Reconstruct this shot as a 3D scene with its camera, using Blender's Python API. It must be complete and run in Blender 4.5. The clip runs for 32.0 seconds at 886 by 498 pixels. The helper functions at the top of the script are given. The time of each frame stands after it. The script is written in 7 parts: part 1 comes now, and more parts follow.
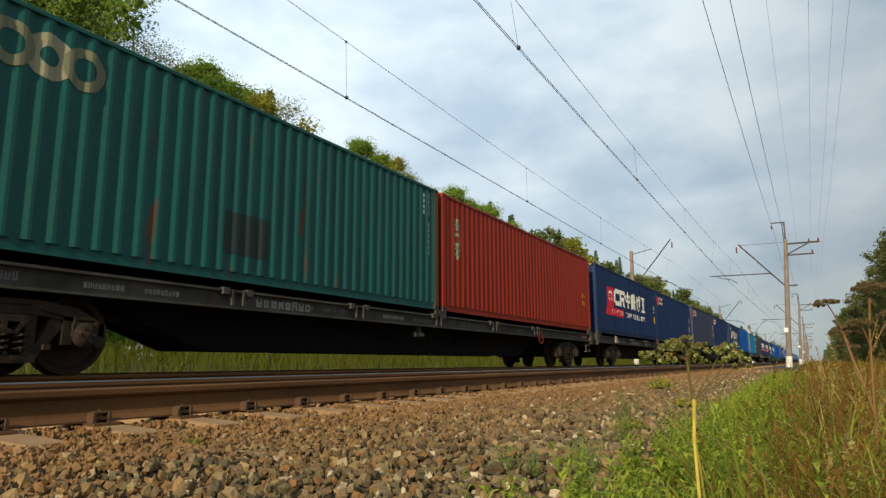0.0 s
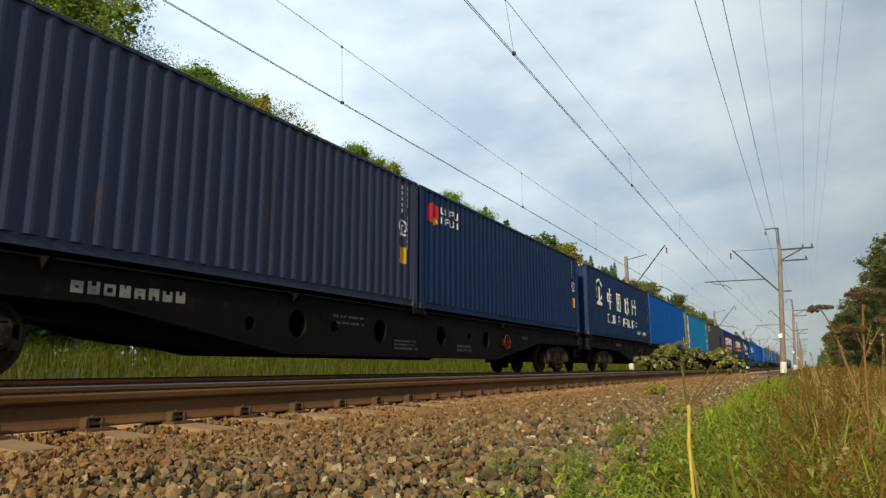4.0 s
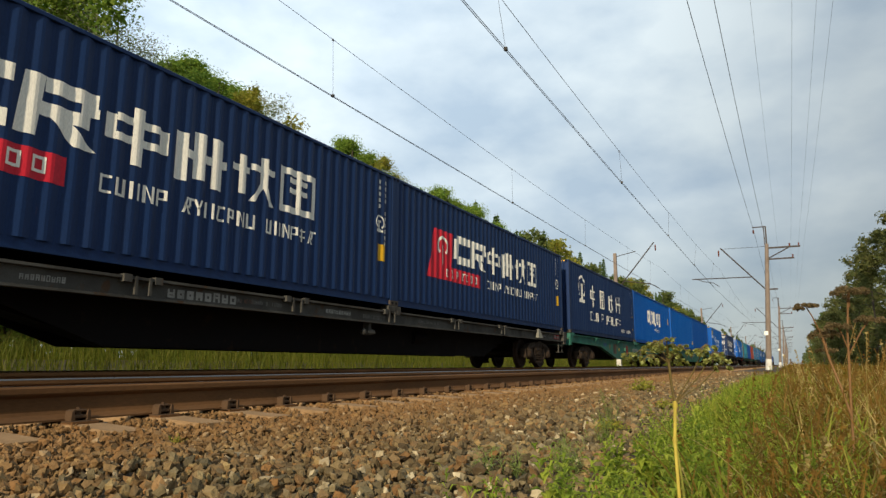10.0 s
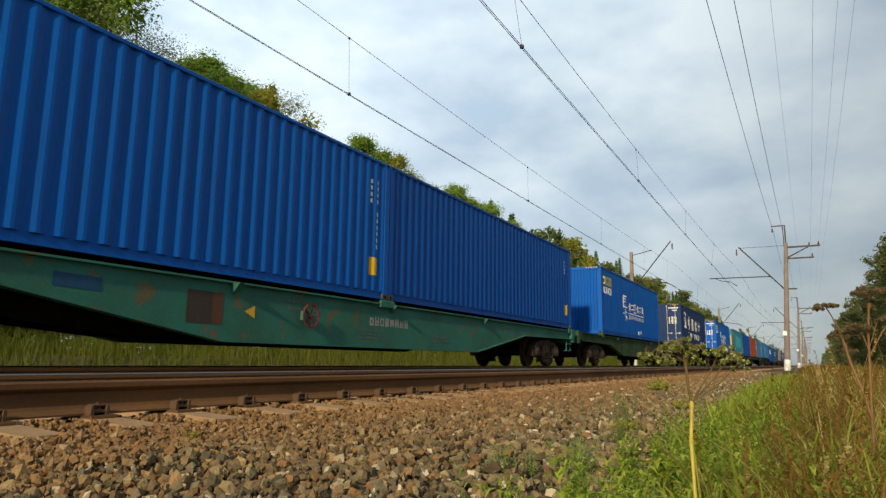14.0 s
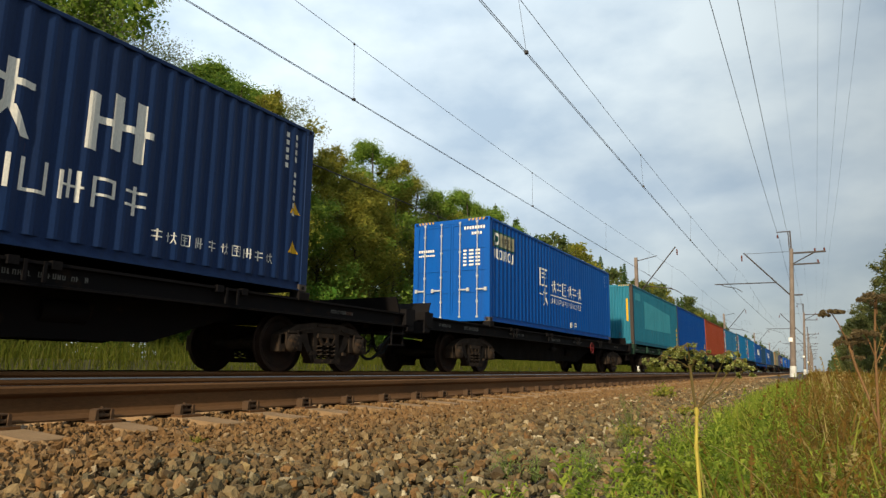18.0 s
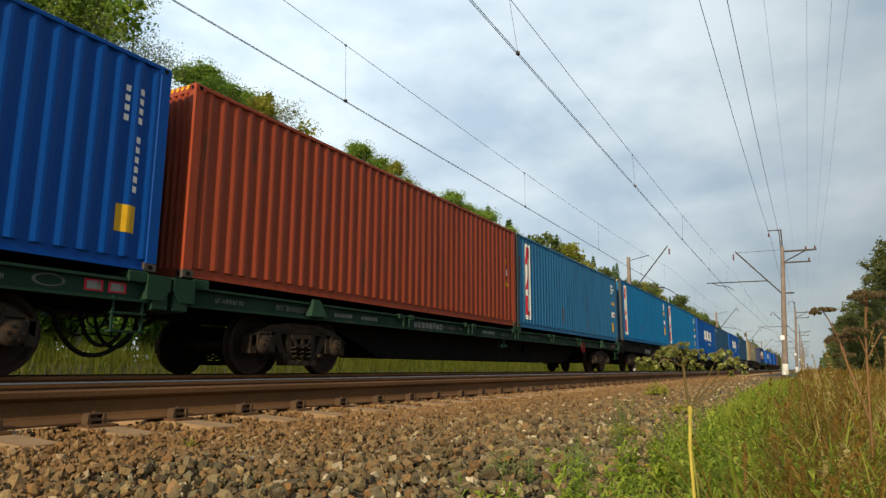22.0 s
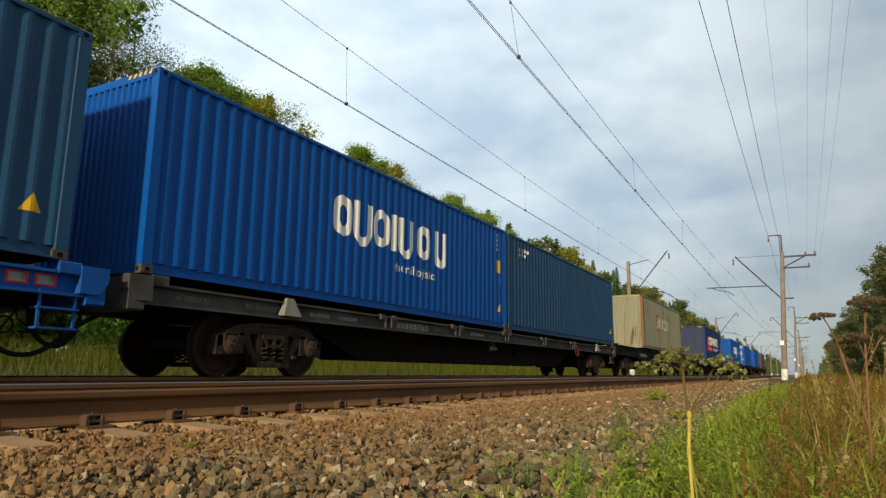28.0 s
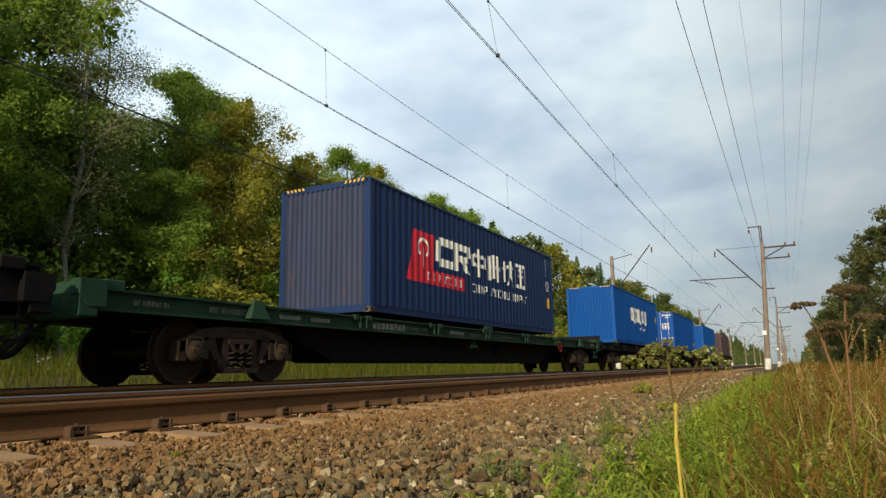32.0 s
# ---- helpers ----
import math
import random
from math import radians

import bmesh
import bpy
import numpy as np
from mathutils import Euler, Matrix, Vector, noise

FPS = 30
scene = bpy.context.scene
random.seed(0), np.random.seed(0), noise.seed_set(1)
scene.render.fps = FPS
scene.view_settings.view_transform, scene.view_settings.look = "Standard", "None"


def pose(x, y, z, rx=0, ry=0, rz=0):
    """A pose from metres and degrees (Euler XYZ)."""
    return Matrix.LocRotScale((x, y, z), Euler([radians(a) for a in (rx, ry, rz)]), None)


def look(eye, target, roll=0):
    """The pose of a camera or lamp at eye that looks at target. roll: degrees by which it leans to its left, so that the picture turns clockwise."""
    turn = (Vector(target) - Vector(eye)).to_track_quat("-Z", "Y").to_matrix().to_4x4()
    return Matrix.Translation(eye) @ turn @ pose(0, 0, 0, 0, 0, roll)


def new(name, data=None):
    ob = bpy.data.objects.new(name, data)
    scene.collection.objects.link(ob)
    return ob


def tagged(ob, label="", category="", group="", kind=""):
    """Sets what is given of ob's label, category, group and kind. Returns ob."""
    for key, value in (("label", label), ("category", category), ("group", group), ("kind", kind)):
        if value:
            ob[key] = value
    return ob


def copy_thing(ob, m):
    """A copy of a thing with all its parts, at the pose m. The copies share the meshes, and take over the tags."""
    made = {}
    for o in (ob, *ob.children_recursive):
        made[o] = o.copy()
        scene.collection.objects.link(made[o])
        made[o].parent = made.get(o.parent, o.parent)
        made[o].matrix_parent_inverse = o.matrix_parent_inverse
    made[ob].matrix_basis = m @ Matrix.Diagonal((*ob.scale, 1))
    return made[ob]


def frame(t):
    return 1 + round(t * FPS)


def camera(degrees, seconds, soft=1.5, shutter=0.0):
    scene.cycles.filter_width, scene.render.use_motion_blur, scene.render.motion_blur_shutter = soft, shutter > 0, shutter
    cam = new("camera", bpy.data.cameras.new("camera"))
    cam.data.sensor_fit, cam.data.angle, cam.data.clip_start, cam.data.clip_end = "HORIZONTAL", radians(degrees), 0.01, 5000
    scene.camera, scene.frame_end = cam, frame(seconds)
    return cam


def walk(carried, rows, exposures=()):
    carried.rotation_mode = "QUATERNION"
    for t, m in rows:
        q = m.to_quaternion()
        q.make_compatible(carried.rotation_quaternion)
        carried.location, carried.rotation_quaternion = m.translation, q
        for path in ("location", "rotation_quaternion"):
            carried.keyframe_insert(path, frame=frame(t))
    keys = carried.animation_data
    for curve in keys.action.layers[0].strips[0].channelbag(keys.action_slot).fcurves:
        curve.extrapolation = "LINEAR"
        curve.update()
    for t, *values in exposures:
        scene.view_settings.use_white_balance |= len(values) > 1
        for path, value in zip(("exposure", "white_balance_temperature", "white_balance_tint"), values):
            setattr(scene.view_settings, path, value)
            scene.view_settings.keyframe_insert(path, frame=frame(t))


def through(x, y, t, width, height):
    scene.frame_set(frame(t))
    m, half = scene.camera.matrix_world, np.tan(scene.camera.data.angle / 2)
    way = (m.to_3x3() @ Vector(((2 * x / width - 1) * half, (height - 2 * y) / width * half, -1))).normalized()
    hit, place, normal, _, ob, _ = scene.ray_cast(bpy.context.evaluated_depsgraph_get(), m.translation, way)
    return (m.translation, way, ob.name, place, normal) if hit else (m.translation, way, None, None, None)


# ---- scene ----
# ---- camera ----
EYE = (0.0, 0.0, 0.126)


def aim(yaw, pitch, roll):
    """Camera pose from degrees left of the track, degrees up and lean."""
    a, b = radians(yaw), radians(pitch)
    way = Vector((-math.sin(a) * math.cos(b), math.cos(a) * math.cos(b), math.sin(b)))
    return look(EYE, Vector(EYE) + way * 10, roll)


SWAY = [
    (0, 28.87, 9.87, -0.23), (0.5, 28.94, 9.92, -0.17), (1, 28.96, 10.05, -0.05), (1.5, 28.98, 10.16, 0.21), (2, 28.93, 10.26, 0.18),
    (2.5, 28.68, 10.33, 0.17), (3, 28.37, 10.35, 0.24), (3.5, 28.29, 10.35, -0.02), (5.5, 28.92, 10.18, -0.42), (6, 29.00, 10.11, -0.33),
    (6.5, 28.88, 10.03, -0.07), (7, 28.85, 10.00, -0.04), (7.5, 28.71, 10.03, 0.18), (8, 28.52, 10.08, 0.37), (8.5, 28.26, 10.07, 0.45),
    (9, 27.99, 9.97, 0.31), (9.5, 27.69, 9.94, 0.28), (10, 27.54, 9.88, 0.23), (10.5, 27.86, 9.90, 0.22), (11, 28.27, 9.90, 0.41),
    (11.5, 28.44, 9.89, 0.80), (12, 28.35, 9.96, 1.43), (12.5, 28.21, 9.98, 1.22), (13, 28.08, 9.86, 0.84), (13.5, 28.36, 9.83, 0.76),
    (14, 28.88, 9.70, 0.66), (14.5, 29.25, 9.55, 1.15), (16.5, 29.46, 9.92, 1.11), (17, 29.41, 10.00, 1.08), (17.5, 29.35, 10.09, 0.92),
    (18, 29.27, 10.15, 0.84), (18.5, 29.23, 10.34, 0.94), (19, 29.08, 10.51, 1.00), (19.5, 28.85, 10.54, 1.14), (20, 28.77, 10.47, 1.16),
    (20.5, 28.66, 10.34, 1.15), (21, 28.44, 10.21, 1.13), (21.5, 28.50, 10.20, 0.62), (22, 28.65, 10.24, 0.30), (22.5, 28.76, 10.36, 0.64),
    (23, 28.81, 10.44, 0.96), (23.5, 28.78, 10.54, 0.90), (24, 28.71, 10.59, 1.04), (24.5, 28.83, 10.59, 0.73), (25, 28.92, 10.64, 0.48),
    (25.5, 29.01, 10.64, 0.00), (27.5, 28.95, 10.52, 0.59), (28, 28.64, 10.52, 0.64), (28.5, 28.44, 10.51, 0.22), (29, 28.17, 10.52, 0.39),
    (29.5, 27.89, 10.43, 0.15), (30, 27.67, 10.40, -0.29), (30.5, 27.67, 10.47, -0.76), (31, 27.58, 10.41, -0.72), (31.5, 27.54, 10.38, -1.09),
    (32, 27.24, 10.48, -1.12),
]
cam = camera(67.92, 32.0, 1.4)
walk(cam, [(t, aim(a, b, c)) for t, a, b, c in SWAY])

# ---- world and sun ----
SUN_UP, SUN_AZ = 22.0, 173.0      # elevation; bearing from +Y, clockwise


def sky():
    w = bpy.data.worlds.new("sky")
    scene.world = w
    w.use_nodes = True
    n, l = w.node_tree.nodes, w.node_tree.links
    n.clear()
    out, bg = n.new("ShaderNodeOutputWorld"), n.new("ShaderNodeBackground")
    air = n.new("ShaderNodeTexSky")
    air.sky_type, air.sun_disc = "NISHITA", False
    air.sun_elevation, air.sun_rotation = radians(SUN_UP), radians(SUN_AZ)
    air.dust_density = 2.0
    scale = n.new("ShaderNodeVectorMath")
    scale.operation = "SCALE"
    scale.inputs["Scale"].default_value = 0.12
    l.new(air.outputs[0], scale.inputs[0])
    co = n.new("ShaderNodeTexCoord")
    flat = n.new("ShaderNodeMapping")
    flat.inputs["Scale"].default_value = (1.0, 1.0, 1.9)
    l.new(co.outputs["Generated"], flat.inputs[0])
    big, small = n.new("ShaderNodeTexNoise"), n.new("ShaderNodeTexNoise")
    for tex, s, d in ((big, 1.7, 5), (small, 5.0, 7)):
        tex.inputs["Scale"].default_value, tex.inputs["Detail"].default_value = s, d
        tex.inputs["Roughness"].default_value = 0.50
        l.new(flat.outputs[0], tex.inputs["Vector"])
    cover = n.new("ShaderNodeMapRange")
    cover.inputs[1].default_value, cover.inputs[2].default_value = 0.36, 0.62
    cover.inputs[3].default_value, cover.inputs[4].default_value = 0.75, 1.0
    l.new(big.outputs[0], cover.inputs[0])
    cloud = n.new("ShaderNodeValToRGB")
    e = cloud.color_ramp.elements
    e[0].position, e[0].color = 0.34, (0.53, 0.672, 0.815, 1)
    e[1].position, e[1].color = 0.66, (0.865, 0.985, 1.045, 1)
    l.new(small.outputs[0], cloud.inputs[0])
    mix = n.new("ShaderNodeMix")
    mix.data_type = "RGBA"
    l.new(cover.outputs[0], mix.inputs[0])
    l.new(scale.outputs[0], mix.inputs[6])
    l.new(cloud.outputs[0], mix.inputs[7])
    # brighter towards the sun's side of the sky
    axis, part_of, side = n.new("ShaderNodeSeparateXYZ"), n.new("ShaderNodeMapRange"), n.new("ShaderNodeValToRGB")
    l.new(co.outputs["Generated"], axis.inputs[0])
    l.new(axis.outputs[0], part_of.inputs[0])
    part_of.inputs[1].default_value, part_of.inputs[2].default_value = -0.9, 0.7
    l.new(part_of.outputs[0], side.inputs[0])
    e = side.color_ramp.elements
    e[0].position, e[0].color = 0.0, (1.24, 1.24, 1.24, 1)
    e[1].position, e[1].color = 1.0, (0.55, 0.55, 0.55, 1)
    for at, v in ((0.46, 0.85), (0.56, 0.71), (0.63, 0.62)):
        k = e.new(at)
        k.color = (v, v, v, 1)
    shade = n.new("ShaderNodeVectorMath")
    shade.operation = "SCALE"
    l.new(mix.outputs[2], shade.inputs[0])
    l.new(side.outputs[0], shade.inputs["Scale"])
    # greyer towards the horizon
    tint, haze = n.new("ShaderNodeCombineXYZ"), n.new("ShaderNodeVectorMath")
    for k, least in enumerate((0.77, 0.755, 0.70)):
        low = n.new("ShaderNodeMapRange")
        low.inputs[1].default_value, low.inputs[2].default_value = 0.0, 0.24
        low.inputs[3].default_value, low.inputs[4].default_value = least, 1.0
        l.new(axis.outputs[2], low.inputs[0])
        l.new(low.outputs[0], tint.inputs[k])
    haze.operation = "MULTIPLY"
    l.new(shade.outputs[0], haze.inputs[0])
    l.new(tint.outputs[0], haze.inputs[1])
    # the cloud thins towards the zenith
    thin, over = n.new("ShaderNodeMapRange"), n.new("ShaderNodeVectorMath")
    thin.inputs[1].default_value, thin.inputs[2].default_value = 0.30, 0.55
    thin.inputs[3].default_value, thin.inputs[4].default_value = 0.97, 1.16
    l.new(axis.outputs[2], thin.inputs[0])
    over.operation = "SCALE"
    l.new(haze.outputs[0], over.inputs[0])
    l.new(thin.outputs[0], over.inputs["Scale"])
    # thin cloud glows round the sun
    near_sun, glow = n.new("ShaderNodeMapRange"), n.new("ShaderNodeVectorMath")
    near_sun.inputs[1].default_value, near_sun.inputs[2].default_value = 0.0, -0.9
    near_sun.inputs[3].default_value, near_sun.inputs[4].default_value = 1.0, 1.25
    l.new(axis.outputs[1], near_sun.inputs[0])
    glow.operation = "SCALE"
    l.new(over.outputs[0], glow.inputs[0])
    l.new(near_sun.outputs[0], glow.inputs["Scale"])
    l.new(glow.outputs[0], bg.inputs[0])
    bg.inputs[1].default_value = 1.0
    l.new(bg.outputs[0], out.inputs[0])


sky()
sun = new("sun", bpy.data.lights.new("sun", "SUN"))
sun.data.energy, sun.data.angle, sun.data.color = 4.8, radians(2.5), (1.0, 0.86, 0.62)
_a, _b = radians(SUN_AZ), radians(SUN_UP)
SUN_FROM = Vector((math.sin(_a) * math.cos(_b), math.cos(_a) * math.cos(_b), math.sin(_b)))
sun.matrix_world = look(SUN_FROM * 60, (0, 0, 0))
scene.view_settings.exposure = 0.0

# ---- materials ----
MATS = {}


def rgb(c):
    return (c[0], c[1], c[2], 1.0)


def surface(name, base, second=None, amount=0.5, scale=3.0, fine=40.0, rough=0.7, metal=0.0, bump=0.15,
            island=None, rust=None, stretch=(1, 1, 1), obj=False, rust_at=0.62, depth=0.01, coords="Object", spec=0.3, drips=0.0, dust=None):
    """A surface with variation at two scales, stains of a second colour and fine relief."""
    if name in MATS:
        return MATS[name]
    m = bpy.data.materials.new(name)
    m.use_nodes = True
    n, l = m.node_tree.nodes, m.node_tree.links
    b = n["Principled BSDF"]
    co, mp = n.new("ShaderNodeTexCoord"), n.new("ShaderNodeMapping")
    mp.inputs["Scale"].default_value = stretch
    l.new(co.outputs[coords], mp.inputs[0])

    def tex(s, detail=5.0):
        t = n.new("ShaderNodeTexNoise")
        t.inputs["Scale"].default_value, t.inputs["Detail"].default_value = s, detail
        l.new(mp.outputs[0], t.inputs["Vector"])
        return t.outputs[0]

    def ranged(sock, a, c, lo=0.0, hi=1.0):
        r = n.new("ShaderNodeMapRange")
        r.inputs[1].default_value, r.inputs[2].default_value = a, c
        r.inputs[3].default_value, r.inputs[4].default_value = lo, hi
        l.new(sock, r.inputs[0])
        return r.outputs[0]

    def mixed(fac, a, c):
        x = n.new("ShaderNodeMix")
        x.data_type = "RGBA"
        l.new(fac, x.inputs[0])
        for sock, v in ((x.inputs[6], a), (x.inputs[7], c)):
            if isinstance(v, tuple):
                sock.default_value = rgb(v)
            else:
                l.new(v, sock)
        return x.outputs[2]

    second = second or tuple(v * 0.6 for v in base)
    coarse = tex(scale)
    col = mixed(ranged(coarse, 0.35, 0.7, 0.0, amount), base, second)
    if island:
        g = n.new("ShaderNodeNewGeometry")
        ramp = n.new("ShaderNodeValToRGB")
        ramp.color_ramp.interpolation = "LINEAR"
        while len(ramp.color_ramp.elements) < len(island):
            ramp.color_ramp.elements.new(0.5)
        for k, c in enumerate(island):
            ramp.color_ramp.elements[k].position = k / (len(island) - 1)
            ramp.color_ramp.elements[k].color = rgb(c)
        if obj:
            o = n.new("ShaderNodeObjectInfo")
            l.new(o.outputs["Random"], ramp.inputs[0])
        else:
            l.new(g.outputs["Random Per Island"], ramp.inputs[0])
        mul = n.new("ShaderNodeMix")
        mul.data_type, mul.blend_type = "RGBA", "MULTIPLY"
        mul.inputs[0].default_value = 1.0
        l.new(ramp.outputs[0], mul.inputs[6])
        l.new(mixed(ranged(coarse, 0.3, 0.7), (1.15, 1.15, 1.15), (0.7, 0.7, 0.7)), mul.inputs[7])
        col = mul.outputs[2]
    if drips:
        mp2 = n.new("ShaderNodeMapping")
        mp2.inputs["Scale"].default_value = (9.0, 9.0, 0.5)
        l.new(co.outputs[coords], mp2.inputs[0])
        t2 = n.new("ShaderNodeTexNoise")
        t2.inputs["Scale"].default_value, t2.inputs["Detail"].default_value = 1.0, 6.0
        l.new(mp2.outputs[0], t2.inputs["Vector"])
        col = mixed(ranged(t2.outputs[0], 0.52, 0.75, 0.0, drips), col, tuple(v * 0.35 + 0.012 for v in base))
    if rust:
        col = mixed(ranged(tex(scale * 1.7, 8.0), rust_at, rust_at + 0.06, 0.0, 0.85), col, rust)
    if dust:
        # brake dust that lies beside the rail: (x full, x none, colour)
        sep = n.new("ShaderNodeSeparateXYZ")
        l.new(co.outputs[coords], sep.inputs[0])
        add = n.new("ShaderNodeMath")
        add.operation = "MULTIPLY_ADD"
        l.new(tex(2.2, 4.0), add.inputs[0])
        add.inputs[1].default_value = 0.9
        l.new(sep.outputs[0], add.inputs[2])
        col = mixed(ranged(add.outputs[0], dust[0], dust[1], 0.72, 0.0), col, dust[2])
    grain = tex(fine, 3.0)
    col2 = n.new("ShaderNodeMix")
    col2.data_type, col2.blend_type = "RGBA", "MULTIPLY"
    col2.inputs[0].default_value = 1.0
    l.new(col, col2.inputs[6])
    l.new(mixed(ranged(grain, 0.3, 0.7), (0.86, 0.86, 0.86), (1.1, 1.1, 1.1)), col2.inputs[7])
    l.new(col2.outputs[2], b.inputs["Base Color"])
    l.new(ranged(coarse, 0.3, 0.7, max(rough - 0.1, 0.05), min(rough + 0.12, 1.0)), b.inputs["Roughness"])
    b.inputs["Metallic"].default_value = metal
    b.inputs["Specular IOR Level"].default_value = spec
    if bump:
        bp = n.new("ShaderNodeBump")
        bp.inputs["Strength"].default_value, bp.inputs["Distance"].default_value = bump, depth
        l.new(grain, bp.inputs["Height"])
        l.new(bp.outputs[0], b.inputs["Normal"])
    MATS[name] = m
    return m


def paint(name, c, dirt=0.35, rust=0.68):
    """Weathered container paint with streaks that run down and a little rust."""
    dull = tuple(0.6 * v + 0.3 * d for v, d in zip(c, (0.07, 0.06, 0.05)))
    return surface("paint_" + name, c, dull, dirt, 1.1, 60, 0.46, 0.0, 0.05, rust=(0.12, 0.05, 0.025),
                   stretch=(1.6, 1.6, 0.35), rust_at=rust, spec=0.14, drips=min(0.65, 0.12 + 1.3 * dirt))


PAINT = {
    "green": paint("green", (0.014, 0.10, 0.088), 0.35, 0.64),
    "red": paint("red", (0.30, 0.026, 0.010), 0.25),
    "navy": paint("navy", (0.010, 0.029, 0.094), 0.15, 0.72),
    "greynavy": paint("greynavy", (0.038, 0.048, 0.092), 0.4),
    "grey": paint("grey", (0.055, 0.058, 0.074), 0.25),
    "blue": paint("blue", (0.001, 0.070, 0.30), 0.12, 0.74),
    "sky": paint("sky", (0.001, 0.086, 0.37), 0.15, 0.72),
    "azure": paint("azure", (0.004, 0.165, 0.385), 0.3, 0.66),
    "turquoise": paint("turquoise", (0.005, 0.185, 0.40), 0.2, 0.68),
    "teal": paint("teal", (0.022, 0.185, 0.265), 0.25, 0.68),
    "tealclean": paint("tealclean", (0.055, 0.30, 0.37), 0.2, 0.75),
    "royal": paint("royal", (0.001, 0.062, 0.29), 0.12, 0.74),
    "orange": paint("orange", (0.31, 0.054, 0.020), 0.3, 0.66),
    "steelblue": paint("steelblue", (0.025, 0.165, 0.33), 0.4, 0.64),
    "slate": paint("slate", (0.017, 0.068, 0.142), 0.35, 0.66),
    "cream": paint("cream", (0.35, 0.33, 0.205), 0.45, 0.62),
    "drab": paint("drab", (0.265, 0.255, 0.160), 0.5, 0.60),
    "palewhite": paint("palewhite", (0.56, 0.53, 0.40), 0.4, 0.64),
    "wornred": paint("wornred", (0.34, 0.045, 0.035), 0.4, 0.62),
    "maroon": paint("maroon", (0.07, 0.045, 0.05), 0.35, 0.66),
    "patch": paint("patch", (0.005, 0.015, 0.042), 0.15, 0.8),
    "white": paint("white", (0.88, 0.84, 0.74), 0.15, 0.8),
    "markred": paint("markred", (0.62, 0.025, 0.045), 0.15, 0.8),
    "wheelred": paint("wheelred", (0.14, 0.014, 0.015), 0.4, 0.6),
    "rusty": paint("rusty", (0.185, 0.085, 0.034), 0.5, 0.56),
    "rustdark": paint("rustdark", (0.055, 0.04, 0.032), 0.5, 0.56),
    "faded": paint("faded", (0.30, 0.29, 0.26), 0.4, 0.66),
    "postgrey": paint("postgrey", (0.045, 0.062, 0.07), 0.5, 0.58),
    "patchgreen": paint("patchgreen", (0.026, 0.042, 0.040), 0.4, 0.6),
    "badge_faded": paint("badge_faded", (0.20, 0.205, 0.12), 0.5, 0.6),
    "rustmid": paint("rustmid", (0.10, 0.062, 0.032), 0.5, 0.56),
    "olivepost": paint("olivepost", (0.105, 0.125, 0.075), 0.5, 0.58),
    "worn_white": paint("worn_white", (0.15, 0.145, 0.13), 0.5, 0.6),
    "yellow": paint("yellow", (0.72, 0.40, 0.02), 0.15, 0.8),
}
# black wagon paint; on underframes and floors its near-black also paints in the under-train shade
STEEL_DARK = surface("wagon_black_and_shade", (0.0085, 0.0075, 0.008), (0.015, 0.012, 0.011), 0.6, 2.0, 50, 0.65, 0.0, 0.1, rust=(0.022, 0.014, 0.010), spec=0.05)
STEEL_GREY = surface("wagon_grey", (0.085, 0.080, 0.070), (0.03, 0.026, 0.023), 0.7, 2.2, 50, 0.65, 0.0, 0.1, rust=(0.08, 0.045, 0.025), spec=0.08)
STEEL_GREEN = surface("wagon_green", (0.036, 0.155, 0.115), (0.045, 0.09, 0.065), 0.6, 1.5, 50, 0.6, 0.0, 0.08, rust=(0.14, 0.10, 0.05), rust_at=0.6, spec=0.08)
STEEL_MOSS = surface("wagon_moss", (0.035, 0.075, 0.030), (0.03, 0.04, 0.02), 0.6, 1.5, 50, 0.6, 0.0, 0.08, rust=(0.09, 0.07, 0.035), rust_at=0.6, spec=0.08)
STEEL_OLIVE = surface("wagon_olive", (0.020, 0.052, 0.030), (0.014, 0.024, 0.016), 0.6, 1.5, 50, 0.6, 0.0, 0.08, rust=(0.10, 0.06, 0.03), spec=0.08)
STEEL_BLUE = surface("wagon_blue", (0.010, 0.09, 0.34), (0.02, 0.04, 0.10), 0.6, 1.5, 50, 0.6, 0.0, 0.08, spec=0.08)
BOGIE = surface("bogie_iron", (0.044, 0.031, 0.022), (0.022, 0.016, 0.012), 0.7, 6.0, 60, 0.8, 0.1, 0.2, rust=(0.07, 0.04, 0.022), spec=0.08)
TREAD = surface("wheel_steel", (0.026, 0.018, 0.014), (0.05, 0.028, 0.019), 0.8, 5.0, 80, 0.6, 0.2, 0.05, spec=0.1)
RUBBER = surface("rubber_hose", (0.018, 0.018, 0.018), None, 0.4, 8, 60, 0.75, spec=0.08)
CASTING = surface("casting_steel", (0.09, 0.075, 0.06), (0.05, 0.03, 0.02), 0.7, 8, 60, 0.7, 0.1)
STOP_PALE = surface("pale_dusty_steel", (0.22, 0.21, 0.17), (0.13, 0.12, 0.10), 0.6, 6, 60, 0.7, 0.0, spec=0.1)
PALE_STEEL = surface("rod_white", (0.52, 0.53, 0.53), (0.32, 0.31, 0.30), 0.5, 6, 60, 0.5, 0.0)
RAIL_RUST = surface("rail_rust", (0.150, 0.068, 0.021), (0.075, 0.035, 0.013), 0.7, 3.0, 90, 0.85, 0.0, 0.2, stretch=(1, 0.3, 1))
RAIL_HEAD = surface("rail_head", (0.22, 0.21, 0.20), (0.12, 0.10, 0.085), 0.6, 3.0, 70, 0.24, 0.9, 0.03, stretch=(1, 0.15, 1))
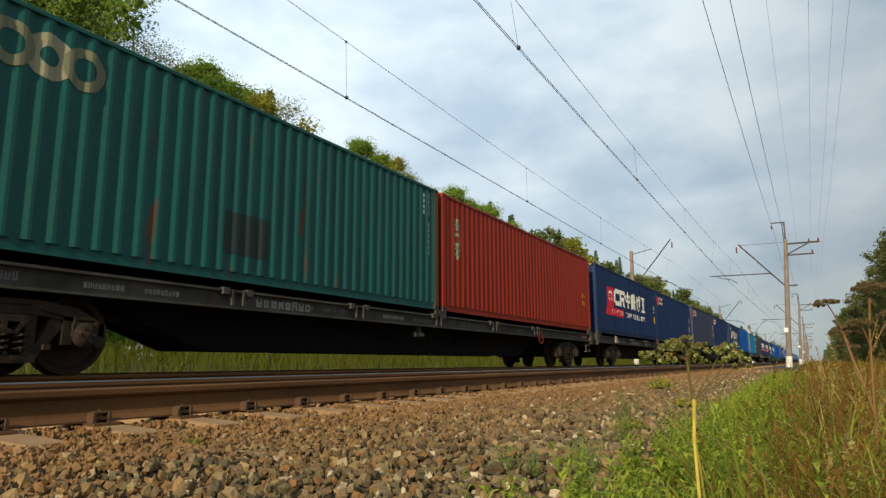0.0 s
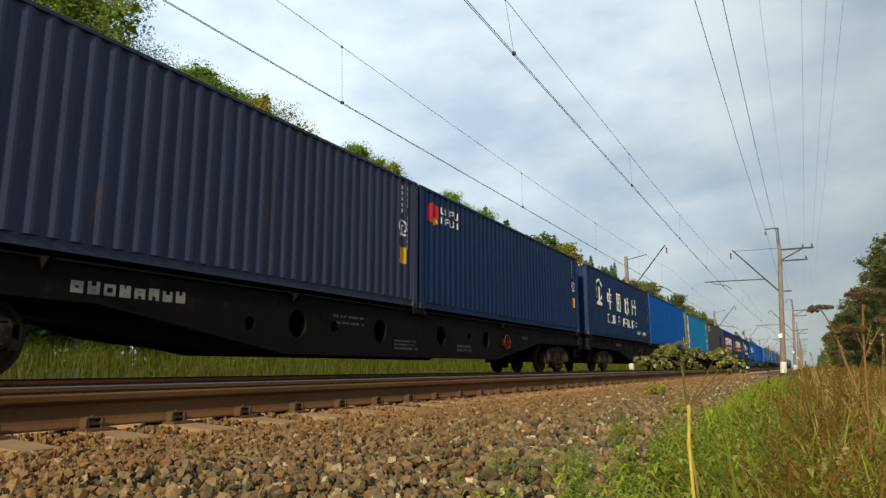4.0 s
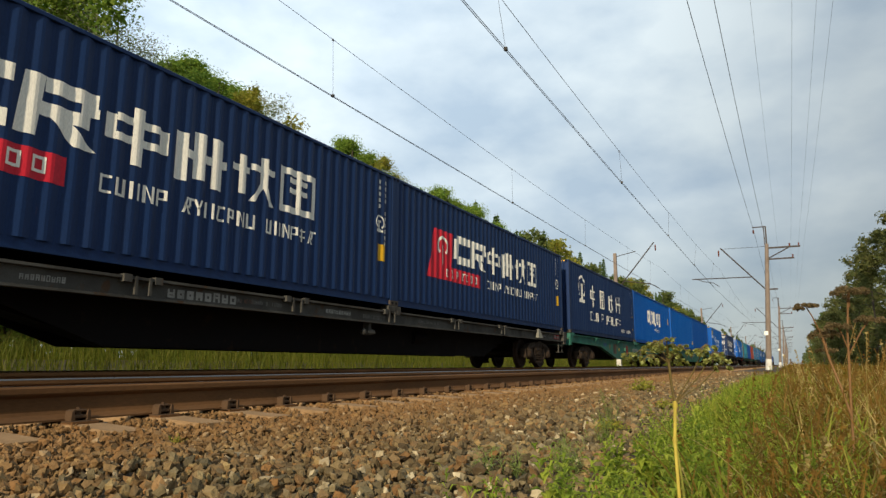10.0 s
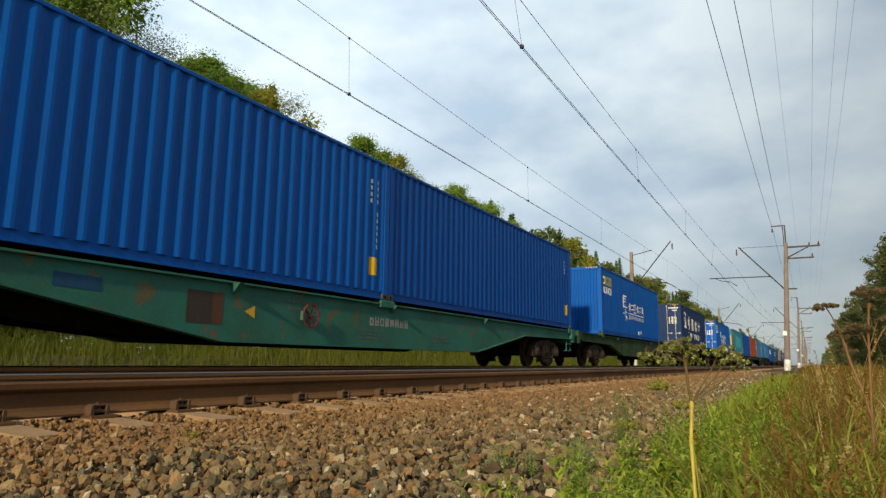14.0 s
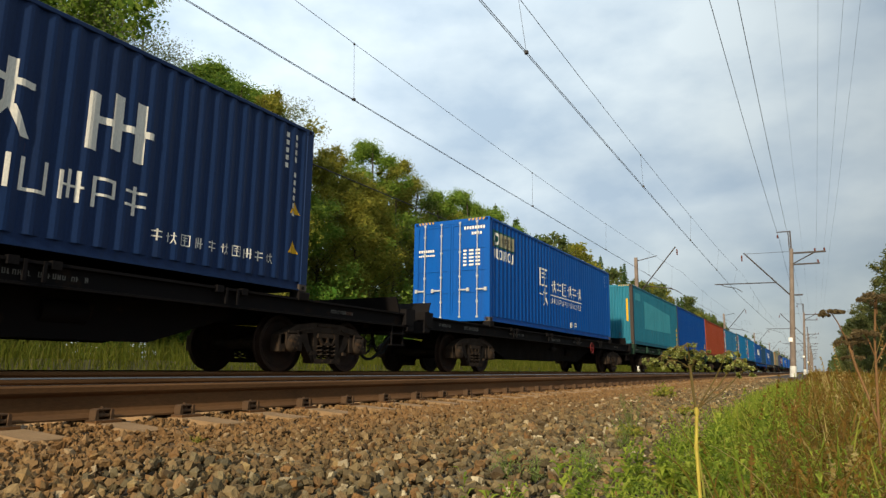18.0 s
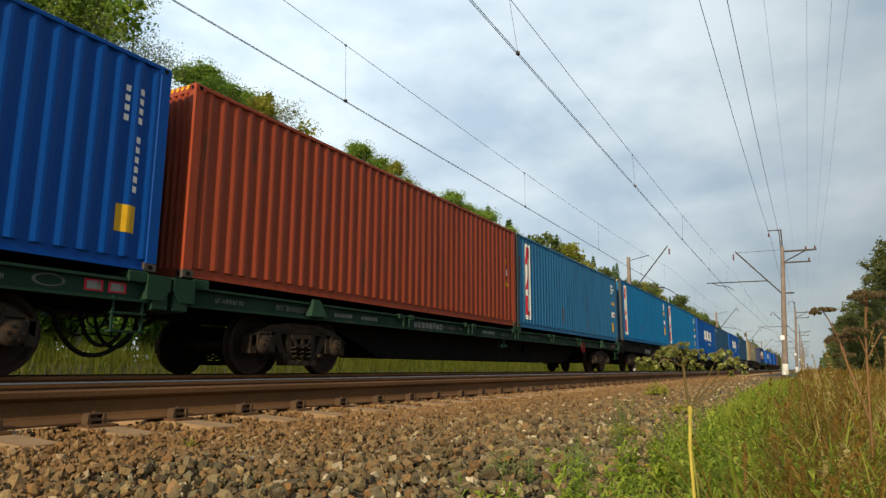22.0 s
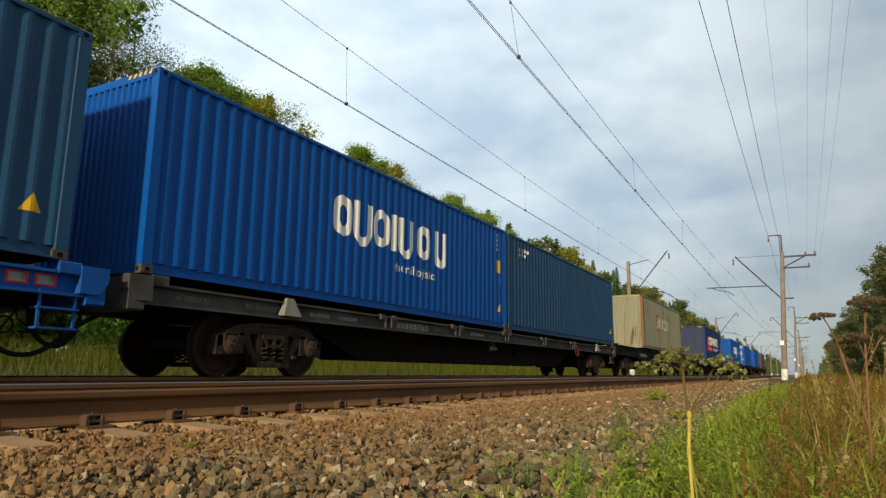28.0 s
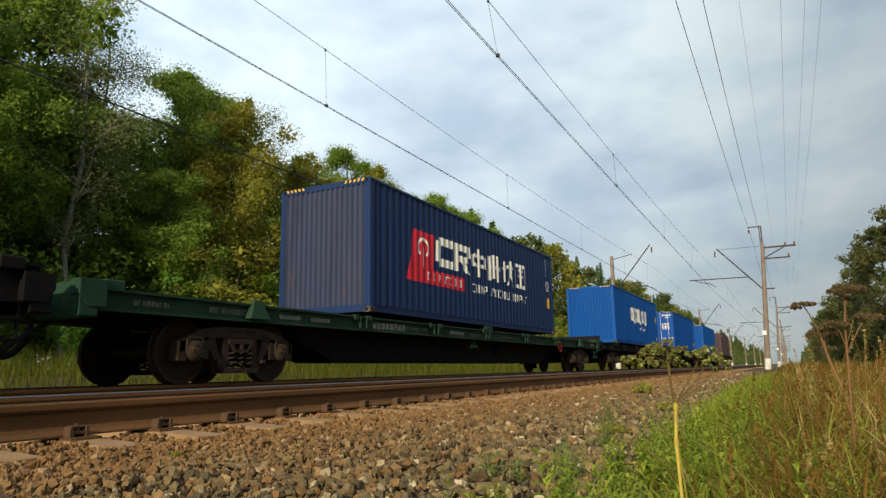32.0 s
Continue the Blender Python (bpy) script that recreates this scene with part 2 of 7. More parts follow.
RAIL_DULL = surface("rail_dull", (0.15, 0.095, 0.062), (0.09, 0.06, 0.04), 0.6, 3.0, 70, 0.6, 0.2, 0.05, stretch=(1, 0.15, 1))
CLAMP_IRON = surface("clamp_iron", (0.095, 0.055, 0.03), (0.05, 0.03, 0.018), 0.7, 8.0, 80, 0.85, 0.0, 0.3, spec=0.1)
CONCRETE = surface("concrete", (0.31, 0.185, 0.085), (0.20, 0.115, 0.05), 0.8, 5.0, 80, 0.9, 0.0, 0.3)
MAST = surface("mast_concrete", (0.23, 0.18, 0.145), (0.15, 0.11, 0.085), 0.8, 1.5, 50, 0.9, 0.0, 0.2)
LIME = surface("limewash", (0.66, 0.64, 0.58), (0.4, 0.36, 0.3), 0.7, 3, 50, 0.9)
IRON = surface("mast_iron", (0.05, 0.045, 0.042), (0.09, 0.06, 0.045), 0.6, 6, 60, 0.7, 0.2)
WIRE = surface("wire", (0.06, 0.055, 0.052), None, 0.3, 5, 60, 0.5, 0.5, 0.0)
CERAMIC = surface("insulator", (0.16, 0.05, 0.03), None, 0.3, 5, 60, 0.2, 0.0, 0.0)
STONE_HUES = ((0.052, 0.041, 0.024), (0.197, 0.149, 0.071), (0.116, 0.090, 0.046), (0.30, 0.165, 0.06), (0.139, 0.111, 0.056), (0.313, 0.226, 0.099), (0.064, 0.051, 0.029), (0.244, 0.175, 0.081), (0.174, 0.136, 0.067), (0.278, 0.130, 0.035), (0.099, 0.077, 0.041), (0.371, 0.243, 0.086), (0.151, 0.118, 0.060), (0.104, 0.081, 0.043), (0.209, 0.158, 0.081), (0.52, 0.42, 0.25))


def weathered(c):
    """Greyer and more uneven in value than the raw hue."""
    v = 0.4 * c[0] + 0.5 * c[1] + 0.1 * c[2]
    k = 0.78 * (v / 0.13) ** 0.26
    return tuple(k * (0.86 * a + 0.14 * v * g) for a, g in zip(c, (1.16, 1.0, 0.78)))


STONE_HUES = tuple(weathered(c) for c in STONE_HUES)
STONES = surface("crushed_stone", (0.15, 0.12, 0.1), None, 0.5, 18, 130, 0.85, 0.0, 1.0, depth=0.004, island=STONE_HUES, spec=0.12, dust=(-2.3, -0.6, (0.20, 0.100, 0.036)))
STONE_ONE = surface("crushed_stone_single", (0.15, 0.12, 0.1), None, 0.5, 18, 130, 0.85, 0.0, 0.6, island=STONE_HUES, obj=True, spec=0.12)
LEAF_WALL = ((0.035, 0.062, 0.012), (0.055, 0.10, 0.018), (0.085, 0.12, 0.02), (0.045, 0.085, 0.02))


def leafy(name, hues, rough=0.6, through=0.5):
    """Leaf or blade surface: each leaf its own hue, some light passes through."""
    m = surface(name, hues[0], None, 0.5, 0.6, 40, rough, 0, 0, island=hues, coords="Generated", spec=0.10)
    n, l = m.node_tree.nodes, m.node_tree.links
    b, out = n["Principled BSDF"], n["Material Output"]
    t, mx = n.new("ShaderNodeBsdfTranslucent"), n.new("ShaderNodeMixShader")
    mx.inputs[0].default_value = through
    src = b.inputs["Base Color"].links[0].from_socket
    l.new(src, t.inputs[0])
    l.new(b.outputs[0], mx.inputs[1])
    l.new(t.outputs[0], mx.inputs[2])
    l.new(mx.outputs[0], out.inputs[0])
    return m


LEAF_GREEN = leafy("leaf_green", ((0.120, 0.215, 0.034), (0.210, 0.315, 0.045), (0.285, 0.365, 0.056), (0.155, 0.265, 0.045)))
LEAF_OLIVE = leafy("leaf_olive", ((0.215, 0.235, 0.036), (0.310, 0.295, 0.044), (0.375, 0.325, 0.054), (0.175, 0.215, 0.036)))
LEAF_GREY = leafy("leaf_grey", ((0.200, 0.230, 0.095), (0.270, 0.290, 0.120), (0.170, 0.210, 0.080), (0.290, 0.270, 0.120)))
LEAF_BROWN = leafy("leaf_brown", ((0.110, 0.125, 0.038), (0.155, 0.160, 0.048), (0.090, 0.110, 0.034), (0.190, 0.170, 0.060)))
LEAF_FAR = leafy("leaf_far", ((0.085, 0.125, 0.036), (0.140, 0.175, 0.046), (0.185, 0.195, 0.056), (0.105, 0.150, 0.044)))
LEAF_BRIGHT = leafy("leaf_bright", ((0.090, 0.215, 0.026), (0.140, 0.270, 0.036), (0.100, 0.185, 0.028)))
LEAF_DARK = leafy("needle_dark", ((0.080, 0.150, 0.042), (0.130, 0.205, 0.054), (0.100, 0.175, 0.048)))
GRASS_GREEN = leafy("grass_green", ((0.150, 0.215, 0.020), (0.250, 0.305, 0.032), (0.330, 0.355, 0.045), (0.200, 0.260, 0.026), (0.420, 0.370, 0.070)))
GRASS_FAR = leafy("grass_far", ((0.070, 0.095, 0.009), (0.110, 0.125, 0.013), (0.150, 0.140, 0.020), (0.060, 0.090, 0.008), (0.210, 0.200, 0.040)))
GRASS_STRAW = leafy("grass_straw", ((0.50, 0.37, 0.13), (0.42, 0.29, 0.085), (0.60, 0.47, 0.20), (0.34, 0.24, 0.07)))
GRASS_RED = leafy("grass_red", ((0.270, 0.140, 0.032), (0.205, 0.115, 0.026), (0.320, 0.180, 0.042), (0.150, 0.095, 0.020)))
HERB = leafy("herb_green", ((0.200, 0.285, 0.030), (0.320, 0.390, 0.046), (0.420, 0.460, 0.066), (0.120, 0.180, 0.020), (0.260, 0.340, 0.040)))
HERB_OLIVE = leafy("herb_olive", ((0.185, 0.120, 0.022), (0.290, 0.170, 0.038), (0.120, 0.110, 0.018), (0.330, 0.175, 0.050), (0.150, 0.140, 0.022)))
HERB_GREY = leafy("herb_grey", ((0.230, 0.290, 0.075), (0.300, 0.350, 0.105), (0.180, 0.240, 0.055)))
GRASS_DRY = leafy("grass_dry", ((0.250, 0.140, 0.024), (0.175, 0.112, 0.018), (0.135, 0.122, 0.015), (0.290, 0.155, 0.032), (0.095, 0.095, 0.012)))
UMBEL = leafy("umbel_brown", ((0.215, 0.145, 0.072), (0.145, 0.108, 0.050), (0.290, 0.210, 0.100)))
UMBEL_GREEN = leafy("umbel_green", ((0.240, 0.248, 0.045), (0.150, 0.163, 0.030), (0.630, 0.651, 0.240), (0.112, 0.124, 0.024), (0.300, 0.264, 0.060)))
STALK = surface("stalk", (0.46, 0.36, 0.055), (0.30, 0.22, 0.035), 0.6, 12, 80, 0.6)
STALK_DARK = surface("stalk_dark", (0.12, 0.085, 0.022), (0.07, 0.05, 0.015), 0.6, 30, 80, 0.7)
STALK_BROWN = surface("stalk_brown", (0.20, 0.10, 0.036), (0.11, 0.06, 0.024), 0.6, 12, 80, 0.7)
BARK = surface("bark", (0.075, 0.06, 0.045), (0.035, 0.028, 0.022), 0.8, 4, 40, 0.95, 0, 0.5, stretch=(1, 1, 0.3))
BIRCH = surface("birch_bark", (0.27, 0.25, 0.21), (0.06, 0.05, 0.045), 0.55, 5, 40, 0.8, 0, 0.3, stretch=(1, 1, 2.5))
SOIL = surface("soil", (0.085, 0.06, 0.03), (0.05, 0.06, 0.018), 0.8, 0.8, 30, 0.95, 0, 0.6, coords="Object")
# bed kept darker than the stones: the shade of deep gaps is coloured in
BED_SHADED = surface("ballast_bed", (0.085, 0.062, 0.038), (0.05, 0.038, 0.026), 0.8, 9.0, 45, 0.95, 0, 0.9, depth=0.03)
YELLOW_PETAL = surface("petal", (0.80, 0.55, 0.02), None, 0.2, 9, 50, 0.6)

# ---- mesh building ----
class Shape:
    """Vertices and faces of one part."""

    def __init__(self):
        self.v, self.f = [], []

    def add(self, pts, faces):
        k = len(self.v)
        self.v += [tuple(p) for p in pts]
        self.f += [tuple(i + k for i in f) for f in faces]
        return self

    def box(self, x0, x1, y0, y1, z0, z1, c=0.0):
        """A box; c chamfers its long edges."""
        if c:
            ring = [(x0 + c, z0), (x1 - c, z0), (x1, z0 + c), (x1, z1 - c), (x1 - c, z1), (x0 + c, z1), (x0, z1 - c), (x0, z0 + c)]
            return self.along_y(ring, y0, y1)
        return self.add([(x0, y0, z0), (x1, y0, z0), (x1, y1, z0), (x0, y1, z0), (x0, y0, z1), (x1, y0, z1), (x1, y1, z1), (x0, y1, z1)],
                        [(0, 3, 2, 1), (4, 5, 6, 7), (0, 1, 5, 4), (1, 2, 6, 5), (2, 3, 7, 6), (3, 0, 4, 7)])

    def along_y(self, ring, y0, y1):
        """A prism: ring of (x, z), counter-clockwise seen from -y."""
        n = len(ring)
        pts = [(x, y0, z) for x, z in ring] + [(x, y1, z) for x, z in ring]
        faces = [(i, (i + 1) % n, (i + 1) % n + n, i + n) for i in range(n)]
        return self.add(pts, faces + [tuple(range(n))[::-1], tuple(range(n, 2 * n))])

    def along_x(self, ring, x0, x1):
        """A prism: ring of (y, z)."""
        n = len(ring)
        pts = [(x0, y, z) for y, z in ring] + [(x1, y, z) for y, z in ring]
        faces = [(i, (i + 1) % n, (i + 1) % n + n, i + n) for i in range(n)]
        return self.add(pts, faces + [tuple(range(n))[::-1], tuple(range(n, 2 * n))])

    def tube(self, a, b, r, n=8, r2=None):
        """A round bar from a to b, tapering to r2."""
        a, b = Vector(a), Vector(b)
        d = (b - a).normalized()
        u = d.orthogonal().normalized()
        w = d.cross(u)
        r2 = r if r2 is None else r2
        pts = []
        for p, q in ((a, r), (b, r2)):
            pts += [p + (u * math.cos(2 * math.pi * i / n) + w * math.sin(2 * math.pi * i / n)) * q for i in range(n)]
        faces = [(i, (i + 1) % n, (i + 1) % n + n, i + n) for i in range(n)]
        return self.add(pts, faces + [tuple(range(n))[::-1], tuple(range(n, 2 * n))])

    def path(self, pts, r, n=6):
        for a, b in zip(pts, pts[1:]):
            self.tube(a, b, r, n)
        return self

    def sweep(self, pts, r, n=8):
        """One bent round bar through the points."""
        pts = [Vector(p) for p in pts]
        k0 = len(self.v)
        up = Vector((0.31, 0.17, 0.93))
        for i, p in enumerate(pts):
            d = (pts[min(i + 1, len(pts) - 1)] - pts[max(i - 1, 0)]).normalized()
            u = (up - d * up.dot(d)).normalized()
            w = d.cross(u)
            self.v += [tuple(p + (u * math.cos(2 * math.pi * j / n) + w * math.sin(2 * math.pi * j / n)) * r) for j in range(n)]
        for i in range(len(pts) - 1):
            self.f += [(k0 + i * n + j, k0 + i * n + (j + 1) % n, k0 + (i + 1) * n + (j + 1) % n, k0 + (i + 1) * n + j) for j in range(n)]
        return self

    def lathe(self, ring, n=24, axis="x", at=(0, 0, 0)):
        """Turns (offset along axis, radius) rings."""
        pts = []
        for o, r in ring:
            for i in range(n):
                c, s = r * math.cos(2 * math.pi * i / n), r * math.sin(2 * math.pi * i / n)
                p = (o, c, s) if axis == "x" else (c, o, s) if axis == "y" else (c, s, o)
                pts.append((p[0] + at[0], p[1] + at[1], p[2] + at[2]))
        faces = []
        for k in range(len(ring) - 1):
            faces += [(k * n + i, k * n + (i + 1) % n, (k + 1) * n + (i + 1) % n, (k + 1) * n + i) for i in range(n)]
        return self.add(pts, faces + [tuple(range(n))[::-1], tuple(range((len(ring) - 1) * n, len(ring) * n))])

    def mesh(self, name, material, smooth=False, crease=35):
        me = bpy.data.meshes.new(name)
        me.from_pydata(self.v, [], self.f)
        me.materials.append(material)
        if smooth:
            me.shade_smooth()
            me.set_sharp_from_angle(angle=radians(crease))
        return me


def part(name, shape, material, parent, label="", smooth=False, at=(0, 0, 0), crease=35):
    """Links a shape (or a ready mesh) as one mesh object under a thing or a part."""
    me = shape.mesh(name, material, smooth, crease) if isinstance(shape, Shape) else shape
    ob = new(name, me)
    ob.parent = parent
    ob.location = at
    if label:
        ob["label"] = label
    return ob


def thing(name, label, category, group="", at=(0, 0, 0)):
    ob = new(name)
    ob.empty_display_size = 0.2
    ob.location = at
    return tagged(ob, label, category, group)


def single(name, shape, material, label="", category="", group="", kind="", smooth=False):
    """A thing or a piece of the setting that is one mesh."""
    return tagged(new(name, shape.mesh(name, material, smooth)), label, category, group, kind)


RND = random.Random(7)

# ---- plan: tracks along +Y, rail head at z = 0, near track at x = -4.29, train track at -8.78 ----
NEAR, FAR = -4.29, -8.78
GAUGE = 0.76 + 0.036
TOP = 1.357               # container floor level
FIRST = -30.0


def travel(t):
    """Metres that the train has gone by t seconds."""
    u = t / 32.0
    return 13.0117 * t - 3.908 * u * u - 2.283 * u ** 3


# ---- ground ----
def lie(x, y):
    """Height of the ground."""
    bump = 0.02 * noise.noise((x * 0.7, y * 0.7, 0.0))
    if x > -0.9:
        s = min((x + 0.9) / 6.0, 1.0)
        return -0.27 - 0.10 * s + bump + 0.05 * noise.noise((x * 0.25, y * 0.25, 3.0)) * s
    if x > -11.2:
        return -0.255 + bump * 0.3
    s = min((-11.2 - x) / 5.0, 1.0)
    return -0.255 + 0.45 * s * s * (3 - 2 * s) + bump


def ground():
    xs = [-1200, -400, -150, -80, -50, -36, -28, -22, -18, -16, -14, -13, -12.2, -11.6, -11.2, -10.8, -9, -7, -5, -3.4, -2.8, -2.2, -1.7, -1.3, -0.9, -0.5, 0, 0.5, 1, 2, 3, 5, 8, 12, 20, 40, 80, 200, 500, 1200]
    ys = [-600, -200, -80, -40, -20, -10, -5, -2] + [0.5 * i for i in range(0, 25)] + [13, 15, 17, 20, 24, 28, 33, 40, 50, 65, 80, 100, 130, 170, 220, 300, 450, 700, 1100, 1900]
    s = Shape()
    s.v = [(x, y, lie(x, y) - 0.012) for y in ys for x in xs]
    n = len(xs)
    s.f = [(j * n + i, j * n + i + 1, (j + 1) * n + i + 1, (j + 1) * n + i) for j in range(len(ys) - 1) for i in range(n - 1)]
    single("ground", s, SOIL, "flat soil with grass beside the railway", "ground", kind="structure", smooth=True)
    b = Shape()
    bx = [-12.0, -11.4, -10.9, -10.4, -9.5, -8.0, -6.6, -5.6, -5.0, -4.3, -3.6, -3.2, -2.8, -2.3, -1.8, -1.4, -1.0, -0.7, -0.3]
    by = [-40, -20, -8] + [-4 + 0.4 * i for i in range(0, 90)] + [34, 38, 44, 52, 60, 80, 120, 180, 300, 500, 900, 1500]
    for y in by:
        for x in bx:
            edge = min(1.0, (x + 12.0) / 1.4, (-0.3 - x) / 0.7)
            z = -0.31 + 0.065 * max(0.0, edge) + 0.012 * noise.noise((x * 2.1, y * 2.1, 5.0)) * max(0.0, edge)
            b.v.append((x, y, (z + (0.012 if -10.9 < x < -2.9 else 0.0)) if 0 < edge else -0.31))
    n = len(bx)
    b.f = [(j * n + i, j * n + i + 1, (j + 1) * n + i + 1, (j + 1) * n + i) for j in range(len(by) - 1) for i in range(n - 1)]
    return single("ballast_bed", b, BED_SHADED, "crushed stone ballast bed under both tracks, darkened for gap shade", "ballast", kind="structure", smooth=True)


BALLAST = ground()


# ---- rails, sleepers, fastenings ----
def rail_ring(cx):
    """R65 rail section, head at z = 0."""
    half = [(0.075, -0.18), (0.075, -0.17), (0.02, -0.148), (0.009, -0.13), (0.009, -0.06), (0.03, -0.045), (0.0365, -0.036), (0.0365, -0.010), (0.028, 0.0)]
    return [(cx + x, z) for x, z in half] + [(cx - x, z) for x, z in reversed(half)]


def tracks():
    for cx, name in ((NEAR, "near"), (FAR, "train")):
        for side in (1, -1):
            ring = rail_ring(cx + side * GAUGE)
            r = thing("rail", "long rusty steel rail on concrete sleepers", "rail", "rails")
            s = Shape().along_y(ring, -60, 1500)
            part("rail_body", s, RAIL_RUST, r, "rust-brown web and foot")
            x = cx + side * GAUGE
            h = Shape()
            out = 0.0375
            a, b = sorted((x - side * 0.030, x + side * 0.010))
            h.add([(a, -60, 0.0015), (b, -60, 0.0015), (b, 1500, 0.0015), (a, 1500, 0.0015)], [(0, 1, 2, 3)])
            g = x - side * out
            h.add([(g, -60, -0.0095), (g, -60, -0.009), (x - side * 0.030, -60, 0.0015), (g, 1500, -0.0095), (g, 1500, -0.009), (x - side * 0.030, 1500, 0.0015)],
                  [(0, 1, 4, 3), (1, 2, 5, 4)])
            part("running_face", h, RAIL_HEAD, r, "worn shiny running face")


tracks()
PITCH, Y0 = 0.543, 2.31


def sleeper_shape():
    """One concrete sleeper, lofted from end to end."""
    s = Shape()
    cuts = [(1.355, -0.212), (1.0, -0.196), (0.62, -0.196), (0.25, -0.235), (-0.25, -0.235), (-0.62, -0.196), (-1.0, -0.196), (-1.355, -0.212)]
    for x, z in cuts:
        s.v += [(x, -0.14, -0.36), (x, 0.14, -0.36), (x, 0.105, z - 0.012), (x, 0.09, z), (x, -0.09, z), (x, -0.105, z - 0.012)]
    for k in range(len(cuts) - 1):
        s.f += [(k * 6 + i, k * 6 + (i + 1) % 6, k * 6 + 6 + (i + 1) % 6, k * 6 + 6 + i) for i in range(6)]
    n = 6 * (len(cuts) - 1)
    s.f += [(5, 4, 3, 2, 1, 0), tuple(n + i for i in range(6))]
    return s


def plate_shape():
    return Shape().box(-0.17, 0.17, -0.075, 0.075, -0.2, -0.182)


def clamp_shape():
    """Ribs, clamp, spring ring and nut of one rail fastening, on the +x foot."""
    s = Shape()
    x = 0.098
    s.box(x - 0.045, x + 0.06, -0.075, 0.075, -0.19, -0.180)
    for k in (-1, 1):
        s.along_x([(k * 0.034, -0.18), (k * 0.056, -0.18), (k * 0.052, -0.128), (k * 0.038, -0.124)][::k], x - 0.028, x + 0.03)
    s.box(x - 0.040, x + 0.024, -0.033, 0.033, -0.168, -0.150, 0.004)
    s.box(x - 0.03, x + 0.02, -0.036, 0.036, -0.134, -0.122, 0.003)
    s.lathe([(-0.152, 0.021), (-0.146, 0.021), (-0.146, 0.018), (-0.128, 0.018), (-0.128, 0.010), (-0.112, 0.010)], 6, "z", (x - 0.002, 0, 0))
    return s


def sleepers():
    me = sleeper_shape().mesh("sleeper", CONCRETE)
    plate, clamp = plate_shape().mesh("baseplate", RAIL_RUST), clamp_shape().mesh("clamp", CLAMP_IRON)
    rest, rest_clip = Shape(), Shape()
    shape, cs = sleeper_shape(), clamp_shape()
    for cx in (NEAR, FAR):
        for i in range(-14, 420 if cx == NEAR else 160):
            y = Y0 + PITCH * i
            if cx == NEAR and i < 70:
                t = tagged(new("sleeper", me), "weathered concrete sleeper half buried in ballast", "sleeper", "sleepers")
                t.location = (cx, y, 0)
                t.rotation_euler = (0, 0, RND.uniform(-0.008, 0.008))
                for k in (1, -1):
                    p = part("baseplate", plate, None, t, "rusty steel baseplate", at=(k * GAUGE, 0, 0))
                    for q in (1, -1):
                        c = part("clamp", clamp, None, p, "rusty bolted clamp")
                        c.scale = (q, 1, 1)
            else:
                rest.add([(x + cx, b + y, z) for x, b, z in shape.v], shape.f)
                if cx == NEAR:
                    rest_clip.add([(x + cx + GAUGE, b + y, z) for x, b, z in cs.v], cs.f)
    far = single("distant_sleepers", rest, CONCRETE, "rows of concrete sleepers under the rails", "sleepers", kind="stuff")
    o = part("distant_clamps", rest_clip, CLAMP_IRON, far)
    o["kind"] = "stuff"


sleepers()

# ---- containers: base centre of the leading end at the origin, +y backwards along the train ----
LONG, HIGH, HALF = 12.192, 2.896, 1.219
WAVE = 0.2785


BENDS = ((0.03, 0.0), (0.17, 0.0), (0.245, 0.16), (0.455, 0.84), (0.53, 1.0), (0.67, 1.0), (0.745, 0.84), (0.955, 0.16), (1.03, 0.0))


def wave(u):
    """Depth of the corrugated side at u metres along it: 0 outside, 0.036 in the groove."""
    q = (u / WAVE) % 1.0
    if q < BENDS[0][0]:
        q += 1.0
    for (a, da), (b, db) in zip(BENDS, BENDS[1:]):
        if q <= b:
            return 0.036 * (da + (db - da) * (q - a) / (b - a))
    return 0.0


def breaks(a, b):
    """Places between a and b at which the corrugation bends."""
    out = [a]
    for k in range(math.floor(a / WAVE) - 1, math.floor(b / WAVE) + 2):
        for q, _ in BENDS[:-1]:
            u = (k + q) * WAVE
            if a + 1e-6 < u < b - 1e-6:
                out.append(u)
    return out + [b]


SKIN = HALF - 0.012       # outer face of the side walls


def cut(poly, lo, hi):
    """Convex polygon of (u, z) clipped to lo <= u <= hi."""
    for lim, sgn in ((lo, 1), (hi, -1)):
        out = []
        for p, q in zip(poly, poly[1:] + poly[:1]):
            ip, iq = (p[0] - lim) * sgn >= -1e-9, (q[0] - lim) * sgn >= -1e-9
            if ip:
                out.append(p)
            if ip != iq:
                k = (lim - p[0]) / (q[0] - p[0])
                out.append((lim, p[1] + k * (q[1] - p[1])))
        poly = out
        if len(poly) < 3:
            return []
    return poly


def on_side(polys):
    """Paint film on the corrugated side that faces +x: convex polygons of (u, z), u along the wall."""
    s = Shape()
    for i, poly in enumerate(polys):
        lift = 0.004 + (0.0006 * i if len(polys) < 8 else 0.0)
        us = [p[0] for p in poly]
        bs = breaks(min(us), max(us))
        for lo, hi in zip(bs, bs[1:]):
            c = cut(list(poly), lo, hi)
            if c:
                area = sum(a[0] * b[1] - b[0] * a[1] for a, b in zip(c, c[1:] + c[:1]))
                if area < 0:
                    c = c[::-1]
                s.add([(SKIN - wave(u) + lift, u, z) for u, z in c], [tuple(range(len(c)))])
    return s


def on_end(polys):
    """Paint film on the leading end wall, (x, z) polygons."""
    s = Shape()
    for c in polys:
        s.add([(x, 0.0 - 0.006, z) for x, z in c], [tuple(range(len(c)))])
    return s


def rect(u, z, w, h, lean=0.0):
    return [(u, z), (u + w, z), (u + w + lean, z + h), (u + lean, z + h)]


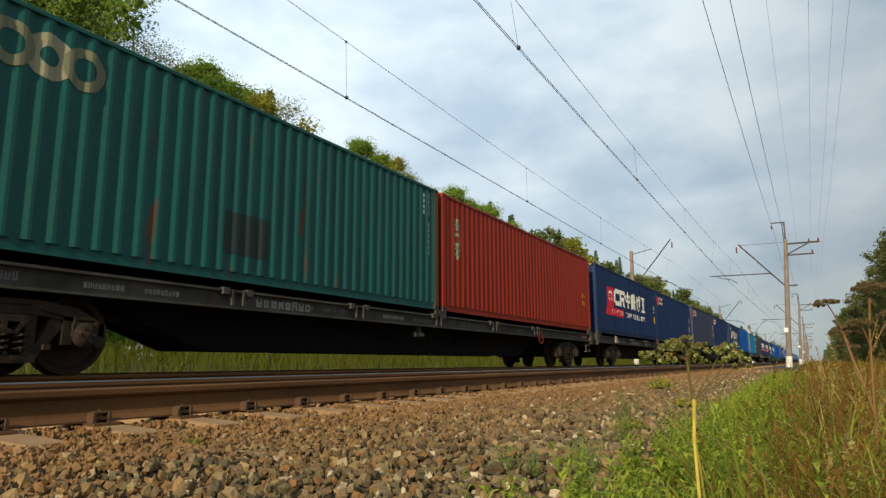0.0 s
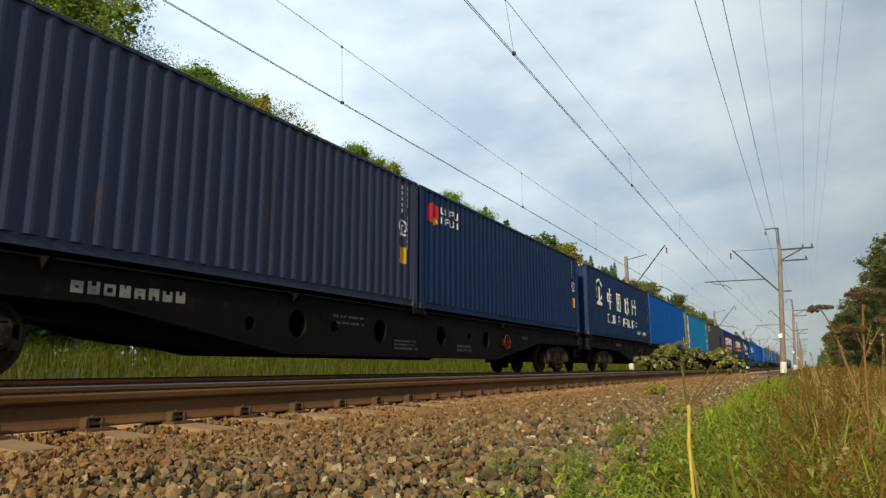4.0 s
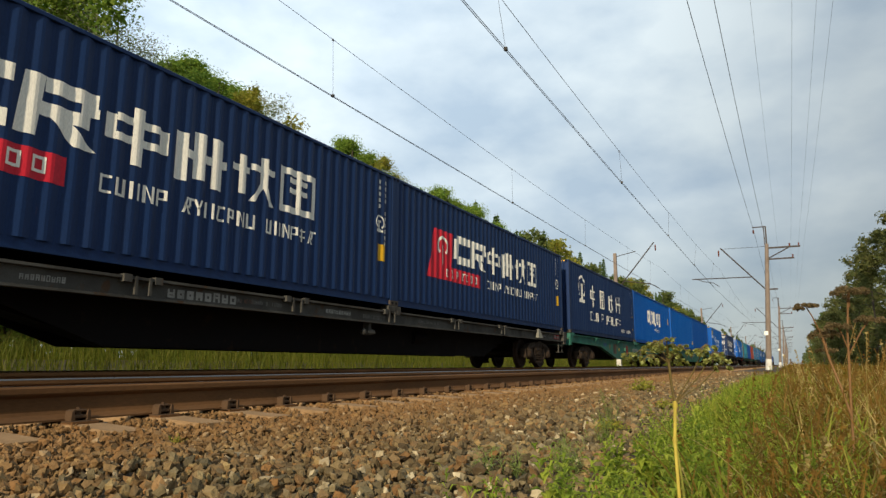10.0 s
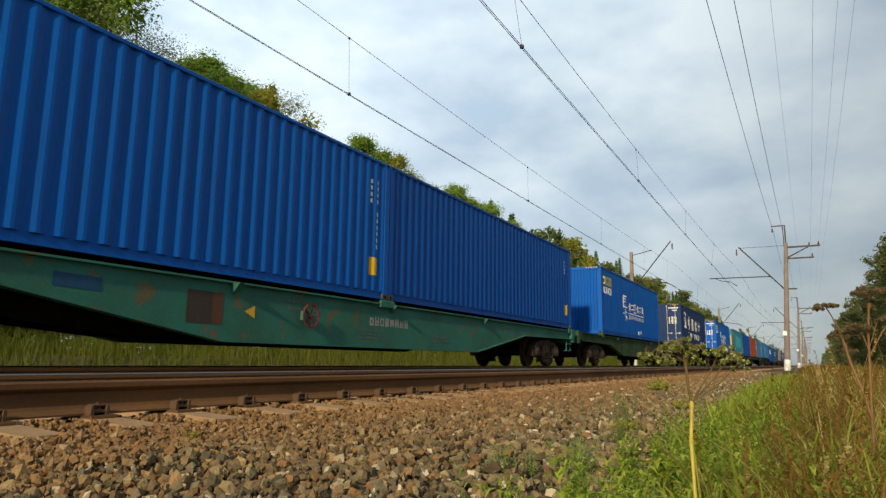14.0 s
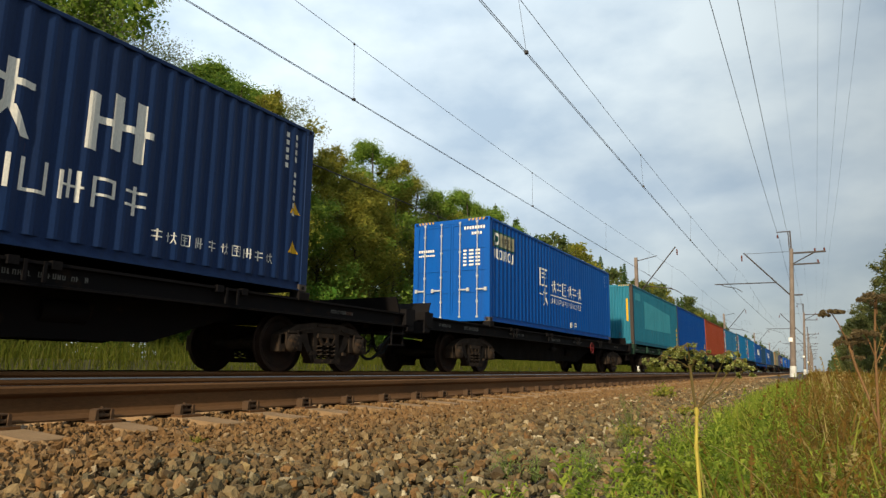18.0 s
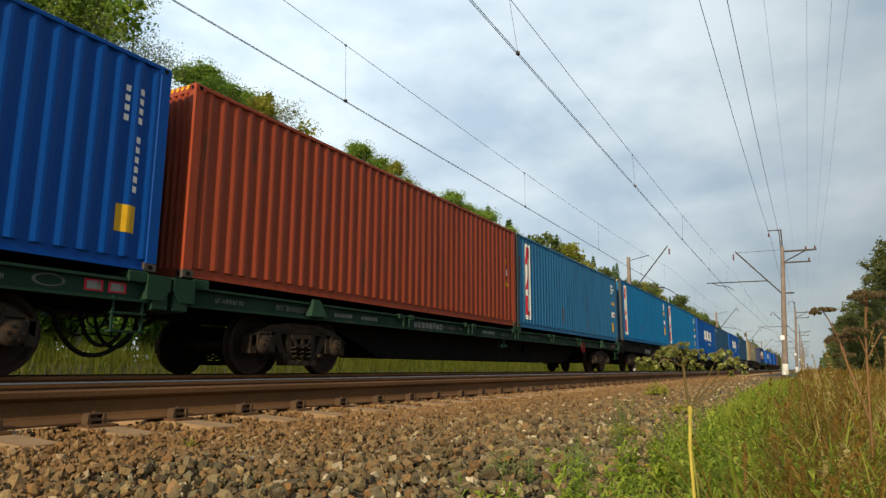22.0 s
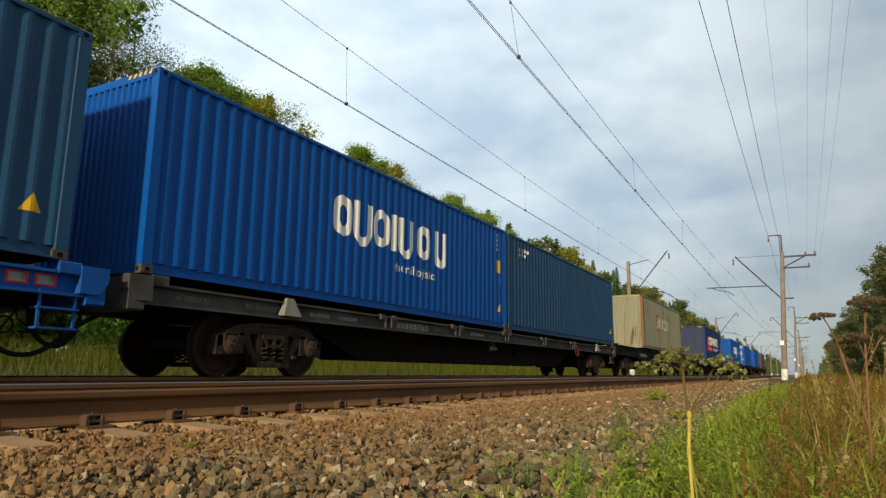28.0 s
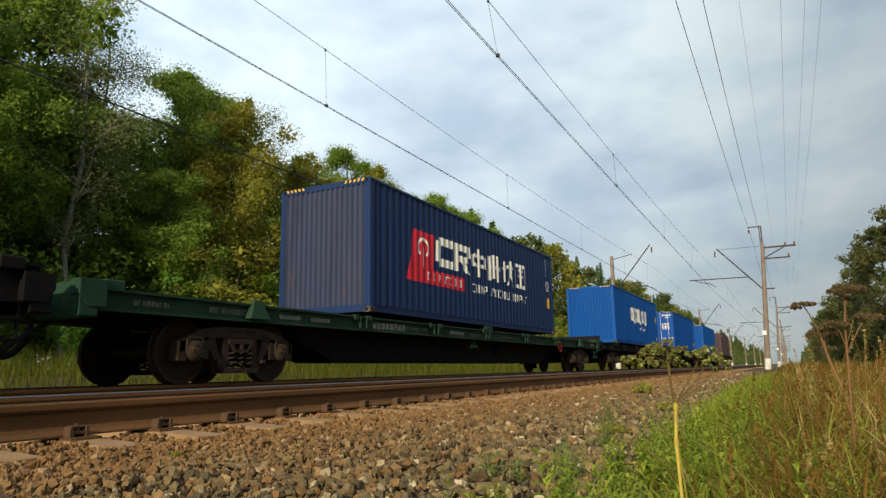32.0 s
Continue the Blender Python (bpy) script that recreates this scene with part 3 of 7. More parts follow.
def disc(u, z, r, n=20, r2=0.0, a0=0.0, a1=360.0):
    """A ring (or disc) as convex quads."""
    out = []
    for i in range(n):
        a, b = (radians(a0 + (a1 - a0) * k / n) for k in (i, i + 1))
        out.append([(u + r * math.cos(a), z + r * math.sin(a)), (u + r * math.cos(b), z + r * math.sin(b)),
                    (u + r2 * math.cos(b), z + r2 * math.sin(b)), (u + r2 * math.cos(a), z + r2 * math.sin(a))])
    return out


CACHE = {}


def shared(key, build, material, smooth=False, crease=35):
    k = (key, material.name)
    if k not in CACHE:
        CACHE[k] = build().mesh(key.split(":")[0], material, smooth, crease)
    return CACHE[k]


def side_wall():
    s = Shape()
    us = breaks(0.16, LONG - 0.16)
    pts = [(SKIN - wave(u), u, z) for u in us for z in (0.155, HIGH - 0.065)]
    pts += [(SKIN - wave(u) - 0.004, u, z) for u in us for z in (0.155, HIGH - 0.065)]
    n = len(us) * 2
    f = []
    for i in range(len(us) - 1):
        f.append((2 * i, 2 * i + 2, 2 * i + 3, 2 * i + 1))
        f.append((n + 2 * i, n + 2 * i + 1, n + 2 * i + 3, n + 2 * i + 2))
    return s.add(pts, f)


def end_wall():
    s = Shape()
    w, k = 0.145, 16
    pts, f, xs = [], [], []
    x = -HALF + 0.12
    step = (2 * HALF - 0.24) / k
    for i in range(k):
        for a, d in ((0.0, 0.0), (0.3, 0.0), (0.5, 0.04), (0.8, 0.04)):
            xs.append((x + (i + a) * step, d))
    xs.append((HALF - 0.12, 0.0))
    for u, d in xs:
        pts += [(u, d, 0.16), (u, d, HIGH - 0.12)]
    for i in range(len(xs) - 1):
        f.append((2 * i, 2 * i + 2, 2 * i + 3, 2 * i + 1))
    return s.add(pts, f)


def door_leaf(sgn):
    s = Shape()
    a, b = (0.006, HALF - 0.1) if sgn > 0 else (-HALF + 0.1, -0.006)
    s.box(a, b, 0.03, 0.06, 0.16, HIGH - 0.12)
    for z0, z1 in ((0.16, 0.24), (0.80, 0.90), (1.42, 1.50), (2.04, 2.12), (HIGH - 0.2, HIGH - 0.12)):
        s.box(a, b, 0.012, 0.03, z0, z1)
    s.box(a, a + 0.06, 0.010, 0.03, 0.16, HIGH - 0.12)
    s.box(b - 0.06, b, 0.010, 0.03, 0.16, HIGH - 0.12)
    return s


def lock_rod():
    s = Shape().tube((0, -0.012, 0.10), (0, -0.012, HIGH - 0.08), 0.014, 8)
    for z in (0.13, 0.55, 1.25, 1.95, 2.45, HIGH - 0.12):
        s.box(-0.03, 0.03, -0.028, 0.014, z - 0.022, z + 0.022)
    s.box(-0.02, 0.30, -0.04, -0.018, 0.86, 0.90)
    s.box(0.22, 0.30, -0.045, 0.012, 0.83, 0.93)
    return s


def corner_post():
    ring = [(-0.075, -0.0), (0.075, 0.0), (0.075, 0.15), (0.055, 0.17), (-0.06, 0.17), (-0.075, 0.15)]
    s = Shape()
    n = len(ring)
    pts = [(x, y, 0.115) for x, y in ring] + [(x, y, HIGH - 0.115) for x, y in ring]
    return s.add(pts, [(i, (i + 1) % n, (i + 1) % n + n, i + n) for i in range(n)])


def casting():
    s = Shape()
    s.box(-0.081, 0.081, 0.0, 0.178, 0.0, 0.118, 0.012)
    return s


def slot_shade(end):
    """Flat dark disc painting a corner casting hole's shade, on its outer side or on its end."""
    n = 12
    turn = [2 * math.pi * i / n for i in range(n)]
    pts = [(0.028 * math.cos(a), -0.0025, 0.058 + 0.036 * math.sin(a)) for a in turn] if end else [(0.0835, 0.089 + 0.04 * math.cos(a), 0.058 + 0.032 * math.sin(a)) for a in turn]
    return Shape().add(pts, [tuple(range(n))])


def under():
    s = Shape()
    s.box(-HALF + 0.06, HALF - 0.06, 0.2, LONG - 0.2, 0.13, 0.158)
    for i in range(20):
        y = 0.45 + i * 0.595
        s.box(-HALF + 0.06, HALF - 0.06, y - 0.022, y + 0.022, 0.03, 0.13)
    return s


def roof():
    s = Shape()
    k = 34
    pts, f = [], []
    step = (LONG - 0.3) / k
    us = []
    for i in range(k):
        for a, d in ((0.0, 0.0), (0.3, 0.0), (0.45, 0.02), (0.85, 0.02)):
            us.append((0.15 + (i + a) * step, d))
    us.append((LONG - 0.15, 0.0))
    for u, d in us:
        pts += [(-HALF + 0.06, u, HIGH - 0.012 - d), (HALF - 0.06, u, HIGH - 0.012 - d)]
    for i in range(len(us) - 1):
        f.append((2 * i, 2 * i + 1, 2 * i + 3, 2 * i + 2))
    return s.add(pts, f)


def container(label, col, doors=False, post=None, end=None):
    """One forty-foot high-cube container in parts."""
    mat = PAINT[col]
    pm = PAINT[post] if post else mat
    c = thing("shipping_container", label, "container", "containers on the train")
    walls = []
    for k in (1, -1):
        w = part("side_wall", shared("side_wall", side_wall, mat, True, 12), None, c)
        w.scale = (k, 1, 1)
        r = part("top_rail", shared("top_rail", lambda: Shape().box(SKIN - 0.055, SKIN + 0.010, 0.17, LONG - 0.17, HIGH - 0.068, HIGH - 0.004, 0.008), mat), None, c)
        r.scale = (k, 1, 1)
        b = part("bottom_rail", shared("bottom_rail", lambda: Shape().box(SKIN - 0.06, SKIN - 0.034, 0.17, LONG - 0.17, 0.03, 0.16).box(SKIN - 0.06, SKIN + 0.004, 0.17, LONG - 0.17, 0.012, 0.032), mat), None, c)
        b.scale = (k, 1, 1)
    for y, turn in ((0, 1), (LONG, -1)):
        for k in (1, -1):
            p = part("corner_post", shared("corner_post", corner_post, pm), None, c)
            p.location = (k * (HALF - 0.075), y, 0)
            p.scale = (k, turn, 1)
            for z in (0, HIGH - 0.118):
                q = part("corner_casting", shared("corner_casting", casting, pm if z else CASTING), None, c)
                q.location = (k * (HALF - 0.081), y, z)
                q.scale = (k, turn, 1)
                part("side_hole", shared("side_hole", lambda: slot_shade(False), STEEL_DARK), None, q)
                part("end_hole", shared("end_hole", lambda: slot_shade(True), STEEL_DARK), None, q)
    part("roof", shared("roof", roof, mat), None, c)
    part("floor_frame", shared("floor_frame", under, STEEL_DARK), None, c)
    for y, turn in ((0, 1), (LONG, -1)):
        h = part("end_header", shared("end_header", lambda: Shape().box(-HALF + 0.1, HALF - 0.1, 0.0, 0.09, HIGH - 0.125, HIGH - 0.006), mat), None, c)
        l = part("end_sill", shared("end_sill", lambda: Shape().box(-HALF + 0.1, HALF - 0.1, 0.0, 0.09, 0.012, 0.162), mat), None, c)
        for o in (h, l):
            o.location, o.scale = (0, y, 0), (1, turn, 1)
        if (y == 0) == doors:
            for k in (1, -1):
                d = part("door", shared("door%d:" % k, lambda: door_leaf(k), mat), None, c)
                d.location, d.scale = (0, y, 0), (1, turn, 1)
                if doors:
                    for x in (0.30, 0.84):
                        rod = part("lock_rod", shared("lock_rod", lock_rod, PALE_STEEL, True), None, d)
                        rod.location, rod.scale = (k * x, 0, 0), (k, 1, 1)
        else:
            e = part("end_wall", shared("end_wall", end_wall, PAINT[end] if end else mat, True, 14), None, c)
            e.location, e.scale = (0, y, 0), (1, turn, 1)
    for k in (1, -1):
        st = part("hazard_stripes", shared("hazard_stripes", hazard, PAINT["yellow"]), None, c, "yellow and black hazard stripes")
        st.scale = (k, 1, 1)
    return c


def hazard():
    s = Shape()
    for i in range(5):
        x = 0.55 + 0.11 * i
        s.add([(x, -0.004, HIGH - 0.07), (x + 0.05, -0.004, HIGH - 0.07), (x + 0.08, -0.004, HIGH - 0.01), (x + 0.03, -0.004, HIGH - 0.01)], [(0, 1, 2, 3)])
        s.add([(x + 0.03, -0.004, HIGH - 0.004), (x + 0.08, -0.004, HIGH - 0.004), (x + 0.08, 0.09, HIGH - 0.004), (x + 0.03, 0.09, HIGH - 0.004)], [(0, 1, 2, 3)])
    return s


def film(shape):
    """Welds a paint film so that it shades as roundly as the wall below it."""
    seen, back, v = {}, [], []
    for p in shape.v:
        k = (round(p[0], 4), round(p[1], 4), round(p[2], 4))
        if k not in seen:
            seen[k] = len(v)
            v.append(p)
        back.append(seen[k])
    faces = []
    for f in shape.f:
        g = []
        for i in f:
            if back[i] not in g:
                g.append(back[i])
        if len(g) > 2:
            faces.append(tuple(g))
    shape.v, shape.f = v, faces
    return shape


def mark(c, name, polys, col, label, end=False):
    return part(name, on_end(polys) if end else film(on_side(polys)), PAINT[col], c, label, not end, crease=12)


def code_bars(c, col="white", u=LONG - 0.75, z=2.25, rows=3, w=0.5):
    """Unreadable number lines near the trailing top corner."""
    polys = []
    if w < 0.6:
        # upright columns of small marks
        for k in range(11):
            if k not in (4, 11):
                polys.append(rect(u + 0.30, z + 0.36 - 0.135 * k, 0.075, 0.085))
        for k in range(rows + 2):
            polys.append(rect(u + 0.10, z + 0.36 - 0.135 * k, 0.075, 0.085))
        rows = 0
    for i in range(rows):
        for k in range(4 - i % 2):
            polys.append(rect(u + k * w / 4, z + 0.28 - 0.16 * i, w / 4 * 0.6, 0.10))
    mark(c, "number_column", polys, col, "small white painted number bars")["kind"] = "stuff"


def caution(c, u=LONG - 0.85, z=0.6, kind=0):
    if kind == 0:
        mark(c, "warning_label", [rect(u - 0.04, z - 0.03, 0.28, 0.36)], "yellow", "yellow warning label")
    else:
        mark(c, "warning_label", [[(u, z), (u + 0.26, z), (u + 0.13, z + 0.22)]], "yellow", "yellow warning triangle")


def slab_glyph(u, z, w, h, kind, weight=0.22):
    """Plain strokes that stand in for one painted character."""
    t = w * weight
    if kind == 0:
        return [rect(u, z, t, h), rect(u + w - t, z, t, h), rect(u + t, z, w - 2 * t, t * 0.8)]
    if kind == 1:
        return [rect(u, z, t, h), rect(u + w - t, z, t, h)]
    if kind == 2:
        return [rect(u, z, t, h), rect(u + t, z + h - t * 0.8, w - t, t * 0.8), rect(u + t, z + h * 0.38, w - t, t * 0.7), rect(u + w - t, z + h * 0.38 + t * 0.7, t, h * 0.62 - t * 1.5)]
    if kind == 14:
        t = w * 0.27
        return [rect(u, z, t, h, 0.08), rect(u + t + 0.08, z + h - t * 0.75, w - t, t * 0.75), rect(u + t, z + h * 0.36, w - t, t * 0.7), rect(u + w - t * 0.6, z + h * 0.36 + t * 0.7, t, h * 0.64 - t * 1.45),
                [(u + w * 0.45, z + h * 0.36), (u + w * 0.78, z), (u + w * 1.1, z), (u + w * 0.75, z + h * 0.36)]]
    if kind == 15:
        t = w * 0.30
        return [rect(u + t * 0.6, z, w - t * 0.6, t * 0.75), rect(u + t * 0.6, z + h - t * 0.75, w - t * 0.5, t * 0.75), rect(u, z + t * 0.4, t, h - t * 0.8, 0.04)]
    if kind == 3:
        return [rect(u, z, w, t), rect(u, z + h - t, w, t), rect(u, z + t, t, h - 2 * t), rect(u + w - t, z + t, t, h - 2 * t)]
    if kind == 4:
        return [rect(u + w * 0.4, z, t, h), rect(u, z + h * 0.3, w, t * 0.7), rect(u, z + h * 0.75, w, t * 0.7)]
    if kind == 6:
        return [rect(u, z, w, t * 0.8), rect(u, z + h - t * 0.8, w, t * 0.8), rect(u, z + t * 0.8, t, h - 1.6 * t)]
    if kind == 7:
        return [rect(u, z + h * 0.35, t * 0.7, h * 0.42), rect(u + w - t * 0.7, z + h * 0.35, t * 0.7, h * 0.42), rect(u + t * 0.7, z + h * 0.35, w - 1.4 * t, t * 0.5), rect(u + t * 0.7, z + h * 0.68, w - 1.4 * t, t * 0.5), rect(u + w * 0.41, z, t * 0.8, h)]
    if kind == 8:
        return [rect(u + w * 0.16, z + h * 0.1, t * 0.7, h * 0.8), rect(u, z + h * 0.55, w * 0.4, t * 0.5), rect(u + w * 0.66, z + h * 0.35, t * 0.7, h * 0.65), rect(u + w * 0.42, z + h * 0.66, w * 0.58, t * 0.5),
                [(u + w * 0.4, z), (u + w * 0.52, z), (u + w * 0.78, z + h * 0.42), (u + w * 0.66, z + h * 0.42)], [(u + w * 0.88, z), (u + w, z), (u + w * 0.8, z + h * 0.4), (u + w * 0.7, z + h * 0.4)]]
    if kind == 9:
        b = t * 0.55
        return [rect(u, z, w, b), rect(u, z + h - b, w, b), rect(u, z + b, b, h - 2 * b), rect(u + w - b, z + b, b, h - 2 * b), rect(u + w * 0.25, z + h * 0.68, w * 0.5, b * 0.8), rect(u + w * 0.25, z + h * 0.45, w * 0.5, b * 0.8), rect(u + w * 0.45, z + b, b * 0.9, h - 2 * b)]
    if kind == 10:
        return [rect(u + w * 0.39, z, t, h * 0.5), [(u, z + h), (u + w * 0.39, z + h * 0.4), (u + w * 0.61, z + h * 0.4), (u + t, z + h)], [(u + w, z + h), (u + w - t, z + h), (u + w * 0.45, z + h * 0.45), (u + w * 0.61, z + h * 0.4)]]
    if kind == 11:
        return [[(u, z), (u + t * 1.1, z), (u + w, z + h), (u + w - t * 1.1, z + h)], [(u + w, z), (u + w, z), (u + t * 1.1, z + h), (u, z + h), (u + w - t * 1.1, z)]]
    if kind == 12:
        return [rect(u, z, t, h), rect(u + w - t, z, t, h), [(u + w - t, z), (u + w - t, z + t), (u + t, z + h), (u + t, z + h - t)]]
    if kind == 17:
        b = w * 0.30
        return [rect(u, z + b * 1.15, b, h - b * 1.15), rect(u + w - b, z + b * 1.15, b, h - b * 1.15)] + disc(u + w / 2, z + b * 1.15, w / 2, 12, w / 2 - b, 180, 360)
    if kind == 20:
        b = w * 0.30
        return disc(u + w / 2, z + h - w / 2, w / 2, 12, w / 2 - b, 0, 180) + disc(u + w / 2, z + w / 2, w / 2, 12, w / 2 - b, 180, 360) + [rect(u, z + w / 2, b, h - w), rect(u + w - b, z + w / 2, b, h - w)]
    if kind == 13:
        return [rect(u, z, w, h)]
    return [rect(u, z, t, h * 0.9), rect(u + w * 0.35, z + h * 0.1, t, h * 0.9), rect(u + w * 0.7, z, t, h), rect(u, z + h * 0.45, w, t * 0.6)]


def glyphs(c, name, groups, col, label):
    """Each painted stroke group as a part of its own."""
    for g in groups:
        mark(c, name, g, col, label)


def express_marks(c, u0=1.55):
    """Red slanted badge, row of white block strokes and a thin line of small ones."""
    mark(c, "badge", [[(u0, 0.85), (u0 + 1.15, 0.85), (u0 + 1.42, 2.1), (u0 + 0.34, 2.1)]], "markred", "red slanted badge")
    mark(c, "badge_bar", [rect(u0 + 1.16, 0.85, 1.95, 0.36)], "markred", "red strip below the badge")
    k = Vector((0.004, 0, 0))
    ring = on_side(disc(u0 + 0.78, 1.70, 0.26, 16, 0.19, -50, 230) + [rect(u0 + 0.73, 1.22, 0.10, 0.5)])
    ring.v = [(x + 0.008, y, z) for x, y, z in ring.v]
    part("badge_ring", ring, PAINT["white"], c, "white ring on the badge")
    row = on_side(sum([slab_glyph(u0 + 0.95 + 0.29 * i, 0.94, 0.17, 0.2, (6, 11, 2, 14, 6, 3, 3)[i]) for i in range(7)], []))
    row.v = [(x + 0.008, y, z) for x, y, z in row.v]
    part("badge_line", row, PAINT["white"], c, "row of small white strokes")["kind"] = "stuff"
    groups = [slab_glyph(u0 + 1.42, 1.36, 0.94, 0.76, 15), slab_glyph(u0 + 2.44, 1.36, 0.92, 0.76, 14)]
    groups += [slab_glyph(u0 + 3.56 + i * 1.10, 1.36, 0.98, 0.80, q) for i, q in enumerate((7, 5, 8, 9))]
    glyphs(c, "large_stroke", groups, "white", "large white painted block stroke")
    small = []
    for i in range(20):
        if i not in (5, 13):
            small += slab_glyph(u0 + 3.55 + i * 0.215, 0.90, 0.165, 0.24, (6, 0, 1, 12, 2, 4, 14, 10, 1, 15, 2, 12, 0)[i % 13], 0.27)
    mark(c, "small_line", small, "white", "line of small white painted strokes")["kind"] = "stuff"
    code_bars(c)
    emblem(c, LONG - 0.62, 1.75, 0.16)
    caution(c, LONG - 0.62, 0.95, 0)


def emblem(c, u, z, r):
    polys = disc(u, z, r, 26, r * 0.80, -52, 232)
    polys += [rect(u - r * 0.16, z - r * 0.75, r * 0.32, r * 0.95), rect(u - r * 0.75, z - r * 1.3, r * 1.5, r * 0.28), rect(u - r * 0.4, z, r * 0.8, r * 0.28)]
    polys += [[(u - r * 0.55, z - r * 1.05), (u - r * 0.16, z - r * 0.75), (u + r * 0.16, z - r * 0.75), (u + r * 0.55, z - r * 1.05)]]
    mark(c, "emblem", polys, "white", "white open ring emblem")


def railway_marks(c):
    """White ring emblem, four character-like groups of strokes and two words of bars."""
    emblem(c, 1.88, 1.98, 0.5)
    glyphs(c, "large_stroke", [slab_glyph(u, z, w, h, k, 0.17) for u, z, w, h, k in ((3.28, 1.26, 0.75, 0.97, 7), (4.95, 1.30, 0.66, 0.84, 9), (6.44, 1.24, 0.98, 0.88, 8), (8.05, 1.34, 0.94, 0.82, 5))], "white", "large white stroke group")
    glyphs(c, "block_stroke", [slab_glyph(3.23 + i * 0.45, 0.66, 0.32, 0.39, (6, 0, 1, 1, 2)[i], 0.17) for i in range(5)] +
           [slab_glyph(6.07 + i * 0.43, 0.64, 0.31, 0.39, (2, 2, 1, 0, 5, 2, 4)[i], 0.16) for i in range(7)], "white", "white block stroke")
    f = mark(c, "fine_print", sum([slab_glyph(9.1 + 0.235 * i, 0.38, 0.15, 0.16, (4, 8, 9, 5)[i % 4], 0.16) for i in range(10)], []), "white", "row of tiny white strokes")
    f["kind"] = "stuff"
    code_bars(c)
    caution(c, LONG - 0.5, 0.62, 1)
    caution(c, LONG - 0.5, 1.3, 1)


def blue_word(c, u0=3.98, big=0.80, line=True):
    """Row of seven large white letter blocks with a line of text below."""
    groups = []
    for i, k in enumerate((20, 17, 20, 1, 17, 20, 17)):
        u = u0 + (0, 0.66, 1.32, 2.03, 2.30, 3.08, 3.88)[i]
        groups.append(slab_glyph(u, 1.29, 0.17 if i == 3 else 0.62, big, 13 if i == 3 else k))
    glyphs(c, "word_block", groups, "white", "large white block stroke")
    if line:
        words(c, "the rail logistics", u0 + 2.15, 0.88, 0.29)
    caution(c, LONG - 0.62, 0.45, 1)
    caution(c, LONG - 0.62, 1.6, 0)
    code_bars(c, rows=2)


def words(c, text, u, z, size, col="white", label="white painted words"):
    """Readable words, each letter laid on the corrugation."""
    cu = bpy.data.curves.new("words", "FONT")
    cu.body, cu.size, cu.resolution_u = text, size, 2
    ob = bpy.data.objects.new("words", cu)
    scene.collection.objects.link(ob)
    me = bpy.data.meshes.new_from_object(ob.evaluated_get(bpy.context.evaluated_depsgraph_get()))
    polys = [[(u + me.vertices[i].co.x, z + me.vertices[i].co.y) for i in p.vertices] for p in me.polygons]
    bpy.data.objects.remove(ob)
    bpy.data.meshes.remove(me)
    bpy.data.curves.remove(cu)
    mark(c, "words", polys, col, label)


def stripe_marks(c, inset=0.0, lift=0.0):
    """Tall white upright strip with slanting red shapes."""
    mark(c, "upright_strip", [rect(0.66, 0.28, 0.46, 2.4)], "white", "tall white upright strip")
    for g in ([rect(0.74, 2.02, 0.11, 0.2, 0.03), rect(0.77, 2.22, 0.26, 0.36, 0.03)],
              [rect(0.74, 1.22, 0.12, 0.6, 0.16)], [rect(0.74, 0.42, 0.11, 0.6), rect(0.85, 0.42, 0.20, 0.11)]):
        s = on_side(g)
        s.v = [(x + 0.008, y, z) for x, y, z in s.v]
        part("strip_shape", film(s), PAINT["markred"], c, "red shape on the strip", True)
    for r, count in enumerate((4, 6, 4)):
        row = [rect(LONG - inset - 1.05 + 0.11 * i, 2.42 + 0.4 * lift - 0.15 * r, 0.07, 0.10) for i in range(count)]
        mark(c, "number_column", row, "white", "small white painted number bars")["kind"] = "stuff"
    mark(c, "warning_label", [rect(LONG - inset - 0.92, 0.42 + lift, 0.34, 0.40)], "yellow", "yellow warning label")
    caution(c, LONG - inset - 1.02, 1.62 + lift, 1)
    mark(c, "small_label", [rect(LONG - inset - 0.62, 1.60 + lift, 0.13, 0.17)], "yellow", "small yellow label")
    mark(c, "white_label", [rect(LONG - inset - 0.92, 1.06 + lift, 0.48, 0.24)], "white", "white label")
    s = on_side([rect(LONG - inset - 0.74, 1.12, 0.26, 0.11)])
    s.v = [(x + 0.008, y, z) for x, y, z in s.v]
    part("label_bar", film(s), PAINT["markred"], c, "red bar on the label", True, crease=12)


def cube_marks(c):
    """Small red and yellow cube badge with a few white strokes."""
    mark(c, "cube_badge", [[(0.37, 2.18), (0.62, 2.06), (0.62, 2.36), (0.37, 2.5)], [(0.62, 2.06), (0.9, 2.22), (0.9, 2.5), (0.62, 2.36)], [(0.37, 2.5), (0.62, 2.36), (0.9, 2.5), (0.64, 2.62)]], "markred", "red cube badge")
    s = on_side([[(0.6, 2.0), (0.86, 2.12), (0.74, 2.26), (0.6, 2.2)]])
    s.v = [(x + 0.008, y, z) for x, y, z in s.v]
    part("cube_foot", s, PAINT["yellow"], c, "yellow foot of the badge")
    s = []
    for i in range(4):
        s += slab_glyph(1.05 + 0.24 * i, 2.40, 0.17, 0.18, i % 3)
        s += slab_glyph(1.05 + 0.24 * i, 2.16, 0.17, 0.17, (i + 1) % 3)
    mark(c, "badge_text", s, "white", "white strokes beside the badge")
    code_bars(c)


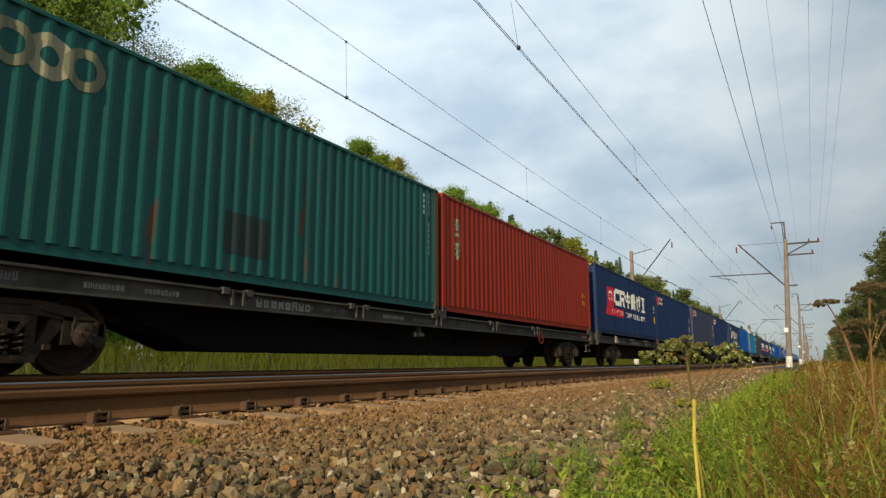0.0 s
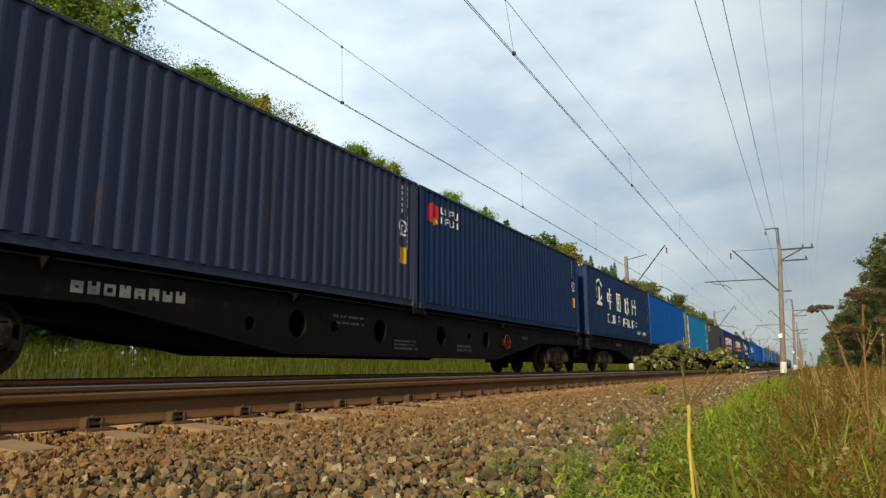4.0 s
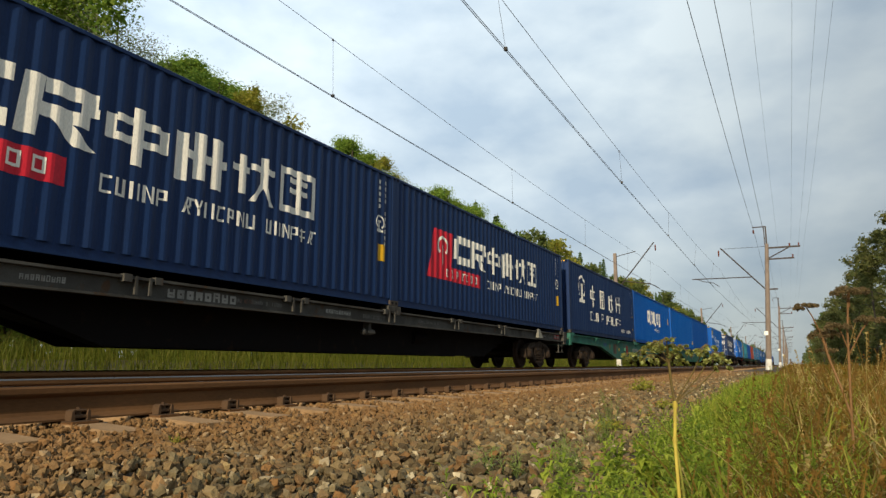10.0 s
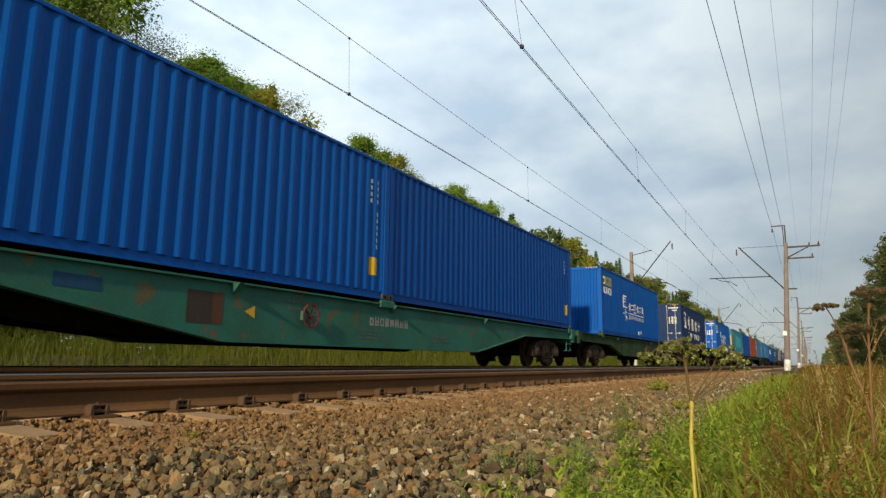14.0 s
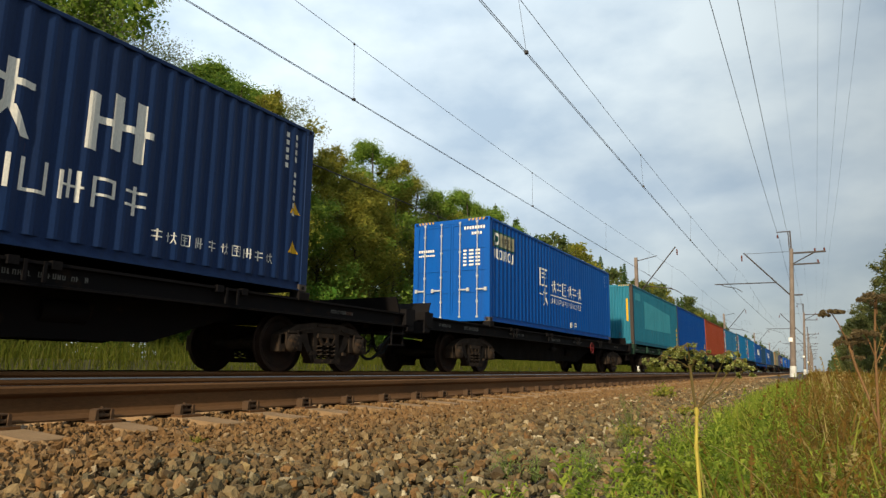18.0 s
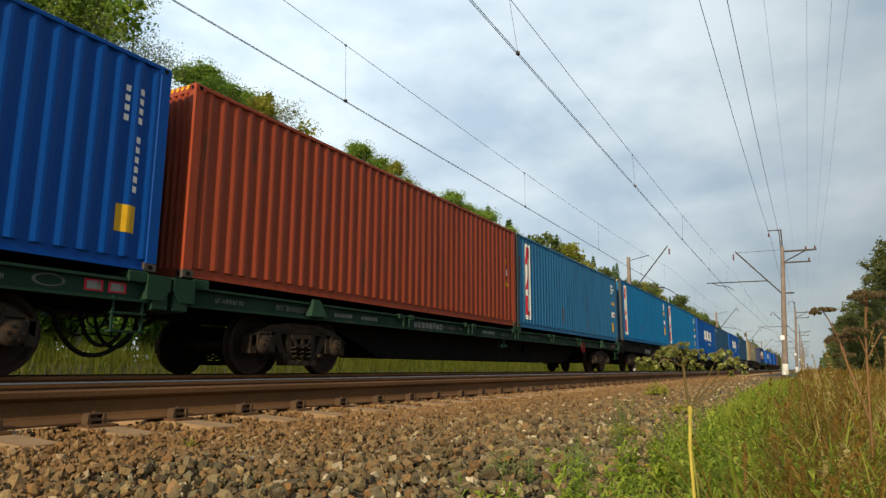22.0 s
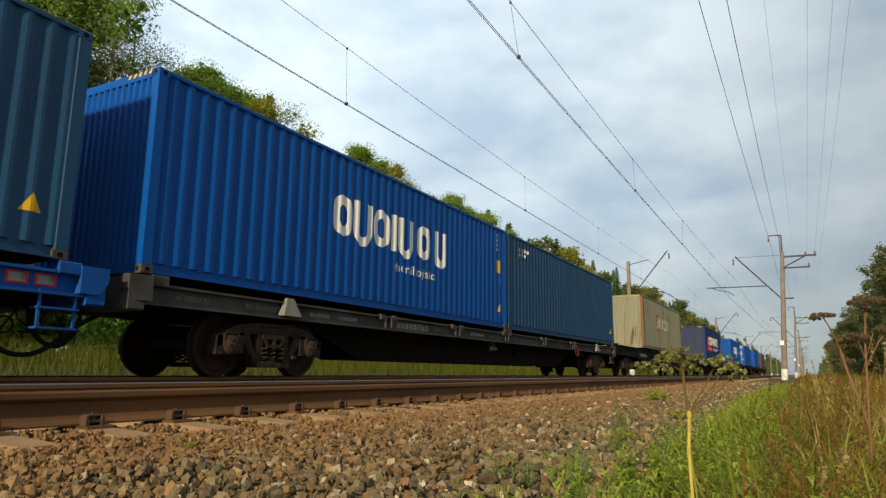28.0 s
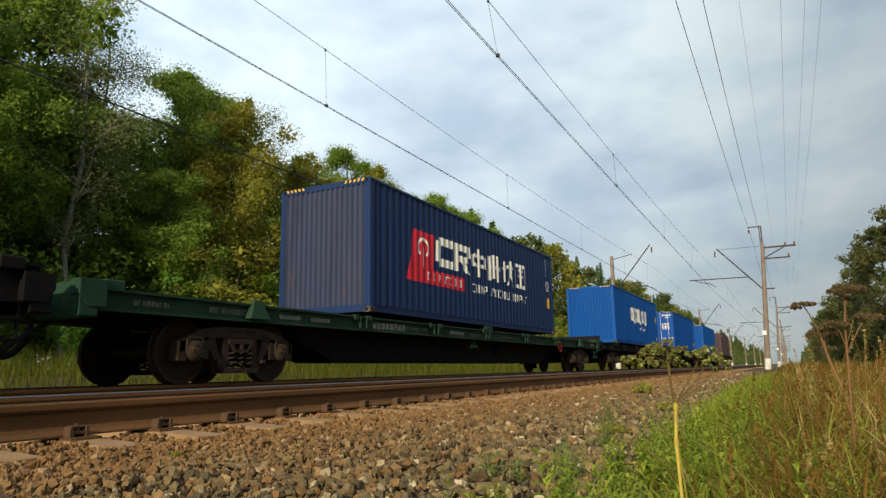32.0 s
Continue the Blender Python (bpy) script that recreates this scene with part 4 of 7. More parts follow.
def slogan_marks(c):
    """White panel and blocks near the front, brush strokes and a line of words midway."""
    mark(c, "panel_frame", [rect(0.24, 2.10, 1.50, 0.48)], "green", "green framed panel")
    for name, polys, col, label in (("panel_band", [rect(0.70, 2.15, 1.0, 0.38)], "cream", "cream panel band"), ("panel_ring", disc(0.47, 2.34, 0.18, 16, 0.10), "white", "white ring on the panel")):
        s = on_side(polys)
        s.v = [(x + 0.008, y, z) for x, y, z in s.v]
        part(name, film(s), PAINT[col], c, label, True, crease=12)
    for i in range(4):
        s = on_side(slab_glyph(0.80 + 0.22 * i, 2.24, 0.15, 0.20, (8, 4, 9, 8)[i], 0.15))
        s.v = [(x + 0.012, y, z) for x, y, z in s.v]
        part("panel_stroke", s, PAINT["rustdark"], c, "dark stroke on the panel")
    glyphs(c, "word_block", [slab_glyph(0.30 + 0.20 * i, 1.78, 0.17, 0.28, (20, 17, 20, 13, 17, 20, 17)[i]) for i in range(7)], "white", "white block stroke")
    glyphs(c, "brush_stroke", [slab_glyph(3.85, 1.42, 0.75, 0.58, 9, 0.13), slab_glyph(3.85, 0.80, 0.72, 0.58, 8, 0.13)] +
           [slab_glyph(4.95 + 0.56 * i, 1.28, 0.42, 0.44, k, 0.14) for i, k in enumerate((8, 4, 9, 8, 4, 8))], "white", "white brush stroke")
    b = []
    for i in range(20):
        b += slab_glyph(4.9 + 0.17 * i, 0.92, 0.11, 0.18, i % 3, 0.18)
    mark(c, "small_line", b, "white", "line of small white strokes")["kind"] = "stuff"
    mark(c, "rule", [rect(4.9, 1.18, 3.4, 0.035)], "white", "thin white rule")
    glyphs(c, "foot_stroke", [slab_glyph(6.9, 0.22, 0.28, 0.2, 5), slab_glyph(7.25, 0.22, 0.28, 0.2, 4)], "white", "faded white stroke")
    code_bars(c, rows=2)


def door_marks(c, col):
    """Number bars, small emblem and labels on the doors in front."""
    rows = [rect(0.42 + 0.085 * i, 2.58, 0.055, 0.085) for i in range(8)] + [rect(0.66 + 0.085 * i, 2.42, 0.055, 0.075) for i in range(4)]
    for r in range(5):
        rows += [rect(0.40, 1.95 - 0.10 * r, 0.10, 0.05), rect(0.58, 1.95 - 0.10 * r, 0.14, 0.05), rect(0.78, 1.95 - 0.10 * r, 0.14, 0.05)]
    rows += [rect(-1.05 + 0.075 * i, 2.0, 0.05, 0.07) for i in range(7)] + [rect(-1.05 + 0.06 * i, 1.88, 0.04, 0.05) for i in range(9)]
    s = on_end(rows)
    s.v = [(x, 0.007, z) for x, y, z in s.v]
    part("door_print", s, PAINT["white"], c, "rows of small white painted bars")["kind"] = "stuff"
    if col == "navy":
        s = on_end(disc(-0.82, 2.42, 0.17, 18, 0.12, -236, 56) + [rect(-0.86, 2.25, 0.08, 0.2), rect(-0.95, 2.18, 0.26, 0.05)])
        s.v = [(x, 0.007, z) for x, y, z in s.v]
        part("door_emblem", s, PAINT["white"], c, "white open ring emblem")
    if col == "navy":
        s = on_end([[(-0.62, 1.12), (-0.38, 1.12), (-0.50, 1.34)]])
        s.v = [(x, 0.007, z) for x, y, z in s.v]
        part("door_warning", s, PAINT["yellow"], c, "yellow warning triangle")


# leading-end place along the train, paint, label, marks
LOADS = [
    (1.29, "green", "weathered green corrugated container with a worn pale badge", "worn", {"post": "rustmid"}),
    (13.69, "red", "brick-red corrugated container with faded white upright strokes", "redbars", {}),
    (26.83, "navy", "navy container with a red badge and white block strokes", "express", {"end": "navy"}),
    (39.13, "navy", "navy container with a small red cube badge", "cube", {}),
    (52.52, "greynavy", "faded grey-navy container with a small red and yellow cube badge", "cube", {}),
    (64.84, "navy", "navy container with a small red cube badge", "cube", {}),
    (78.29, "navy", "dark navy container with a large white ring emblem", "railway", {}),
    (90.76, "sky", "plain bright blue corrugated container with yellow labels", "plain", {}),
    (104.12, "turquoise", "turquoise container with a white upright strip and olive posts", "strip", {"post": "olivepost"}),
    (116.59, "grey", "faded dark grey container with a clean navy square", "greypatch", {}),
    (129.70, "navy", "navy container with a red badge and white block strokes", "express", {}),
    (141.86, "navy", "navy container with a red badge and white block strokes", "express", {}),
    (155.01, "navy", "dark navy container with a large white ring emblem", "railway", {}),
    (167.40, "sky", "blue container with large white blocks and words below", "word", {}),
    (180.38, "sky", "plain blue corrugated container with a yellow label", "plain", {}),
    (192.60, "royal", "plain deep blue corrugated container with a yellow label", "plain", {}),
    (208.96, "sky", "blue container with white brush strokes and a white panel", "slogan", {}),
    (229.07, "navy", "navy container with its doors in front and a white ring emblem", "railway", {"doors": True}),
    (248.68, "sky", "blue container with its doors in front and white brush strokes", "slogan", {"doors": True}),
    (265.05, "teal", "teal container with a paler clean rectangle and yellow end labels", "teal", {"post": "rustdark"}),
    (277.29, "royal", "plain deep blue corrugated container", "plain", {}),
    (289.92, "orange", "orange-red corrugated container with faded white numbers", "orange", {}),
    (302.26, "steelblue", "weathered steel-blue container with a white upright strip", "strip", {"post": "postgrey"}),
    (315.35, "azure", "blue container with a white upright strip", "strip_high", {"post": "postgrey"}),
    (327.41, "azure", "bright blue container with a white upright strip", "strip", {"post": "postgrey"}),
    (340.62, "blue", "blue container with large white blocks and words below", "word", {}),
    (352.21, "slate", "faded slate-blue corrugated container", "codes", {}),
    (365.40, "blue", "blue container with large white blocks and words below", "word", {}),
    (377.72, "slate", "faded slate-blue container with small white strokes", "codes", {}),
    (396.45, "drab", "rust-streaked cream container with a red ring badge and white panel", "cream", {"post": "rusty"}),
    # lighter end paint: faded navy, with the sun on the end partly coloured in
    (421.54, "navy", "navy container with a red badge and white block strokes", "express", {"end": "greynavy"}),
    (443.63, "blue", "blue container with white blocks, alone on its wagon", "word", {}),
    (462.90, "royal", "deep blue container with pale doors in front", "plain", {"doors": True}),
    (482.60, "blue", "pale blue container far along the train", "plain", {}),
    (502.60, "maroon", "dark maroon container on the last wagon", "codes", {}),
]


def dress(c, kind):
    if kind == "express":
        express_marks(c)
    elif kind == "railway":
        railway_marks(c)
    elif kind == "word":
        blue_word(c)
    elif kind == "strip":
        stripe_marks(c)
    elif kind == "strip_high":
        stripe_marks(c, 0.45, 0.3)
    elif kind == "cube":
        cube_marks(c)
        emblem(c, LONG - 0.62, 1.75, 0.16)
        caution(c, LONG - 0.7, 0.95, 0)
    elif kind == "slogan":
        slogan_marks(c)
    elif kind == "plain":
        caution(c, LONG - 0.6, 0.5, 0)
        code_bars(c, rows=2, z=2.0)
    elif kind == "codes":
        code_bars(c, u=0.9, z=2.2, rows=2, w=0.9)
        caution(c, LONG - 0.6, 0.5, 1)
    elif kind == "worn":
        mark(c, "worn_badge", sum([disc(x, 2.37, 0.29, 18, 0.12) for x in (1.05, 1.95, 2.85)], []), "cream", "worn pale badge")
        for x in (1.5, 2.4, 3.28):
            s = on_side(disc(x, 2.37, 0.28, 18, 0.15))
            s.v = [(a + 0.008, b, z) for a, b, z in s.v]
            part("worn_ring", film(s), PAINT["badge_faded"], c, "fainter pale ring", True, crease=12)
        mark(c, "dark_patch", [rect(5.62, 0.42, 0.98, 0.66)], "patchgreen", "dark square patch")
        code_bars(c, rows=2)
    elif kind == "redbars":
        mark(c, "upright_stroke", slab_glyph(0.62, 2.05, 0.4, 0.34, 5) + slab_glyph(0.62, 1.68, 0.4, 0.34, 3) + slab_glyph(0.62, 1.34, 0.4, 0.32, 4), "cream", "faded white upright strokes")
        for u in (0.95, 0.70):
            for z in (0.98, 1.26):
                mark(c, "warning_label", [rect(LONG - u, z, 0.13, 0.16)], "yellow", "small yellow warning label")
    elif kind == "greypatch":
        cube_marks(c)
        mark(c, "clean_patch", [rect(9.4, 0.35, 1.48, 1.72)], "patch", "clean dark navy square")
    elif kind == "teal":
        mark(c, "clean_patch", [[(2.55, 0.85), (9.53, 0.95), (9.53, 2.05), (2.55, 2.3)], rect(0.75, 2.2, 1.1, 0.36)], "tealclean", "paler clean rectangle")
        for z in (0.30, 0.58, 0.86):
            mark(c, "warning_label", [rect(LONG - 0.72, z, 0.30, 0.20)], "yellow", "yellow warning label")
        caution(c, LONG - 0.62, 1.18, 1)
        mark(c, "end_label", [rect(-0.95, 2.05, 0.42, 0.22), rect(-0.95, 1.8, 0.42, 0.18)], "yellow", "yellow label on the end", end=True)
        mark(c, "end_strip", [rect(0.90, 1.1, 0.1, 1.1)], "yellow", "yellow upright strip", end=True)
    elif kind == "orange":
        for i in range(11):
            mark(c, "upright_stroke", [rect(LONG - 1.0, 1.25 + 0.115 * i, 0.065, 0.085)], "cream", "faded white number bar")
        for i in range(4):
            mark(c, "upright_stroke", [rect(LONG - 0.66, 2.1 + 0.115 * i, 0.065, 0.085)], "cream", "faded white number bar")
        mark(c, "warning_label", [rect(LONG - 0.74, 1.78, 0.13, 0.17)], "yellow", "small yellow warning label")
        caution(c, LONG - 0.76, 1.15, 1)
        mark(c, "white_label", [rect(LONG - 0.72, 1.45, 0.16, 0.2)], "white", "white label")
    elif kind == "cream":
        strokes = [[rect(4.68, 1.28, 0.17, 0.62)], [rect(5.02, 1.28, 0.14, 0.62)], [rect(5.40, 1.28, 0.21, 0.62)], disc(6.24, 1.58, 0.35, 20, 0.21), [rect(6.86, 1.28, 0.24, 0.62)], [rect(7.22, 1.28, 0.14, 0.62)]]
        for polys in strokes:
            mark(c, "faded_block", polys, "palewhite", "faded pale block stroke")
        mark(c, "badge_ring", disc(4.12, 1.58, 0.54, 22, 0.40), "wornred", "worn red ring")
        mark(c, "badge_field", disc(4.12, 1.58, 0.395, 18), "palewhite", "pale field inside the ring")
        mark(c, "badge_core", [[(3.80, 1.62), (4.02, 1.24), (4.22, 1.30), (4.14, 1.92), (3.86, 1.88)]], "green", "green badge core")
        mark(c, "clean_patch", [rect(9.10, 1.58, 0.32, 0.30)], "badge_faded", "small yellowish patch")


CARGO = []
RISE = 0.13               # the holed wagons carry their containers higher
RAISED = (52.52, 64.84, 78.29, 90.76, 315.35, 327.41, 396.45)


def load_train():
    for k, (s, col, label, kind, more) in enumerate(LOADS):
        c = container(label, col, **more)
        dress(c, kind)
        if more.get("doors"):
            door_marks(c, col)
        top = TOP + (RISE if s in RAISED else 0.0)
        c.location = (FAR, s, top)
        CARGO.append((c, s, top))


load_train()

# ---- wagons: centre at the origin, rail head at z = 0, +y backwards ----
WHEEL = 0.4785


def wheel_mesh():
    r = WHEEL
    ring = [(-0.07, 0.05), (-0.07, 0.13), (-0.035, 0.15), (-0.02, 0.36), (-0.05, 0.40), (-0.065, r + 0.026), (-0.04, r + 0.028), (-0.03, r + 0.004), (0.062, r - 0.004), (0.066, r - 0.06), (0.02, 0.37), (0.005, 0.17), (0.07, 0.13), (0.07, 0.05)]
    return Shape().lathe(ring, 22)


def coil():
    pts = []
    for i in range(22):
        a = i * 2 * math.pi * 3.5 / 21
        pts.append((0.078 * math.cos(a), 0.078 * math.sin(a), 0.24 + 0.25 * i / 21))
    return Shape().sweep(pts, 0.019, 4)


def side_frame():
    """Cast bogie side: arched top bar, lower bar with the spring nest and two axle-box jaws."""
    s = Shape()
    w = 0.10
    top = [(-1.18, 0.62), (-0.80, 0.80), (-0.35, 0.86), (0.35, 0.86), (0.80, 0.80), (1.18, 0.62)]
    for (a, za), (b, zb) in zip(top, top[1:]):
        s.along_x([(a, za - 0.17), (b, zb - 0.17), (b, zb), (a, za)], -w, w)
    for k in (1, -1):
        s.along_x([(k * 0.36, 0.16), (k * 0.62, 0.50), (k * 0.72, 0.62), (k * 0.52, 0.68), (k * 0.46, 0.5), (k * 0.30, 0.24)][::k], -w * 0.8, w * 0.8)
        s.box(-w * 0.9, w * 0.9, k * 0.30 - 0.06, k * 0.30 + 0.06, 0.2, 0.72)
        s.box(-w, w, k * 1.14 - 0.07, k * 1.14 + 0.07, 0.34, 0.62)
        s.box(-w, w, k * 0.72 - 0.06, k * 0.72 + 0.06, 0.36, 0.68)
    s.box(-w * 1.3, w * 1.3, -0.36, 0.36, 0.15, 0.235)
    s.box(-w * 1.25, w * 1.25, -0.27, 0.27, 0.60, 0.68)
    # bolster end with two wedge-shaped openings
    x = w * 1.3
    for k in (1, -1):
        s.along_x([(k * 0.0, 0.47), (k * 0.03, 0.47), (k * 0.03, 0.62), (k * 0.0, 0.62)][::k], -x, x)
        s.along_x([(k * 0.03, 0.47), (k * 0.10, 0.47), (k * 0.10, 0.50), (k * 0.03, 0.53)][::k], -x, x)
        s.along_x([(k * 0.10, 0.47), (k * 0.14, 0.47), (k * 0.26, 0.62), (k * 0.19, 0.62)][::k], -x, x)
        # raised rim round the axle box and ribs on the arch
        for a, b, z0, z1 in ((0.78, 0.82, 0.46, 0.70), (1.04, 1.08, 0.46, 0.66), (0.82, 1.04, 0.655, 0.69)):
            s.box(w, w + 0.03, min(k * a, k * b), max(k * a, k * b), z0, z1)
        s.along_x([(k * 0.40, 0.74), (k * 0.74, 0.69), (k * 0.74, 0.72), (k * 0.40, 0.77)][::k], w, w + 0.02)
        s.box(w, w + 0.05, k * 0.47 - 0.04, k * 0.47 + 0.04, 0.30, 0.36)
        s.box(w, w + 0.04, k * 0.12 - 0.03, k * 0.12 + 0.03, 0.18, 0.22)
    s.box(w, w + 0.02, -0.28, 0.28, 0.80, 0.83)
    return s


def axle_box():
    s = Shape().lathe([(-0.12, 0.14), (0.10, 0.155), (0.13, 0.13), (0.15, 0.07)], 16)
    s.box(-0.1, 0.1, -0.16, 0.16, -0.02, 0.15, 0.02)
    for a in range(6):
        c, q = 0.085 * math.cos(a * math.pi / 3), 0.085 * math.sin(a * math.pi / 3)
        s.box(0.13, 0.155, c - 0.014, c + 0.014, q - 0.014, q + 0.014)
    return s


SHARED = {}


def keep(name, build, material, smooth=False):
    k = (name, material.name)
    if k not in SHARED:
        SHARED[k] = build().mesh(name, material, smooth)
    return SHARED[k]


ROLLING = []


def bogie(parent, y):
    b = part("bogie", keep("bogie", lambda: Shape().box(-0.85, 0.85, -0.2, 0.2, 0.42, 0.66, 0.03).box(-0.3, 0.3, -0.3, 0.3, 0.6, 0.86, 0.03), BOGIE), None, parent, "dusty cast-iron bogie", at=(0, y, 0))
    for k in (1, -1):
        f = part("side_frame", keep("side_frame", side_frame, BOGIE), None, b, at=(k * 1.02, 0, 0))
        f.scale = (k, 1, 1)
        for y2 in (-0.19, 0.0, 0.19):
            part("spring", keep("spring", coil, BOGIE, True), None, b, "coil spring", at=(k * 1.075, y2, 0))
        for d in (0.925, -0.925):
            a = part("axle_box", keep("axle_box", axle_box, BOGIE, True), None, b, at=(k * 1.06, d, WHEEL))
            a.scale = (k, 1, 1)
        part("brake_beam", keep("brake_beam", lambda: Shape().tube((-0.8, 0.36, 0.4), (0.8, 0.36, 0.4), 0.045, 8).tube((-0.8, -0.36, 0.4), (0.8, -0.36, 0.4), 0.045, 8), BOGIE), None, b)
    for d in (0.925, -0.925):
        ax = part("wheelset", keep("wheelset", lambda: Shape().lathe([(-1.0, 0.06), (-0.85, 0.07), (-0.8, 0.09), (0.8, 0.09), (0.85, 0.07), (1.0, 0.06)], 14), BOGIE, True), None, parent, "rolling wheelset", at=(0, y + d, WHEEL))
        for k in (1, -1):
            w = part("wheel", keep("wheel", wheel_mesh, TREAD, True), None, ax, "worn steel wheel", at=(k * 0.79, 0, 0))
            w.scale = (k, 1, 1)
        ROLLING.append((ax, y + d))


def coupler():
    s = Shape().box(-0.09, 0.09, -0.75, 0.3, 0.98, 1.14, 0.02)
    s.box(-0.2, 0.16, -0.95, -0.66, 0.92, 1.2, 0.04)
    s.box(0.02, 0.26, -1.06, -0.8, 0.94, 1.18, 0.04)
    return s


def hose():
    s = Shape()
    pts = []
    for i in range(13):
        a = math.pi * i / 12
        pts.append((0.30 + 0.02 * i / 12, -0.12 - 0.55 * (1 - math.cos(a)) / 2 * 1.3, 0.92 - 0.52 * math.sin(a)))
    s.sweep(pts, 0.028, 8)
    s.box(0.26, 0.36, -0.16, -0.02, 0.86, 1.0)
    return s


def hose_near():
    """Long sagging hose from the wagon's end to the next one, with a cock and a hanging chain."""
    s = Shape()
    ctrl = [(0.45, -1.15, 0.86), (0.45, -1.0, 0.78), (0.43, -0.88, 0.57), (0.42, -0.74, 0.40), (0.40, -0.52, 0.28), (0.38, -0.25, 0.28), (0.36, 0.0, 0.40), (0.34, 0.2, 0.57), (0.33, 0.42, 0.72), (0.33, 0.6, 0.82), (0.33, 0.75, 0.95)]
    fine = []
    for i in range(len(ctrl) - 1):
        p0, p1, p2, p3 = (Vector(ctrl[min(max(i + k, 0), len(ctrl) - 1)]) for k in (-1, 0, 1, 2))
        for u in (0.0, 0.33, 0.67):
            fine.append(p1 + (p2 - p0) * 0.5 * u + (p0 * 2 - p1 * 5 + p2 * 4 - p3) * 0.5 * u * u + (p1 * 3 - p0 - p2 * 3 + p3) * 0.5 * u ** 3)
    s.sweep(fine, 0.032, 8)
    n = 14
    ring = [(0.40, -0.62 + 0.10 * math.cos(2 * math.pi * i / n), 0.62 + 0.10 * math.sin(2 * math.pi * i / n)) for i in range(n + 1)]
    s.path(ring, 0.014, 5)
    s.tube((0.40, -0.74, 0.72), (0.40, -0.62, 0.98), 0.02, 6)
    s.tube((0.40, -0.66, 0.56), (0.40, -0.40, 0.96), 0.014, 6)
    s.tube((0.38, -0.35, 0.55), (0.38, -0.12, 0.92), 0.016, 6)
    s.tube((0.38, -0.10, 0.52), (0.38, -0.30, 0.95), 0.016, 6)
    s.tube((0.39, -0.45, 0.55), (0.39, -0.05, 0.53), 0.014, 6)
    s.path([(0.3, -0.5, 0.93), (0.3, -0.42, 0.7), (0.3, -0.28, 0.62), (0.3, -0.12, 0.72), (0.3, -0.05, 0.93)], 0.012, 5)
    return s


def step_iron():
    s = Shape()
    for y in (0.0, 0.42):
        s.box(1.16, 1.19, y, y + 0.03, 0.55, 1.0)
    for z in (0.55, 0.78):
        s.box(1.06, 1.22, -0.02, 0.47, z, z + 0.025)
    return s


def hand_wheel():
    s = Shape()
    n = 20
    pts = [(0.0, 0.2 * math.cos(2 * math.pi * i / n), 0.2 * math.sin(2 * math.pi * i / n)) for i in range(n + 1)]
    s.path(pts, 0.016, 6)
    for i in range(5):
        a = 2 * math.pi * i / 5
        s.tube((-0.03, 0, 0), (0, 0.2 * math.cos(a), 0.2 * math.sin(a)), 0.013, 5)
    s.tube((-0.16, 0, 0), (0.02, 0, 0), 0.03, 8)
    return s


def stop_block():
    """Folded triangular container stop."""
    s = Shape()
    s.add([(1.20, -0.24, 1.0), (1.20, 0.24, 1.0), (1.20, 0.09, 1.30), (1.20, -0.09, 1.30), (1.30, -0.20, 1.0), (1.30, 0.24, 1.0), (1.24, 0.09, 1.30), (1.24, -0.07, 1.30)],
          [(0, 1, 2, 3), (4, 7, 6, 5), (0, 4, 5, 1), (1, 5, 6, 2), (2, 6, 7, 3), (3, 7, 4, 0)])
    return s


def stake_pair():
    s = Shape()
    for y in (-0.11, 0.11):
        s.box(1.215, 1.25, y - 0.02, y + 0.02, 1.0, 1.24)
    s.box(1.21, 1.24, -0.2, 0.2, 1.20, 1.235)
    s.box(1.14, 1.25, -0.30, -0.18, 1.16, 1.26)
    s.box(1.14, 1.25, 0.18, 0.30, 1.16, 1.26)
    return s


def brake_bracket():
    """Lever and bracket that hang below the sill."""
    s = Shape().box(0.98, 1.12, -0.05, 0.05, 0.70, 0.97, 0.015)
    s.box(0.96, 1.16, -0.12, 0.14, 0.72, 0.80, 0.015)
    s.tube((1.08, -0.26, 0.76), (1.08, 0.16, 0.80), 0.028, 8)
    s.lathe([(-0.03, 0.04), (0.0, 0.07), (0.03, 0.04)], 10, "x", (1.14, -0.24, 0.76))
    return s


def twist_seat():
    return Shape().box(1.02, 1.24, -0.13, 0.13, 1.2, 1.352, 0.015)


